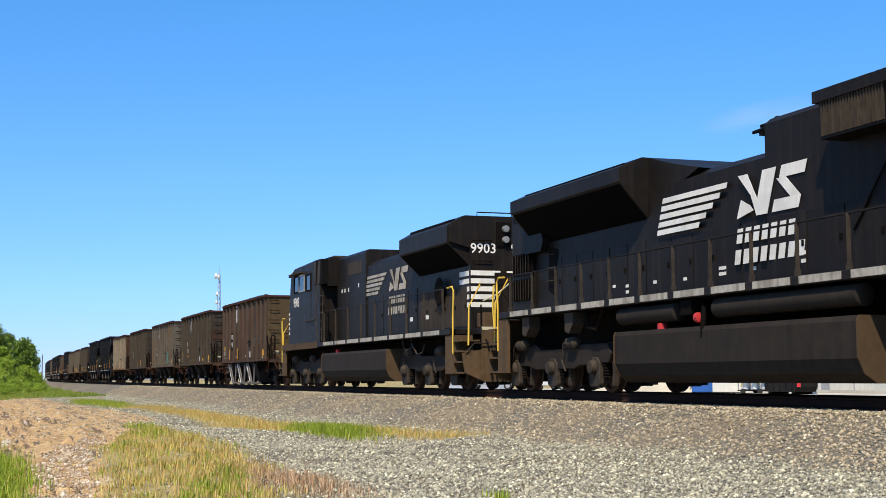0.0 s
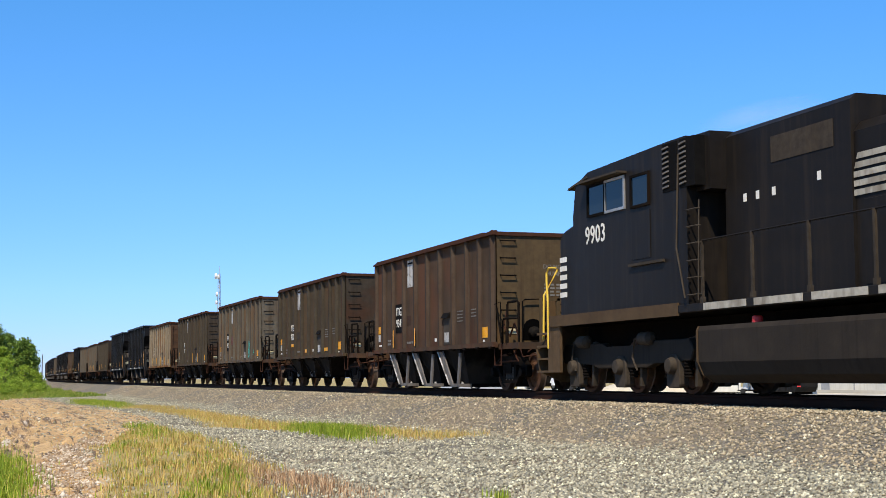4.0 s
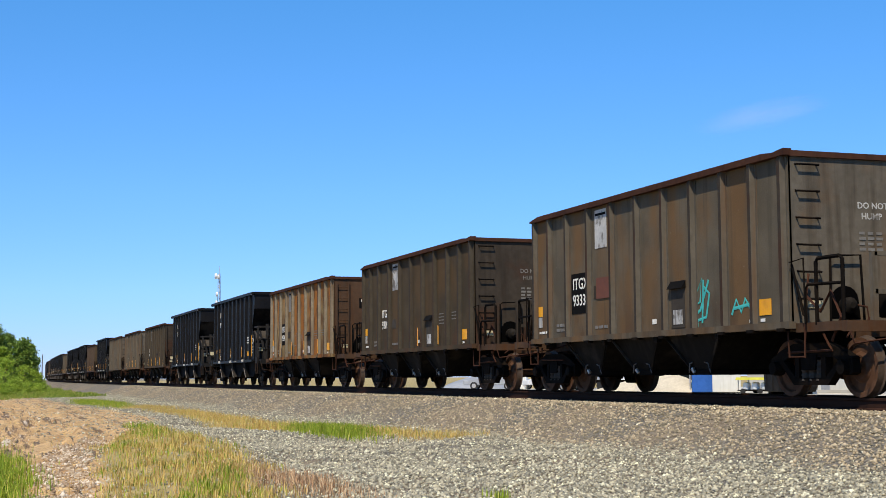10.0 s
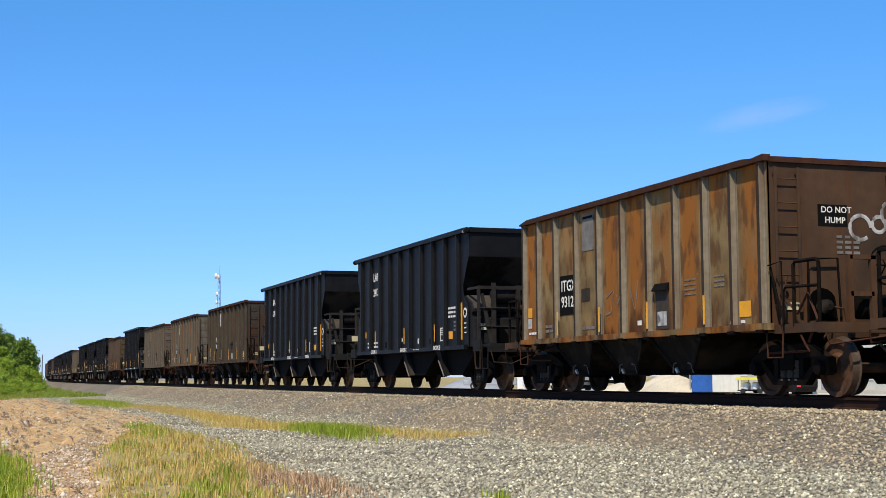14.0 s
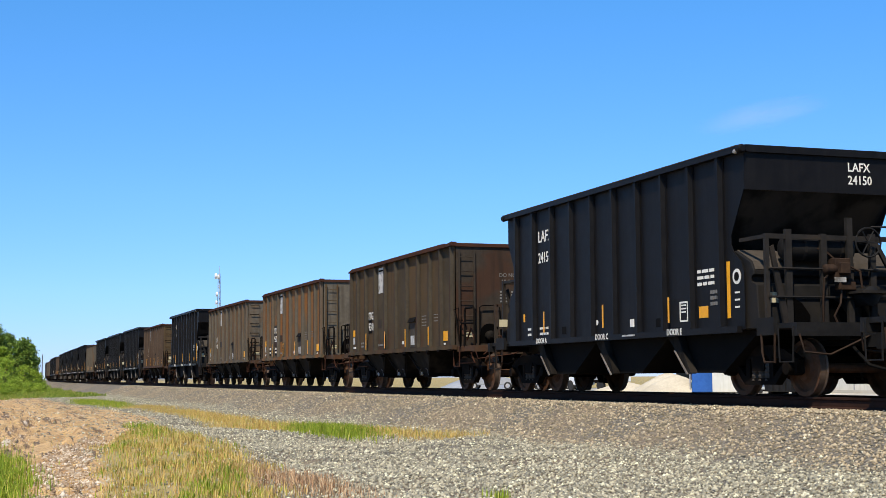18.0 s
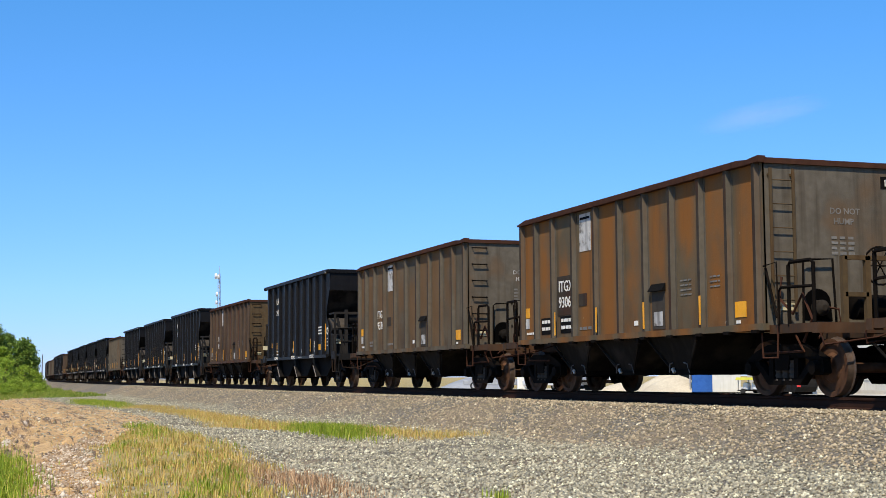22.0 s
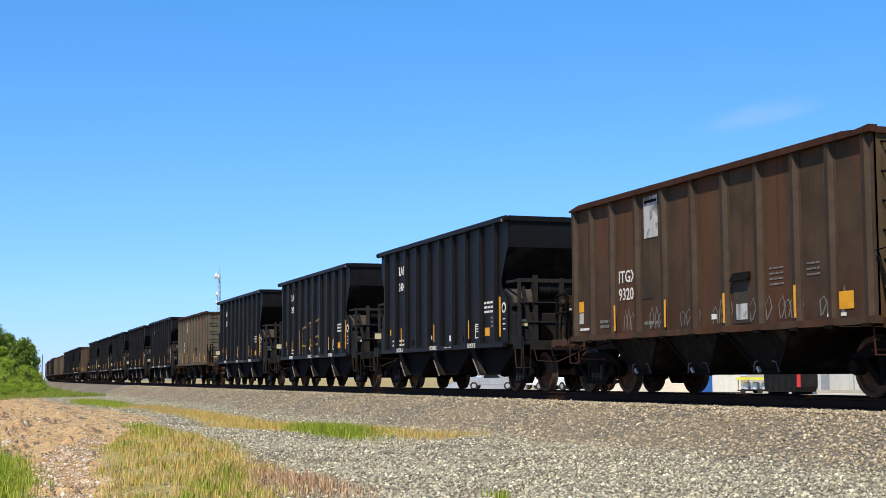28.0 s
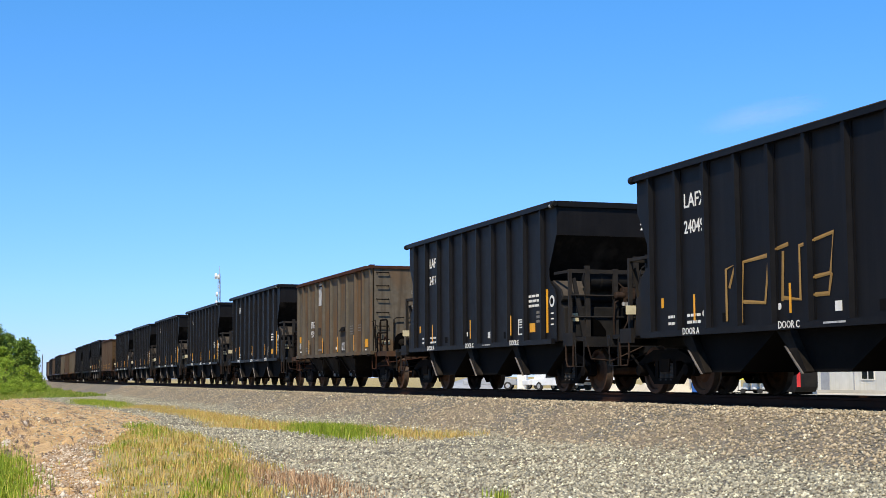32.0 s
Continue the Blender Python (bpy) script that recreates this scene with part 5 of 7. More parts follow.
    for x in (4.9, 6.4):
        hang("warning_label", plate(WHITE, 0.26, 0.12), e, (x, -0.944, 2.0))
    for x in (-7.45, 7.35):
        engine_truck(e, x, 2.2)
    return e


def engine_lead():
    """Leading engine: long hood with a flared radiator towards -x, cab towards +x."""
    d0, d1 = 1.69, 1.86
    e = engine_base(d0, d1, (-4.0, 3.88), [-9.6 + 1.33 * k for k in range(12)], 0)
    hz = 4.12
    hood = [(-0.93, d1), (-0.93, hz - 0.14), (-0.70, hz), (0.70, hz), (0.93, hz - 0.14), (0.93, d1)]
    part("engine_hood", prism(B(), hood, "x", -3.6, 0.75), LOCO, e)
    part("equipment_hood", prism(B(), [(-0.98, d1), (-0.98, 4.52), (-0.86, 4.62), (0.86, 4.62), (0.98, 4.52), (0.98, d1)], "x", 0.75, 5.2), LOCO, e, "tall black equipment hood")
    wing_radiator(e, -9.35, -3.6, 4.10, 3.42, 4.40, 4.62, d1)
    part("radiator_end", prism(B(), [(-3.6, 4.10), (-3.6, 4.62), (-2.6, 4.36), (-1.6, 4.14), (-3.6, 3.6)], "y", -0.92, 0.92), LOCO, e)
    part("hood_end", prism(B(), [(-1.0, d1), (-1.0, 4.30), (-0.85, 4.50), (0.85, 4.50), (1.0, 4.30), (1.0, d1)], "x", -10.62, -9.35), LOCO, e)
    part("flare_plate", prism(B(), [(-9.9, 4.25), (-9.35, 4.10), (-8.75, 4.10), (-8.45, 3.42), (-8.6, 3.2), (-9.5, 3.2)], "y", -1.12, -0.94), LOCO, e)
    for k in range(5):
        part("vent_slot", box(B(), -10.5, -9.9, -1.012, -1.0, 4.02 + 0.055 * k, 4.04 + 0.055 * k), UNDER, e)
    hood_doors(e, -8.6, -3.7, 6, 0.93, d1 + 0.06, 3.0)
    hood_doors(e, -3.5, 0.7, 5, 0.93, d1 + 0.06, 2.95)
    hood_doors(e, 0.9, 5.0, 4, 0.98, d1 + 0.06, 2.95)
    for row in (2.15, 2.75):
        g = part("louvre_frame", box(B(), -10.5, -9.3, -1.03, -1.0, row - 0.02, row + 0.50), STENCIL, e)
        for k in range(7):
            x = -10.45 + k * 0.16
            part("louvre_slat", prism(B(), [(x, -1.03), (x + 0.03, -1.03), (x + 0.12, -1.10), (x + 0.09, -1.10)], "z", row, row + 0.46), LOCODIRT, g)
    part("step_recess", prism(B(), [(-8.55, 2.3), (-8.1, 2.1), (-8.0, 3.2), (-8.5, 3.3)], "y", -0.945, -0.93), STENCIL, e)
    for z in (2.5, 2.8, 3.1):
        part("rung", rod(B(), [(-8.5, -0.94, z), (-8.5, -1.0, z), (-8.1, -1.0, z), (-8.1, -0.94, z)], 0.014, 5), LOCODIRT, e)
    emblem(e, -3.12, 3.02, -0.995, 1.0)
    # ribbed grille on the tall hood
    grille = part("dynamic_brake_grille", box(B(), 3.05, 4.70, -1.46, -0.98, 3.86, 4.50), LOCO, e, "ribbed brown grille housing")
    for k in range(22):
        x = 3.12 + k * 0.07
        part("grille_rib", box(B(), x, x + 0.035, -1.49, -1.46, 3.90, 4.42), LOCODIRT, grille)
    part("grille_hood", box(B(), 2.95, 4.8, -1.52, -0.9, 4.42, 4.60), LOCO, grille)
    part("door_pipe", rod(B(), [(4.4, -1.0, 3.85), (3.2, -1.02, 2.5)], 0.02, 5), UNDER, e)
    part("builder_plate", box(B(), 4.35, 4.6, -1.0, -0.98, 3.3, 3.55), CREAM, e)
    for x, z in ((-5.2, 2.15), (-4.6, 2.12), (-4.6, 2.0), (-3.4, 2.12), (-2.2, 2.1), (-0.9, 2.2), (-0.9, 2.1), (0.2, 2.12), (1.75, 2.25), (1.75, 2.12)):
        hang("warning_label", plate(WHITE, 0.13 if x != -0.9 else 0.24, 0.06), e, (x, -0.944 if x < 0.8 else -0.994, z))
    horn_set(e, 0.10, -0.45, hz)
    for x0, x1 in ((-4.05, -1.65), (-0.35, 3.85)):
        part("air_reservoir", turned(B(), [(x0, 0.08), (x0 + 0.05, 0.17), (x1 - 0.05, 0.17), (x1, 0.08)], (0, -1.30, 1.50), "x", 20), TANK, e, "dusty round air reservoir", smooth=True)
        part("air_reservoir", turned(B(), [(x0, 0.08), (x0 + 0.05, 0.17), (x1 - 0.05, 0.17), (x1, 0.08)], (0, 1.30, 1.50), "x", 20), TANK, e, "dusty round air reservoir", smooth=True)
    part("gauge_box", box(B(), -1.42, -1.02, -1.45, -1.2, 1.42, 1.68), UNDER, e)
    part("fuel_valve", turned(B(), [(-0.06, 0.05), (-0.05, 0.09), (0.06, 0.09), (0.07, 0.04)], (-0.85, -1.40, 1.36), "x", 12), RED, e, "red emergency valve")
    part("vent_pipe", rod(B(), [(-0.6, -1.42, 1.55), (-0.6, -1.46, 1.2), (-0.6, -1.46, 1.0)], 0.05, 6), UNDER, e)
    for x in (-6.6, -9.0):
        part("sand_box", prism(B(), [(x, 1.30), (x + 0.2, 1.25), (x + 0.42, 1.45), (x + 0.42, d0), (x, d0)], "y", -1.42, -1.15), LOCODIRT, e)
    part("traction_cable", rod(B(), [(-5.8, -1.3, d0), (-5.6, -1.32, 1.35), (-5.2, -1.32, 1.3), (-4.9, -1.3, d0)], 0.05, 6), UNDER, e)
    # cab and nose at the leading end
    cab = part("cab", prism(B(), [(5.2, d1), (5.2, 4.62), (8.6, 4.55), (9.0, 4.35), (9.2, 3.7), (9.2, d1)], "y", -1.50, 1.50), LOCO, e, "black wide-nose cab")
    for x0 in (5.9, 7.2):
        part("cab_window", box(B(), x0, x0 + 0.9, -1.512, -1.50, 3.6, 4.15), GLASS, cab)
    part("windscreen", prism(B(), [(9.205, 3.74), (9.05, 4.26), (9.03, 4.26), (9.18, 3.74)], "y", -1.3, 1.3), GLASS, cab)
    part("nose", prism(B(), [(9.2, d1), (9.2, 3.68), (10.2, 3.4), (10.35, 3.2), (10.35, d1)], "y", -1.25, 1.25), LOCO, e, "black wide nose", bevel=0.05)
    for x in (-7.82, 7.82):
        engine_truck(e, x, 2.2)
    return e


ENGINES = [(engine_9903(), -44.85), (engine_lead(), -20.9)]
# ================= the train =================
# kind of each car behind the engines, and where its front end stands on the line at the start
GRAB, LADDER, DARK, BRIGHT = "grab", "ladder", "dark", "bright"
TRAIN = [(BRIGHT, BROWN, -68.76, "9341"), (GRAB, DARKBROWN, -82.85, "9300"), (GRAB, GREY, -96.90, "9333"), (GRAB, DARKBROWN, -111.13, "9309"), (LADDER, RUSTY, -125.31, "9312"),
         (DARK, BLACK, -139.65, "24132"), (DARK, BLACK, -154.70, "24150"), (LADDER, DARKBROWN, -168.80, "9318"), (LADDER, ORANGE, -183.02, "9306"), (GRAB, GREY, -196.99, "9330"),
         (DARK, BLACK, -211.58, "24090"), (GRAB, BROWN, -225.76, "9320"), (DARK, BLACK, -240.17, "24043"), (DARK, BLACK, -254.50, "24049"), (DARK, BLACK, -268.94, "24170"),
         (GRAB, GREY, -283.04, "9310")]
FAR = "DDDDDBDDDOBGDDBDDOBD"
for k, c in enumerate(FAR):
    kind, paint = {"D": (DARK, BLACK), "B": (GRAB, BROWN), "O": (LADDER, ORANGE), "G": (GRAB, GREY)}[c]
    TRAIN.append((kind, paint, -297.1 - 14.2 * k, ""))

LABELS = {BROWN.name: "rust-brown ribbed steel coal hopper car with faded white patch", DARKBROWN.name: "dark brown ribbed steel coal hopper car with amber reflectors",
          GREY.name: "weathered grey ribbed coal hopper car streaked with rust", RUSTY.name: "badly rusted yellow-tan ribbed coal hopper car",
          ORANGE.name: "orange-brown rust-mottled ribbed coal hopper car", BLACK.name: "black ribbed coal hopper car with open sloping ends"}
PROTO = {BRIGHT: itgx(False, True), GRAB: itgx(False), LADDER: itgx(True), DARK: lafx()}
CARS = []
used = set()
for kind, paint, front, number in TRAIN:
    base = PROTO[kind]
    if kind in used:
        car = copy_thing(base, pose(0, 0, 0))
    else:
        car, _ = base, used.add(kind)
    tagged(car, LABELS[paint.name])
    CARS.append((car, kind, paint, front + (LHALF if kind == DARK else HALF), number))
# small gear is left off the cars that stay far down the line
SMALL = {"brake_shoe", "brake_beam", "bearing_cap", "spring_nest", "brake_pipe", "access_gap", "reservoir_strap", "valve_tag", "step_hanger", "uncoupling_lever", "air_hose", "latch_bar", "worn_corner", "sill_bracket",
         "door_latch", "axle", "end_opening", "hand_rail", "brake_platform", "brake_rod", "brake_linkage", "corner_handle", "brace", "end_label", "post_gusset"}
for car, kind, paint, x0, number in CARS[23:]:
    for o in list(car.children_recursive):
        if o.name.split(".")[0] in SMALL:
            bpy.data.objects.remove(o)
# each paint has its dusty posts, its end sheets and its end irons
WEAR = {BROWN.name: (BROWNPOST, BROWNEND, BROWNEND), DARKBROWN.name: (DARKPOST, DARKEND, DARKEND), GREY.name: (GREYPOST, GREYEND, GREYEND),
        RUSTY.name: (PALEPOST, RUSTEND, RUSTEND), ORANGE.name: (GREYPOST, GREYEND, BROWNEND)}
for car, kind, paint, x0, number in CARS:
    if kind != DARK:
        posts, ends, irons = WEAR[paint.name]
        for o in car.children:
            coat = {"side_sheet": paint, "side_sill": paint, "side_post": posts, "end_sheet": ends, "brake_frame": irons, "ladder": irons, "end_platform": RUSTEND}.get(o.name.split(".")[0])
            if coat:
                o.material_slots[0].link = "OBJECT"
                o.material_slots[0].material = coat
# ================= markings on the cars =================
TEAL = mat("teal_spray_paint", (0.05, 0.42, 0.36), (0.08, 0.50, 0.44), 0.6, scale=14, bump=0.02)
OCHRE = mat("ochre_spray_paint", (0.30, 0.17, 0.045), (0.38, 0.22, 0.06), 0.6, scale=9, bump=0.02)
FAINT = mat("faded_white_print", (0.13, 0.12, 0.10), (0.24, 0.22, 0.19), 0.7, scale=6, bump=0.02)
PRIMER = mat("red_primer_patch", (0.13, 0.045, 0.026), (0.17, 0.06, 0.035), 0.75, scale=9, bump=0.05)


def print_rows(car, x, y, z, rows, w, material, h=0.045, gap=0.075, turn=0):
    """Rows of small unreadable print as plain bars."""
    for r in range(rows):
        cx = x
        for k in range(3):
            bw = w * (0.20, 0.34, 0.26)[(k + r) % 3]
            hang("print_bar", plate(material, round(bw, 2), h), car, (cx, y, z - r * gap), turn)
            cx += bw + w * 0.07


def scribble(car, name, lines, y, material, r=0.028):
    bm = B()
    for pts in lines:
        rod(bm, [(x, y, z) for x, z in pts], r, 4)
    for v in bm.verts:
        v.co.y = y + (v.co.y - y) * 0.12
    part(name, bm, material, car, "sprayed graffiti line")


def mark_itgx(car, number, rnd, patch=WORNWHITE):
    y = -1.454
    fade = hang("faded_patch", plate(patch, 0.55, 0.78), car, (-1.96, y, 2.92), label="worn white panel patch")
    hang("patch_edge", plate(STENCIL, 0.47, 0.05), fade, (0.04, -0.007, 0.66))
    if number not in ("9300", "9309", "9330", "9320", "9318", "9310"):
        hang("stencil_patch", plate(DARKEND if number == "9306" else STENCIL, 0.70, 0.84), car, (-3.15, y, 1.64))
    hang("reporting_mark", words("ITGX", 0.23, WHITE, squeeze=1.0), car, (-3.07, y - 0.008, 2.15))
    if number:
        hang("car_number", words(number, 0.23, WHITE, squeeze=0.98), car, (-3.07, y - 0.008, 1.81))
    hang("reflector", plate(AMBER, 0.46, 0.26), car, (4.10, y, 1.30), label="amber reflector square")
    if number == "9300":
        for x, z in ((-3.05, 1.53), (-0.74, 1.28), (2.25, 1.28)):
            hang("reflector", plate(AMBER, 0.46, 0.12), car, (x, y, z), label="amber reflector strip")
    if number == "9306":
        for x, w in ((-4.05, 0.52), (-3.0, 0.62)):
            hang("stencil_patch", plate(STENCIL, w, 0.36), car, (x, y + 0.002, 1.26))
            print_rows(car, x + 0.06, y - 0.006, 1.50, 2, w * 0.9, WHITE, 0.07, 0.15)
    if number == "9318":
        hang("stencil_patch", plate(STENCIL, 0.40, 0.46), car, (-3.10, y, 1.72))
        hang("stencil_patch", plate(STENCIL, 0.34, 0.30), car, (-2.45, y, 1.76))
    if number == "9320":
        r2 = random.Random(20)
        for x in (-2.9, -1.75, -0.55, 0.55, 1.75, 2.65, 3.75):
            lines = []
            for k in range(4):
                u = x + 0.17 * k + r2.uniform(-0.03, 0.03)
                lines.append([(u, 1.22), (u + r2.uniform(-0.05, 0.08), 1.45), (u + 0.08, 1.60 + r2.uniform(-0.12, 0.05)), (u + 0.15, 1.42), (u + r2.uniform(0.0, 0.14), 1.24)])
            scribble(car, "graffiti", lines, y - 0.004, FAINT, 0.016)
    for x in (() if number in ("9300", "9330", "9333") else (-3.12, -1.04) if number == "9341" else (0.72, 2.51) if number == "9309" else (-3.12, -1.04, 1.04, 3.16)):
        hang("reflector", plate(AMBER, 0.060, 0.50), car, (x, -1.548, 1.22), label="amber reflector strip")
    hang("reflector", plate(AMBER, 0.28, 0.22), car, (-5.0, y, 1.66), label="amber reflector square")
    hang("shipping_label", plate(WORNWHITE, 0.26, 0.22), car, (-5.0, y, 1.42))
    d = hang("inspection_door", plate(BROWNGREY, 0.50, 0.80), car, (1.25, y, 1.20), label="small grey inspection door")
    hang("door_card", plate(WORNWHITE, 0.34, 0.26), d, (0.08, -0.007, 0.06))
    hang("door_hood", mesh_of("door_hood", prism(B(), [(-0.09, 0.70), (0.0, 0.84), (0.0, 0.70)], "x", -0.03, 0.53), STENCIL), d)
    hang("repair_tag", plate(WHITE, 0.16, 0.09), car, (0.5, y, 1.30))
    hang("dark_patch", plate(BROWNGREY if number in ("9309", "9300") else DARKEND, 0.40, 0.26), car, (-2.04, y, 1.88 + rnd.uniform(-0.1, 0.1)))
    if number not in ("9330", "9333"):
        print_rows(car, 2.35, y, 2.02, 4, 0.42, FAINT, 0.028, 0.085)
        print_rows(car, 3.40, y, 2.02, 3, 0.36, FAINT, 0.028, 0.085)
    if number != "9306":
        print_rows(car, -3.95, y, 1.40, 2, 0.6, FAINT, 0.06, 0.1)
    print_rows(car, -2.0, y, 1.30, 1, 0.6, FAINT, 0.06)
    print_rows(car, -4.9, y, 1.28, 1, 0.5, WHITE, 0.05)
    print_rows(car, 3.9, y, 1.20, 1, 0.5, WHITE, 0.05)
    x = HALF + 0.004
    bm = B()
    for r in range(4):
        for k in range(3):
            box(bm, x, x + 0.004, -0.20 + 0.16 * k, -0.08 + 0.16 * k - 0.02 * (r % 2), 2.30 + 0.085 * r, 2.345 + 0.085 * r)
    part("end_print", bm, FAINT, car)
    ink, off = (WORNWHITE, 0.0) if number in ("9330", "9333") else (FAINT, 0.0)
    if number == "9312":
        ink, off = WHITE, -0.26
        hang("end_stencil", plate(STENCIL, 0.56, 0.36), car, (x - 0.008, -0.28 + off, 2.74), 90)
    hang("end_print", words("DO NOT", 0.10, ink, squeeze=1.0), car, (x, -0.22 + off, 2.97), 90)
    hang("end_print", words("HUMP", 0.10, ink, squeeze=1.0), car, (x, -0.15 + off, 2.80), 90)
    hang("end_stencil", plate(STENCIL, 0.50, 0.20), car, (x, 0.78, 3.42), 90)
    hang("end_print", words("ITGX", 0.11, WHITE, squeeze=0.9), car, (x + 0.008, 0.85, 3.46), 90)


def mark_lafx(car, number):
    y = -1.452
    hang("reporting_mark", words("LAFX", 0.25, WHITE, squeeze=0.95), car, (-3.48, y, 3.32))
    if number:
        hang("car_number", words(number, 0.23, WHITE, squeeze=0.88), car, (-3.48, y, 2.86))
    for x, c in ((-3.46, "A"), (-0.38, "C"), (2.66, "E")):
        hang("door_mark", words("DOOR " + c, 0.115, WHITE, squeeze=0.92), car, (x, -1.535, 1.07))
    for x in (-2.98, 0.02, 2.78):
        hang("reflector", plate(AMBER, 0.055, 0.46), car, (x - 0.08, y - 0.07, 1.30), label="amber reflector strip")
    hang("reflector", plate(AMBER, 0.10, 0.95), car, (4.68, y, 1.30), label="tall amber reflector strip")
    hang("reflector", plate(AMBER, 0.31, 0.20), car, (3.72, y, 1.34), label="amber reflector square")
    hang("reflector", plate(AMBER, 0.09, 0.18), car, (-4.38, y, 1.58), label="amber reflector strip")
    bm = B()
    for a in ((0, 0.30, 0, 0.03), (0, 0.30, 0.33, 0.36), (0, 0.03, 0.03, 0.33), (0.27, 0.30, 0.03, 0.33)):
        box(bm, a[0], a[1], -0.006, 0, a[2], a[3])
    hang("consolidated_stencil", mesh_of("frame_mark", bm, WHITE), car, (3.02, y, 1.30))
    print_rows(car, 3.08, y, 1.58, 3, 0.18, WHITE, 0.025, 0.06)
    print_rows(car, 3.68, y, 2.12, 3, 0.62, WHITE, 0.055, 0.11)
    print_rows(car, 4.12, y, 1.74, 3, 0.28, FAINT, 0.06, 0.1)
    print_rows(car, -4.12, y, 1.38, 2, 0.30, WHITE, 0.05, 0.12)
    print_rows(car, -3.42, y, 1.38, 2, 0.50, WHITE, 0.05, 0.12)
    hang("inspection_tag", plate(WHITE, 0.17, 0.15), car, (1.04, y, 1.28))
    hang("sill_dust", plate(WORNWHITE, 0.55, 0.03), car, (0.85, -1.535, 1.10))
    for x in (-2.2, 2.1):
        hang("jack_pad", plate(STENCIL, 0.20, 0.16), car, (x, y, 1.24))
    for x in (-2.82, -0.45, 2.52):
        hang("letter_disc", mesh_of("disc", turned(B(), [(-0.006, 0.055), (0, 0.055)], (0, 0, 0), "y", 14), WHITE), car, (x, y, 1.42))
    bm = turned(B(), [(-0.006, 0.13), (0, 0.13)], (0, 0, 0), "y", 20)
    ring = hang("lube_emblem", mesh_of("ring", bm, WHITE), car, (5.0, y, 1.98), label="round white emblem")
    hang("emblem_centre", mesh_of("disc", turned(B(), [(-0.012, 0.075), (0, 0.075)], (0, 0, 0), "y", 16), STENCIL), ring)
    print_rows(car, 4.93, y, 1.70, 3, 0.16, WHITE, 0.03, 0.12)
    x = LHALF + 0.004
    hang("end_print", words("LAFX", 0.15, WHITE, squeeze=0.9), car, (x, 0.55, 3.78), 90)
    if number:
        hang("end_print", words(number, 0.15, WHITE, squeeze=0.9), car, (x, 0.55, 3.56), 90)


mark_rnd = random.Random(7)
for i, (car, kind, paint, x0, number) in enumerate(CARS):
    if i > 22:
        continue
    if kind == DARK:
        mark_lafx(car, number)
    else:
        mark_itgx(car, number, mark_rnd, FAINT if paint is RUSTY else WORNWHITE)

car3 = CARS[2][0]
scribble(car3, "graffiti", [[(1.95, 1.95), (2.15, 1.72), (2.35, 2.02), (2.3, 1.62), (2.05, 1.55), (2.2, 1.30), (2.5, 1.35), (2.62, 1.75), (2.42, 1.88)],
                            [(2.0, 1.35), (2.3, 1.48), (2.6, 1.98)], [(2.12, 2.05), (2.2, 1.2)], [(2.36, 1.25), (2.42, 2.0)],
                            [(3.35, 1.35), (3.5, 1.6), (3.65, 1.38), (3.78, 1.6), (3.95, 1.42)], [(3.4, 1.45), (3.9, 1.5)]], -1.458, TEAL)
hang("primer_patch", plate(PRIMER, 0.60, 0.42), car3, (-1.90, -1.466, 1.90), label="red primer patch")
rusty = CARS[4][0]
scribble(rusty, "graffiti", [[(-0.85, 1.9), (-0.5, 2.05), (-0.65, 1.6), (-0.9, 1.55)], [(-0.35, 1.75), (-0.1, 2.1), (0.05, 1.7)], [(0.2, 2.0), (0.4, 1.6), (0.55, 2.15)]], -1.458, FAINT, 0.02)
swirl = [[(0.50 + 0.20 * math.cos(a), 2.74 + 0.20 * math.sin(a)) for a in np.linspace(0, 5.4, 16)], [(0.86 + 0.13 * math.cos(a), 2.80 + 0.13 * math.sin(a)) for a in np.linspace(1, 7, 14)],
         [(1.08 + 0.16 * math.cos(a), 2.98 + 0.20 * math.sin(a)) for a in np.linspace(2, 7.6, 14)]]
bm = B()
for pts in swirl:
    rod(bm, [(HALF + 0.01, a - 0.24, z) for a, z in pts], 0.032, 4)
for v in bm.verts:
    v.co.x = HALF + 0.008 + (v.co.x - HALF - 0.01) * 0.12
part("graffiti", bm, WORNWHITE, rusty, "white sprayed swirl")
tagged_car = CARS[13][0]
scribble(tagged_car, "graffiti", [[(-2.05, 1.25), (-2.05, 2.12), (-1.75, 2.18), (-1.95, 1.8)], [(-1.55, 1.2), (-1.5, 2.2), (-0.75, 2.25)], [(-1.55, 1.55), (-0.85, 1.5), (-0.7, 2.3), (-0.15, 2.38)],
                                  [(-0.35, 1.5), (-0.3, 2.28)], [(-0.35, 1.55), (0.15, 1.5), (0.15, 2.32), (1.05, 2.45), (0.95, 1.85), (0.3, 1.8)], [(0.35, 1.55), (0.9, 1.55), (0.98, 1.85)]], -1.46, OCHRE, 0.035)

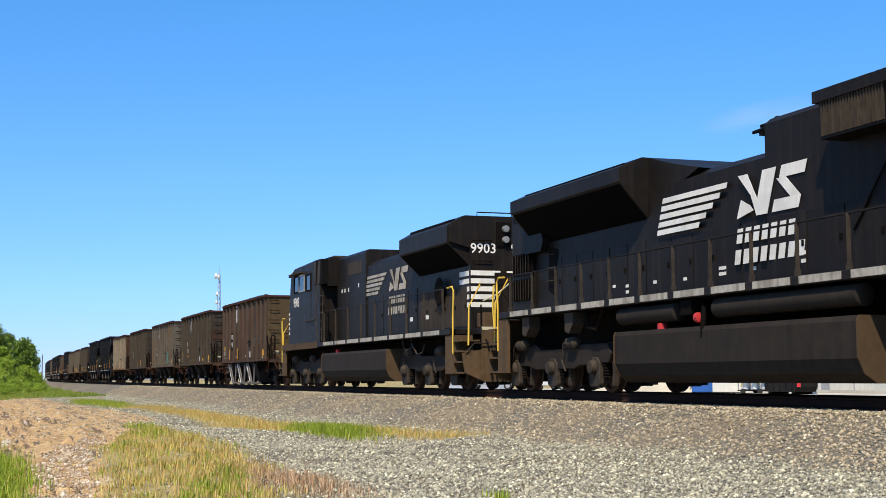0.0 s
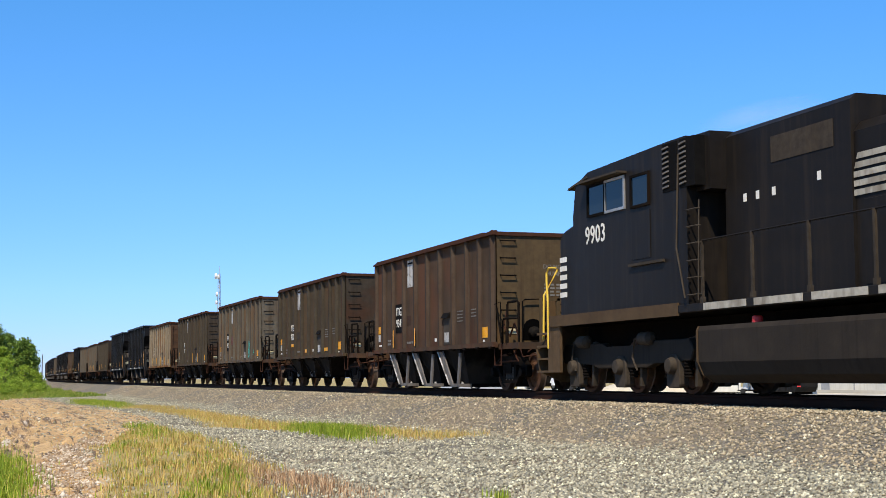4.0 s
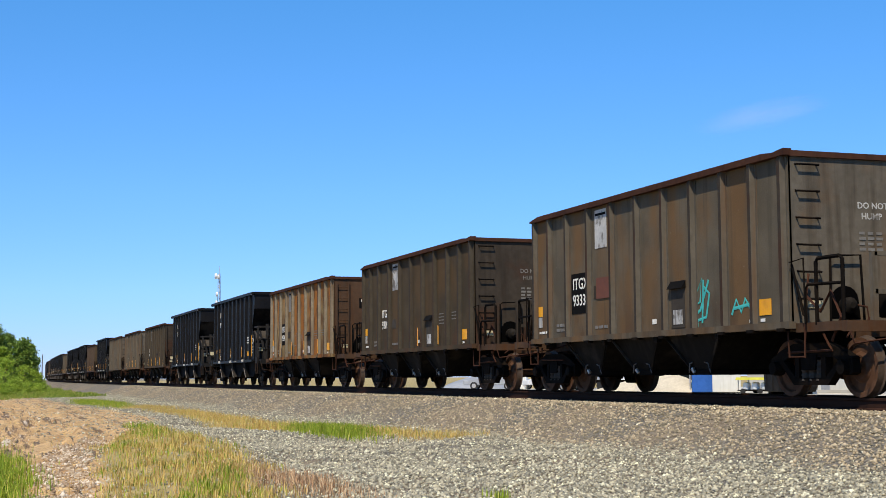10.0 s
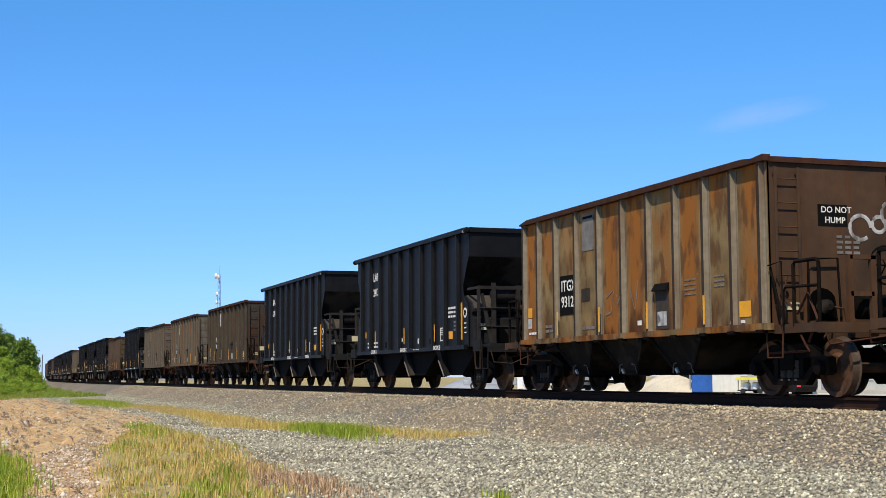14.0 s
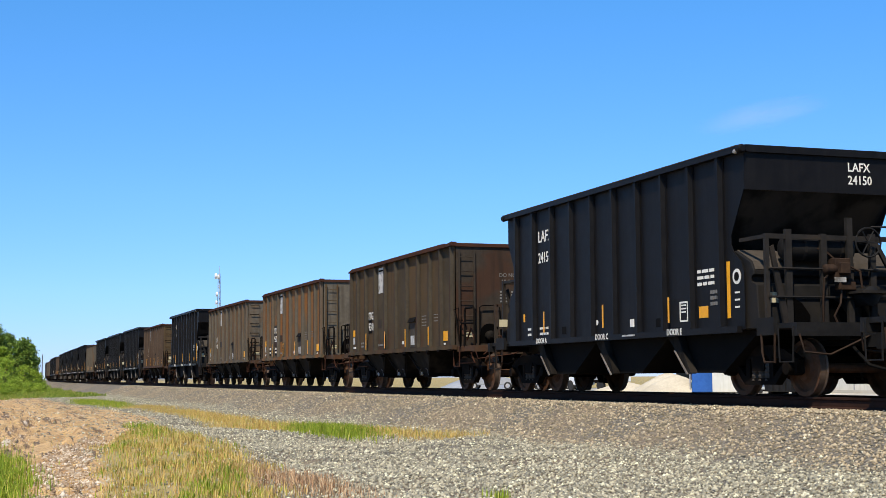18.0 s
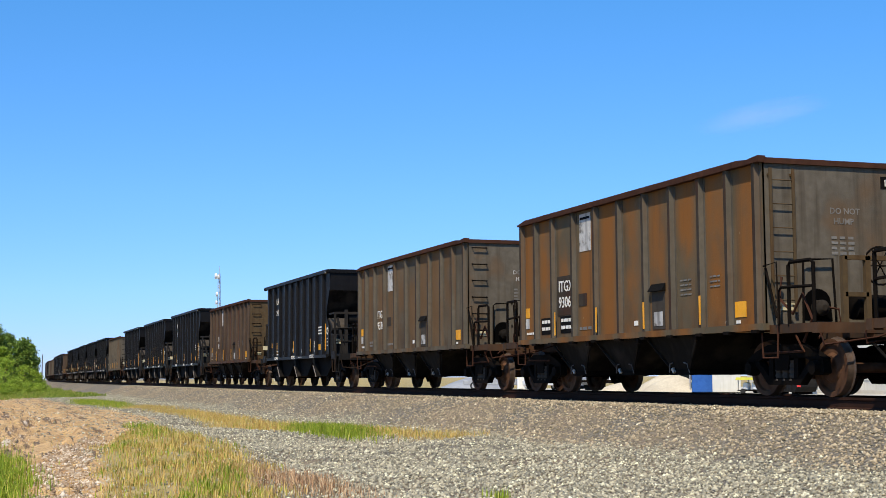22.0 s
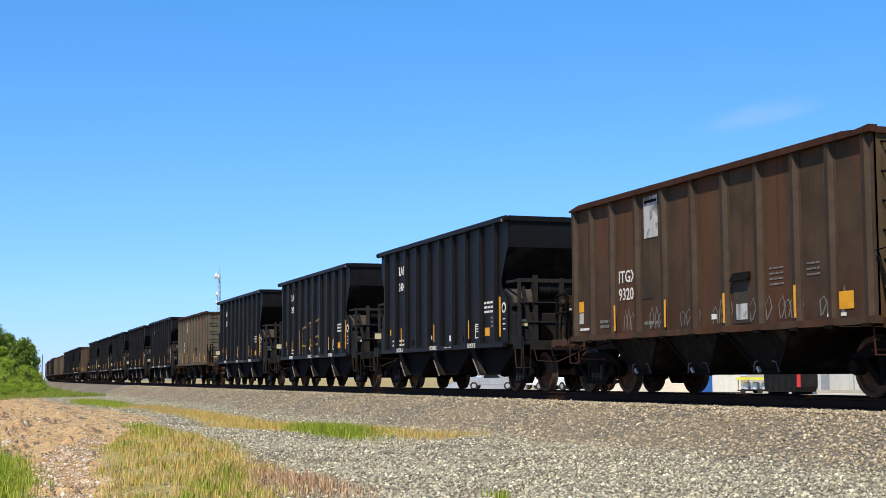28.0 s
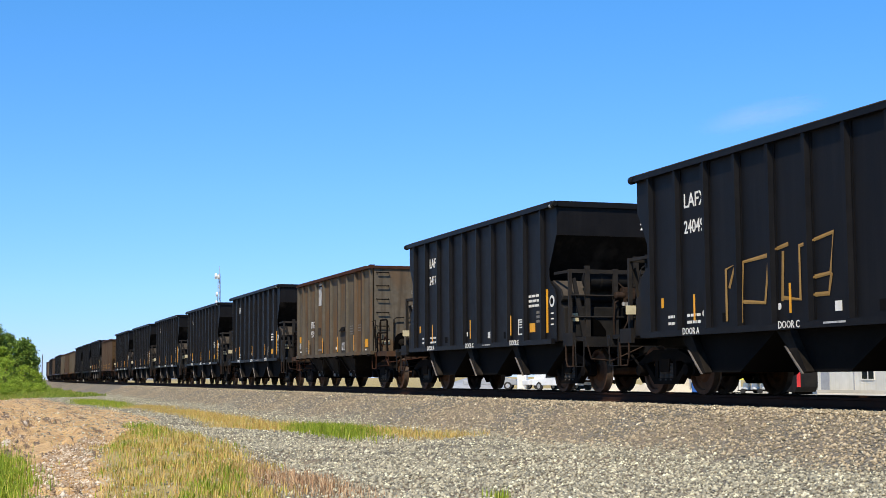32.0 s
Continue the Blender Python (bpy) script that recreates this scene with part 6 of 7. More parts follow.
# ================= stones, grass and trees =================
def island_material(name, colours, rough=0.9):
    """Each loose piece takes one of the colours."""
    m = bpy.data.materials.new(name)
    m.use_nodes = True
    n, l = m.node_tree.nodes, m.node_tree.links.new
    geo = n.new("ShaderNodeNewGeometry")
    r = n.new("ShaderNodeValToRGB")
    r.color_ramp.interpolation = "LINEAR"
    while len(r.color_ramp.elements) < len(colours):
        r.color_ramp.elements.new(0.5)
    for i, (p, c) in enumerate(colours):
        r.color_ramp.elements[i].position = p
        r.color_ramp.elements[i].color = (*c, 1)
    l(geo.outputs["Random Per Island"], r.inputs[0])
    l(r.outputs[0], n["Principled BSDF"].inputs["Base Color"])
    n["Principled BSDF"].inputs["Roughness"].default_value = rough
    n["Principled BSDF"].inputs["Specular IOR Level"].default_value = 0.25
    return m


def raw_mesh(name, verts, tris, material):
    me = bpy.data.meshes.new(name)
    me.vertices.add(len(verts)); me.vertices.foreach_set("co", verts.astype(np.float32).ravel())
    me.loops.add(tris.size); me.loops.foreach_set("vertex_index", tris.astype(np.int32).ravel())
    me.polygons.add(len(tris)); me.polygons.foreach_set("loop_start", np.arange(0, tris.size, tris.shape[1], dtype=np.int32))
    me.update(calc_edges=True)
    me.materials.append(material)
    return me


OCT_V = np.array([(1, 0, 0), (0, 1, 0), (-1, 0, 0), (0, -1, 0), (0, 0, 1), (0, 0, -1)], float)
OCT_F = np.array([(0, 1, 4), (1, 2, 4), (2, 3, 4), (3, 0, 4), (1, 0, 5), (2, 1, 5), (3, 2, 5), (0, 3, 5)])


def scatter_stones(name, places, sizes, material, rng, label):
    n = len(places)
    v = OCT_V[None] * rng.uniform(0.6, 1.25, (n, 6, 1)) + rng.uniform(-0.28, 0.28, (n, 6, 3))
    v[:, :, 2] *= 0.75
    a = rng.uniform(0, math.tau, n)
    c, s = np.cos(a)[:, None], np.sin(a)[:, None]
    x, y = v[:, :, 0] * c - v[:, :, 1] * s, v[:, :, 0] * s + v[:, :, 1] * c
    t = rng.uniform(-0.7, 0.7, n)[:, None]
    z = v[:, :, 2] * np.cos(t) + x * np.sin(t)
    v = np.stack([x * np.cos(t) - v[:, :, 2] * np.sin(t), y, z], -1) * sizes[:, None, None] + places[:, None, :]
    f = (OCT_F[None] + 6 * np.arange(n)[:, None, None]).reshape(-1, 3)
    return tagged(new(name, raw_mesh(name, v.reshape(-1, 3), f, material)), label, "gravel", kind="stuff")


rng = np.random.default_rng(5)
BALLAST = island_material("ballast_stones", [(0.0, (0.190, 0.160, 0.105)), (0.25, (0.305, 0.255, 0.168)), (0.5, (0.405, 0.322, 0.205)), (0.75, (0.475, 0.380, 0.245)), (0.95, (0.570, 0.460, 0.300)), (1.0, (0.820, 0.740, 0.530))])
GREYSTONE = island_material("grey_crushed_stones", [(0.0, (0.185, 0.170, 0.128)), (0.3, (0.285, 0.264, 0.190)), (0.6, (0.397, 0.358, 0.251)), (0.88, (0.530, 0.472, 0.328)), (1.0, (0.850, 0.813, 0.564))])


def stone_places(n, x_near, x_far, y0, y1, keep):
    xs = -np.exp(rng.uniform(math.log(x_near), math.log(x_far), n))
    ys = rng.uniform(y0, y1, n)
    out = []
    for x, y in zip(xs, ys):
        if rng.random() < keep(x, y):
            out.append((x, y, ground_z(x, y) + 0.008))
    return np.array(out)


def greyness(x, y):
    """1 on the grey bench, 0 on the browner ballast of the shoulder."""
    d = track_y(x) - y
    return smooth01((d - 3.0 + 1.2 * noise.noise(Vector((x * 0.15, y * 0.4, 9)))) / 1.2)


def keep_gravel(x, y):
    e, t = cover(x, y)
    return (1 - 0.88 * min(1, e)) * (1 - 0.93 * min(1, t * 1.2))


pl = stone_places(150000, 7.0, 110.0, 1.8, 12.75, keep_gravel)
side = np.array([rng.random() < greyness(p[0], p[1]) for p in pl])
size = rng.gamma(6.0, 0.0030, len(pl)) + 0.007
scatter_stones("ballast_stones", pl[~side], size[~side], BALLAST, rng, "loose tan and grey railway ballast stones")
scatter_stones("crushed_stones", pl[side], size[side], GREYSTONE, rng, "loose blue-grey crushed stones on a bench")
pl = stone_places(8000, 12.0, 75.0, 0.0, 5.5, lambda x, y: max(0.06, min(1.0, 0.15 + 1.6 * noise.noise(Vector((x * 0.25, y * 0.9, 31))))) * cover(x, y)[0] * (1 - cover(x, y)[1]))
scatter_stones("rubble", pl, rng.gamma(2.2, 0.0085, len(pl)) + 0.007, island_material("pale_rubble", [(0.0, (0.20, 0.135, 0.080)), (0.45, (0.42, 0.30, 0.18)), (0.85, (0.60, 0.46, 0.30)), (1.0, (0.80, 0.70, 0.56))]), rng, "pale stones and clods on a bare earth bank")
def keep_spill(x, y):
    d = y - mound_low(x)
    band = smooth01((d + 1.0 + 0.3 * noise.noise(Vector((x * 0.7, y, 5)))) / 0.35) * smooth01((0.15 - d) / 0.3)
    return band * (0.35 + 0.65 * max(0.0, min(1.0, 0.6 + 2.0 * noise.noise(Vector((x * 0.5, y * 1.1, 5))))))


pl = stone_places(26000, 13.0, 32.0, 0.4, 3.2, keep_spill)
scatter_stones("rubble", pl, rng.gamma(3.0, 0.0058, len(pl)) + 0.007, island_material("bleached_rubble", [(0.0, (0.26, 0.175, 0.10)), (0.5, (0.44, 0.32, 0.20)), (0.85, (0.60, 0.48, 0.34)), (1.0, (0.80, 0.70, 0.56))]), rng, "bleached broken stone spilling down the bank")
far_side = np.stack([-np.exp(rng.uniform(math.log(8), math.log(90), 14000)), rng.uniform(12.9, 16.5, 14000), np.zeros(14000)], -1)
far_side[:, 2] = [ground_z(x, y) + 0.008 for x, y, _ in far_side]
scatter_stones("bed_stones", far_side, rng.gamma(6.0, 0.0042, 14000) + 0.008, BALLAST, rng, "loose ballast stones between and beyond the rails")

# timber ties under the rails
TIE_MESH = mesh_of("tie", box(B(), -0.115, 0.115, -1.30, 1.30, -0.36, -0.185), TIE, 0.012)
for k in range(150):
    x = 2.0 - 0.52 * k
    tie = new("tie", TIE_MESH)
    tie.matrix_basis = on_track(x)
    tagged(tie, "dark creosoted timber railway tie", "railway tie", "ties under the rails")


def blades(name, spots, heights, widths, material, label, lean=0.35):
    """Grass: each blade a bent, tapering strip of two pieces."""
    n = len(spots)
    a, ln = rng.uniform(0, math.tau, n), rng.uniform(0.1, 1.0, n) * lean
    side = np.stack([-np.sin(a), np.cos(a), np.zeros(n)], -1) * widths[:, None] * 0.5
    out = np.stack([np.cos(a), np.sin(a), np.zeros(n)], -1)
    up = np.array([0, 0, 1.0])
    mid = spots + out * (ln * heights * 0.35)[:, None] + up * (heights * 0.55)[:, None]
    tip = spots + out * (ln * heights * 1.1)[:, None] + up * (heights * rng.uniform(0.8, 1.0, n))[:, None]
    v = np.stack([spots - side, spots + side, mid + side * 0.7, mid - side * 0.7, tip], 1)
    f = np.array([(0, 1, 2), (0, 2, 3), (3, 2, 4)])[None] + 5 * np.arange(n)[:, None, None]
    return tagged(new(name, raw_mesh(name, v.reshape(-1, 3), f.reshape(-1, 3), material)), label, "grass", kind="stuff")


GREENGRASS = island_material("green_grass", [(0.0, (0.120, 0.176, 0.011)), (0.5, (0.215, 0.300, 0.018)), (0.85, (0.320, 0.392, 0.033)), (1.0, (0.570, 0.470, 0.110))], 0.7)
DRYGRASS = island_material("dry_grass", [(0.0, (0.345, 0.202, 0.060)), (0.35, (0.552, 0.370, 0.110)), (0.7, (0.667, 0.482, 0.150)), (0.86, (0.299, 0.302, 0.040)), (1.0, (0.759, 0.582, 0.250))], 0.8)
DEADWEED = island_material("dead_weeds", [(0.0, (0.30, 0.155, 0.075)), (0.5, (0.48, 0.29, 0.15)), (1.0, (0.64, 0.46, 0.27))], 0.85)
MEADOW = island_material("meadow_grass", [(0.0, (0.09, 0.15, 0.014)), (0.5, (0.16, 0.24, 0.02)), (0.8, (0.26, 0.31, 0.04)), (1.0, (0.46, 0.40, 0.14))], 0.75)
LUSH = [(-31.0, 7.85, 2.6, 0.60), (-73.0, 6.5, 9.0, 0.95), (-34.5, 4.15, 2.6, 0.40), (-29.5, 3.6, 1.6, 0.40), (-17.8, 3.2, 0.8, 0.20), (-16.3, 2.7, 0.8, 0.20), (-24.0, 0.45, 6.5, 0.55), (-25.5, 2.75, 1.4, 0.28), (-15.2, 2.3, 0.6, 0.15)]


def lush(x, y):
    return max(math.exp(-((x - cx) / rx) ** 2 - ((y - cy) / ry) ** 2) for cx, cy, rx, ry in LUSH)


green, dry = [], []
for x, y in zip(-np.exp(rng.uniform(math.log(9), math.log(105), 150000)), rng.uniform(-0.6, 9.4, 150000)):
    bare, t = cover(x, y)
    k = lush(x, y)
    patchy = 0.5 + 0.9 * noise.noise(Vector((x * 1.3, y * 1.3, 2)))
    if k > 0.25 and rng.random() < k * 0.9:
        green.append((x, y, ground_z(x, y), k))
    elif rng.random() < t * max(0.0, patchy) * 0.75:
        (green if rng.random() < (0.20 if mound_low(x) < y < mound_high(x) else 0.12) else dry).append((x, y, ground_z(x, y), 0.3))
    elif rng.random() < 0.02 * bare:
        dry.append((x, y, ground_z(x, y), 0.2))
for x, y in zip(rng.uniform(-39, -12.5, 80000), rng.uniform(0.9, 5.0, 80000)):
    t = cover(x, y)[1]
    tuft = 0.35 + 1.1 * noise.noise(Vector((x * 1.1, y * 1.6, 17)))
    if rng.random() < t * max(0.05, tuft):
        fresh = 0.10 + 0.55 * max(0.0, noise.noise(Vector((x * 0.4, y * 0.9, 19))))
        (green if rng.random() < fresh else dry).append((x, y, ground_z(x, y), 0.25))
for cx, cy, rx, ry in LUSH[:2] + LUSH[6:7]:
    for x, y in zip(rng.normal(cx, rx * 0.55, 6000), rng.normal(cy, ry * 0.50, 6000)):
        green.append((x, y, ground_z(x, y), 0.8))
for x in rng.uniform(-62, -25, 14000):
    y = strip_axis(x) + rng.normal(0, 0.38)
    dry.append((x, y, ground_z(x, y), 0.3))
green, dry = np.array(green), np.array(dry)
blades("green_grass", green[:, :3], rng.uniform(0.06, 0.16, len(green)) * (0.7 + 0.9 * green[:, 3]), rng.uniform(0.008, 0.016, len(green)), GREENGRASS, "lush green grass tufts beside the ballast")
blades("dry_grass", dry[:, :3], rng.uniform(0.05, 0.17, len(dry)), rng.uniform(0.006, 0.012, len(dry)), DRYGRASS, "dry straw-coloured grass on an earth mound", 0.6)
weeds = np.stack([rng.normal(-16.6, 1.7, 2600), rng.normal(3.75, 0.22, 2600), np.zeros(2600)], -1)
weeds[:, 2] = [ground_z(x, y) for x, y, _ in weeds]
blades("dead_weeds", weeds, rng.uniform(0.05, 0.17, 2600), rng.uniform(0.005, 0.010, 2600), DEADWEED, "reddish brown dead weeds at the gravel's edge", 0.7)
sprig = np.stack([rng.normal(-13.9, 0.08, 60), rng.normal(5.35, 0.08, 60), np.zeros(60)], -1)
sprig[:, 2] = [ground_z(x, y) for x, y, _ in sprig]
blades("weed_tuft", sprig, rng.uniform(0.08, 0.15, 60), rng.uniform(0.008, 0.014, 60), GREENGRASS, "small green weed tuft in the gravel")
mead = np.stack([rng.uniform(-190, -98, 42000), rng.uniform(-4, 9.3, 42000), np.zeros(42000)], -1)
mead[:, 2] = [ground_z(x, y) for x, y, _ in mead]
blades("meadow_grass", mead, rng.uniform(0.08, 0.30, 42000) * np.array([0.6 + 1.6 * max(0.0, noise.noise(Vector((x * 0.12, y * 0.6, 1)))) for x, y, _ in mead]), rng.uniform(0.03, 0.07, 42000), MEADOW, "tall green grass below the trees", 0.5)

BARK = mat("tree_bark", (0.09, 0.065, 0.045), (0.15, 0.11, 0.08), 0.95, scale=12, bump=0.8)
LEAF = island_material("dark_leaves", [(0.0, (0.055, 0.100, 0.012)), (0.5, (0.112, 0.190, 0.020)), (1.0, (0.223, 0.306, 0.043))], 0.6)
LEAFLIGHT = island_material("light_leaves", [(0.0, (0.117, 0.193, 0.013)), (0.5, (0.217, 0.322, 0.023)), (1.0, (0.367, 0.467, 0.051))], 0.6)


def tree(x, y, h, r, leaf, count, label, name="tree", low=0.10, category="tree"):
    z0 = ground_z(x, y) - 0.05
    t = thing(name, label, category)
    t.matrix_basis = pose(x, y, z0, 0, 0, rng.uniform(0, 360))
    trunk = B()
    bend = rng.uniform(-0.3, 0.3, 2)
    tr = 0.035 * h
    pts = [(0, 0, 0), (bend[0] * 0.3, bend[1] * 0.3, h * 0.25), (bend[0], bend[1], h * 0.55), (bend[0] * 1.3, bend[1] * 1.3, h * 0.85)]
    for (a, ra), (b2, rb) in zip(zip(pts, (tr, tr * 0.75, tr * 0.5)), zip(pts[1:], (tr * 0.75, tr * 0.5, tr * 0.15))):
        a, b2 = Vector(a), Vector(b2)
        ring = [[trunk.verts.new(c + Vector((math.cos(k * math.tau / 8) * rr, math.sin(k * math.tau / 8) * rr, 0))) for k in range(8)] for c, rr in ((a, ra), (b2, rb))]
        for k in range(8):
            trunk.faces.new((ring[0][k], ring[0][(k + 1) % 8], ring[1][(k + 1) % 8], ring[1][k]))
    part("trunk", trunk, BARK, t)
    centres = []
    limbs = B()
    for k in range(44):
        a, e = rng.uniform(0, math.tau), rng.uniform(0, 1)
        rad = r * rng.uniform(0.05, 0.92) * math.sqrt(max(0.12, 1.0 - (1.75 * (e - 0.42)) ** 2))
        c = Vector((math.cos(a) * rad, math.sin(a) * rad, h * (low + (0.93 - low) * e)))
        centres.append((c, r * rng.uniform(0.20, 0.34)))
        rod(limbs, [(bend[0] * 0.6, bend[1] * 0.6, max(h * 0.15, c.z - h * 0.2)), tuple(c * 0.6 + Vector((0, 0, c.z * 0.38))), tuple(c)], 0.0045 * h, 4)
    part("branchwork", limbs, BARK, t)
    which = rng.integers(0, len(centres), count)
    cs = np.array([centres[i][0] for i in which]); rs = np.array([centres[i][1] for i in which])
    d = rng.normal(size=(count, 3)); d /= np.linalg.norm(d, axis=1)[:, None]
    p = cs + d * (rs * rng.uniform(0.45, 1.0, count) ** 0.6 * (1 + 0.30 * np.abs(rng.normal(size=count))))[:, None] * np.array([1, 1, 0.8])
    s = rng.uniform(0.07, 0.17, count) * (h / 6.0) ** 0.5
    u = rng.normal(size=(count, 3)); u /= np.linalg.norm(u, axis=1)[:, None]
    w = np.cross(u, rng.normal(size=(count, 3))); w /= np.linalg.norm(w, axis=1)[:, None]
    v = np.stack([p - u * s[:, None], p + w * (s * 0.55)[:, None], p + u * s[:, None], p - w * (s * 0.55)[:, None]], 1)
    f = np.arange(4 * count).reshape(-1, 4)
    crown = new("crown", raw_mesh("crown", v.reshape(-1, 3), f, leaf))
    crown.parent = t
    return t


for x, y, h, r, leaf, n, lab in ((-205.0, 3.4, 9.6, 2.9, LEAF, 5200, "tall dark green leafy tree at the field's edge"), (-188.0, 7.2, 6.6, 2.1, LEAF, 4600, "dark green leafy tree beside the line"),
                                 (-196.0, 8.0, 6.3, 1.7, LEAF, 3800, "dark green leafy tree beside the line"), (-184.0, 4.2, 5.6, 1.8, LEAFLIGHT, 4000, "bright green young tree beside the line"),
                                 (-176.0, 2.2, 5.0, 2.2, LEAFLIGHT, 4000, "bright green young tree beside the line"), (-214.0, 6.0, 8.0, 2.3, LEAF, 3800, "dark green leafy tree at the field's edge"),
                                 (-222.0, -1.0, 9.0, 3.2, LEAF, 3600, "dark green leafy tree at the field's edge")):
    tree(x, y, h, r, leaf, 3 * n, lab)
for x, y, h, r in ((-118.0, 3.2, 0.9, 0.9), (-124.0, 5.4, 1.0, 1.0), (-130.0, 1.6, 1.3, 1.1), (-134.0, 6.8, 1.0, 0.9), (-112.0, 1.4, 0.8, 0.8), (-160.0, 4.6, 3.4, 1.7), (-158.0, 2.4, 3.0, 1.7), (-170.0, 6.8, 3.0, 1.4), (-150.0, 3.8, 2.0, 1.4), (-152.0, 1.6, 2.2, 1.5), (-178.0, 8.3, 2.4, 1.1), (-140.0, 2.6, 1.5, 1.2), (-143.0, 5.0, 1.3, 1.2), (-186.0, 9.2, 1.8, 0.9)):
    tree(x, y, h, r, LEAFLIGHT, 2600, "bright green bush in tall grass", "bush", 0.1, "bush")

# ================= beyond the line =================
WALL = mat("white_metal_siding", (0.66, 0.64, 0.56), (0.74, 0.72, 0.64), 0.6, scale=2, bump=0.1, streak=(0.5, 0.47, 0.36), amount=0.4)
ROOFM = mat("grey_metal_roof", (0.30, 0.31, 0.32), (0.38, 0.39, 0.40), 0.5, scale=3)
BLUE = mat("blue_plastic", (0.02, 0.09, 0.32), (0.03, 0.12, 0.40), 0.5, scale=4, bump=0.03)
SAND = mat("pale_sand", (0.55, 0.47, 0.33), (0.66, 0.58, 0.43), 0.95, scale=6, bump=0.5)
CARWHITE = mat("white_car_paint", (0.72, 0.72, 0.70), (0.78, 0.78, 0.76), 0.3, scale=6, bump=0.0)
TYRE = mat("rubber", (0.02, 0.02, 0.02), (0.035, 0.033, 0.03), 0.85, scale=9)
CONCRETE = mat("pale_concrete", (0.50, 0.46, 0.38), (0.60, 0.56, 0.47), 0.9, scale=1.5, bump=0.2)
YELLOWGREEN = mat("yellow_canopy", (0.55, 0.50, 0.05), (0.65, 0.60, 0.08), 0.6, scale=8)


def far_z(x, y):
    return ground_z(x, y)


def warehouse():
    t = thing("warehouse", "long low white metal-sided warehouse with grey roof", "warehouse")
    z = far_z(-60, 62)
    t.matrix_basis = pose(-84.6, 56.5, z)
    L, D, H = 46.0, 18.0, 4.4
    w = part("wall", box(B(), 0, L, 0, 0.2, 0, H), WALL, t)
    part("wall", box(B(), 0, 0.2, 0.2, D, 0, H), WALL, t)
    part("wall", box(B(), L - 0.2, L, 0.2, D, 0, H), WALL, t)
    part("wall", box(B(), 0.2, L - 0.2, D - 0.2, D, 0, H), WALL, t)
    part("roof", prism(B(), [(-0.4, H), (D / 2, H + 1.6), (D + 0.4, H), (D + 0.4, H + 0.12), (D / 2, H + 1.75), (-0.4, H + 0.12)], "x", -0.3, L + 0.3), ROOFM, t)
    seam = mesh_of("siding_seam", box(B(), -0.04, 0.04, -0.05, 0, 0, H), ROOFM)
    for k in range(9):
        hang("siding_seam", seam, t, (5.2 * k + 4.3, 0, 0))
    for x in (5.2, 12.4, 22.8):
        wd = part("window", box(B(), x, x + 1.3, -0.03, 0.0, 1.0, 2.2), GLASS, t)
        bm = B()
        for a in ((x - 0.06, x + 1.36, 0.94, 1.0), (x - 0.06, x + 1.36, 2.2, 2.26), (x - 0.06, x, 1.0, 2.2), (x + 1.3, x + 1.36, 1.0, 2.2), (x + 0.62, x + 0.68, 1.0, 2.2)):
            box(bm, a[0], a[1], -0.06, 0.0, a[2], a[3])
        part("window_frame", bm, WALL, wd)
    part("door", box(B(), 0.5, 1.5, -0.05, 0.0, 0.0, 2.1), ROOFM, t)
    part("base_kerb", box(B(), 0, L, -0.12, 0, 0, 0.25), CONCRETE, t)


def pickup(x, y, turn, body=CARWHITE, label="white parked pickup truck"):
    t = thing("pickup_truck", label, "pickup truck", "vehicles parked beyond the line")
    t.matrix_basis = pose(x, y, far_z(x, y), 0, 0, turn)
    out = [(-2.7, 0.45), (-2.75, 0.95), (-0.9, 1.0), (-0.75, 1.75), (0.6, 1.8), (1.25, 1.15), (2.55, 1.02), (2.7, 0.75), (2.65, 0.45)]
    part("body", prism(B(), out, "y", -0.92, 0.92), body, t, bevel=0.05)
    part("side_glass", prism(B(), [(-0.65, 1.15), (-0.58, 1.66), (0.5, 1.70), (1.0, 1.18)], "y", -0.945, 0.945), GLASS, t)
    part("bumper", box(B(), 2.62, 2.78, -0.85, 0.85, 0.42, 0.62), GALV, t)
    for sx in (-1.65, 1.75):
        for sy in (-1, 1):
            wl = part("tyre", turned(B(), [(-0.12, 0.30), (-0.12, 0.38), (0.12, 0.38), (0.12, 0.30)], (sx, sy * 0.86, 0.38), "y", 18), TYRE, t)
            part("rim", turned(B(), [(-0.13, 0.10), (-0.12, 0.22), (0.12, 0.22), (0.13, 0.10)], (sx, sy * 0.86, 0.38), "y", 12), GALV, wl)


warehouse()
pickup(-118.6, 51.6, 15)
pickup(-104.5, 57.5, 10, SOOT, "dark parked pickup truck")
pickup(-128.0, 54.5, 100, CARWHITE, "white parked truck seen from behind")
pickup(-131.5, 50.0, 60, ROOFM, "grey parked pickup truck")

toilet = thing("portable_toilet", "blue plastic portable toilet cabin", "portable toilet")
toilet.matrix_basis = pose(-91.6, 51.4, far_z(-92, 51), 0, 0, 62)
part("cabin", box(B(), -0.8, 0.8, -0.75, 0.75, 0.05, 2.3), BLUE, toilet, bevel=0.04)
part("roof", prism(B(), [(-0.8, 2.3), (0.8, 2.3), (0.6, 2.5), (-0.6, 2.5)], "y", -0.8, 0.8), CARWHITE, toilet)
part("door", box(B(), -0.4, 0.4, -0.78, -0.75, 0.1, 2.0), BLUE, toilet)
part("skid", box(B(), -0.8, 0.8, -0.8, 0.8, 0.0, 0.05), UNDER, toilet)
shed = thing("storage_box", "pale grey metal storage box", "storage box")
shed.matrix_basis = pose(-89.6, 52.2, far_z(-89, 52), 0, 0, 60)
part("body", box(B(), -1.0, 1.0, -0.8, 0.8, 0.08, 2.2), WALL, shed, bevel=0.03)
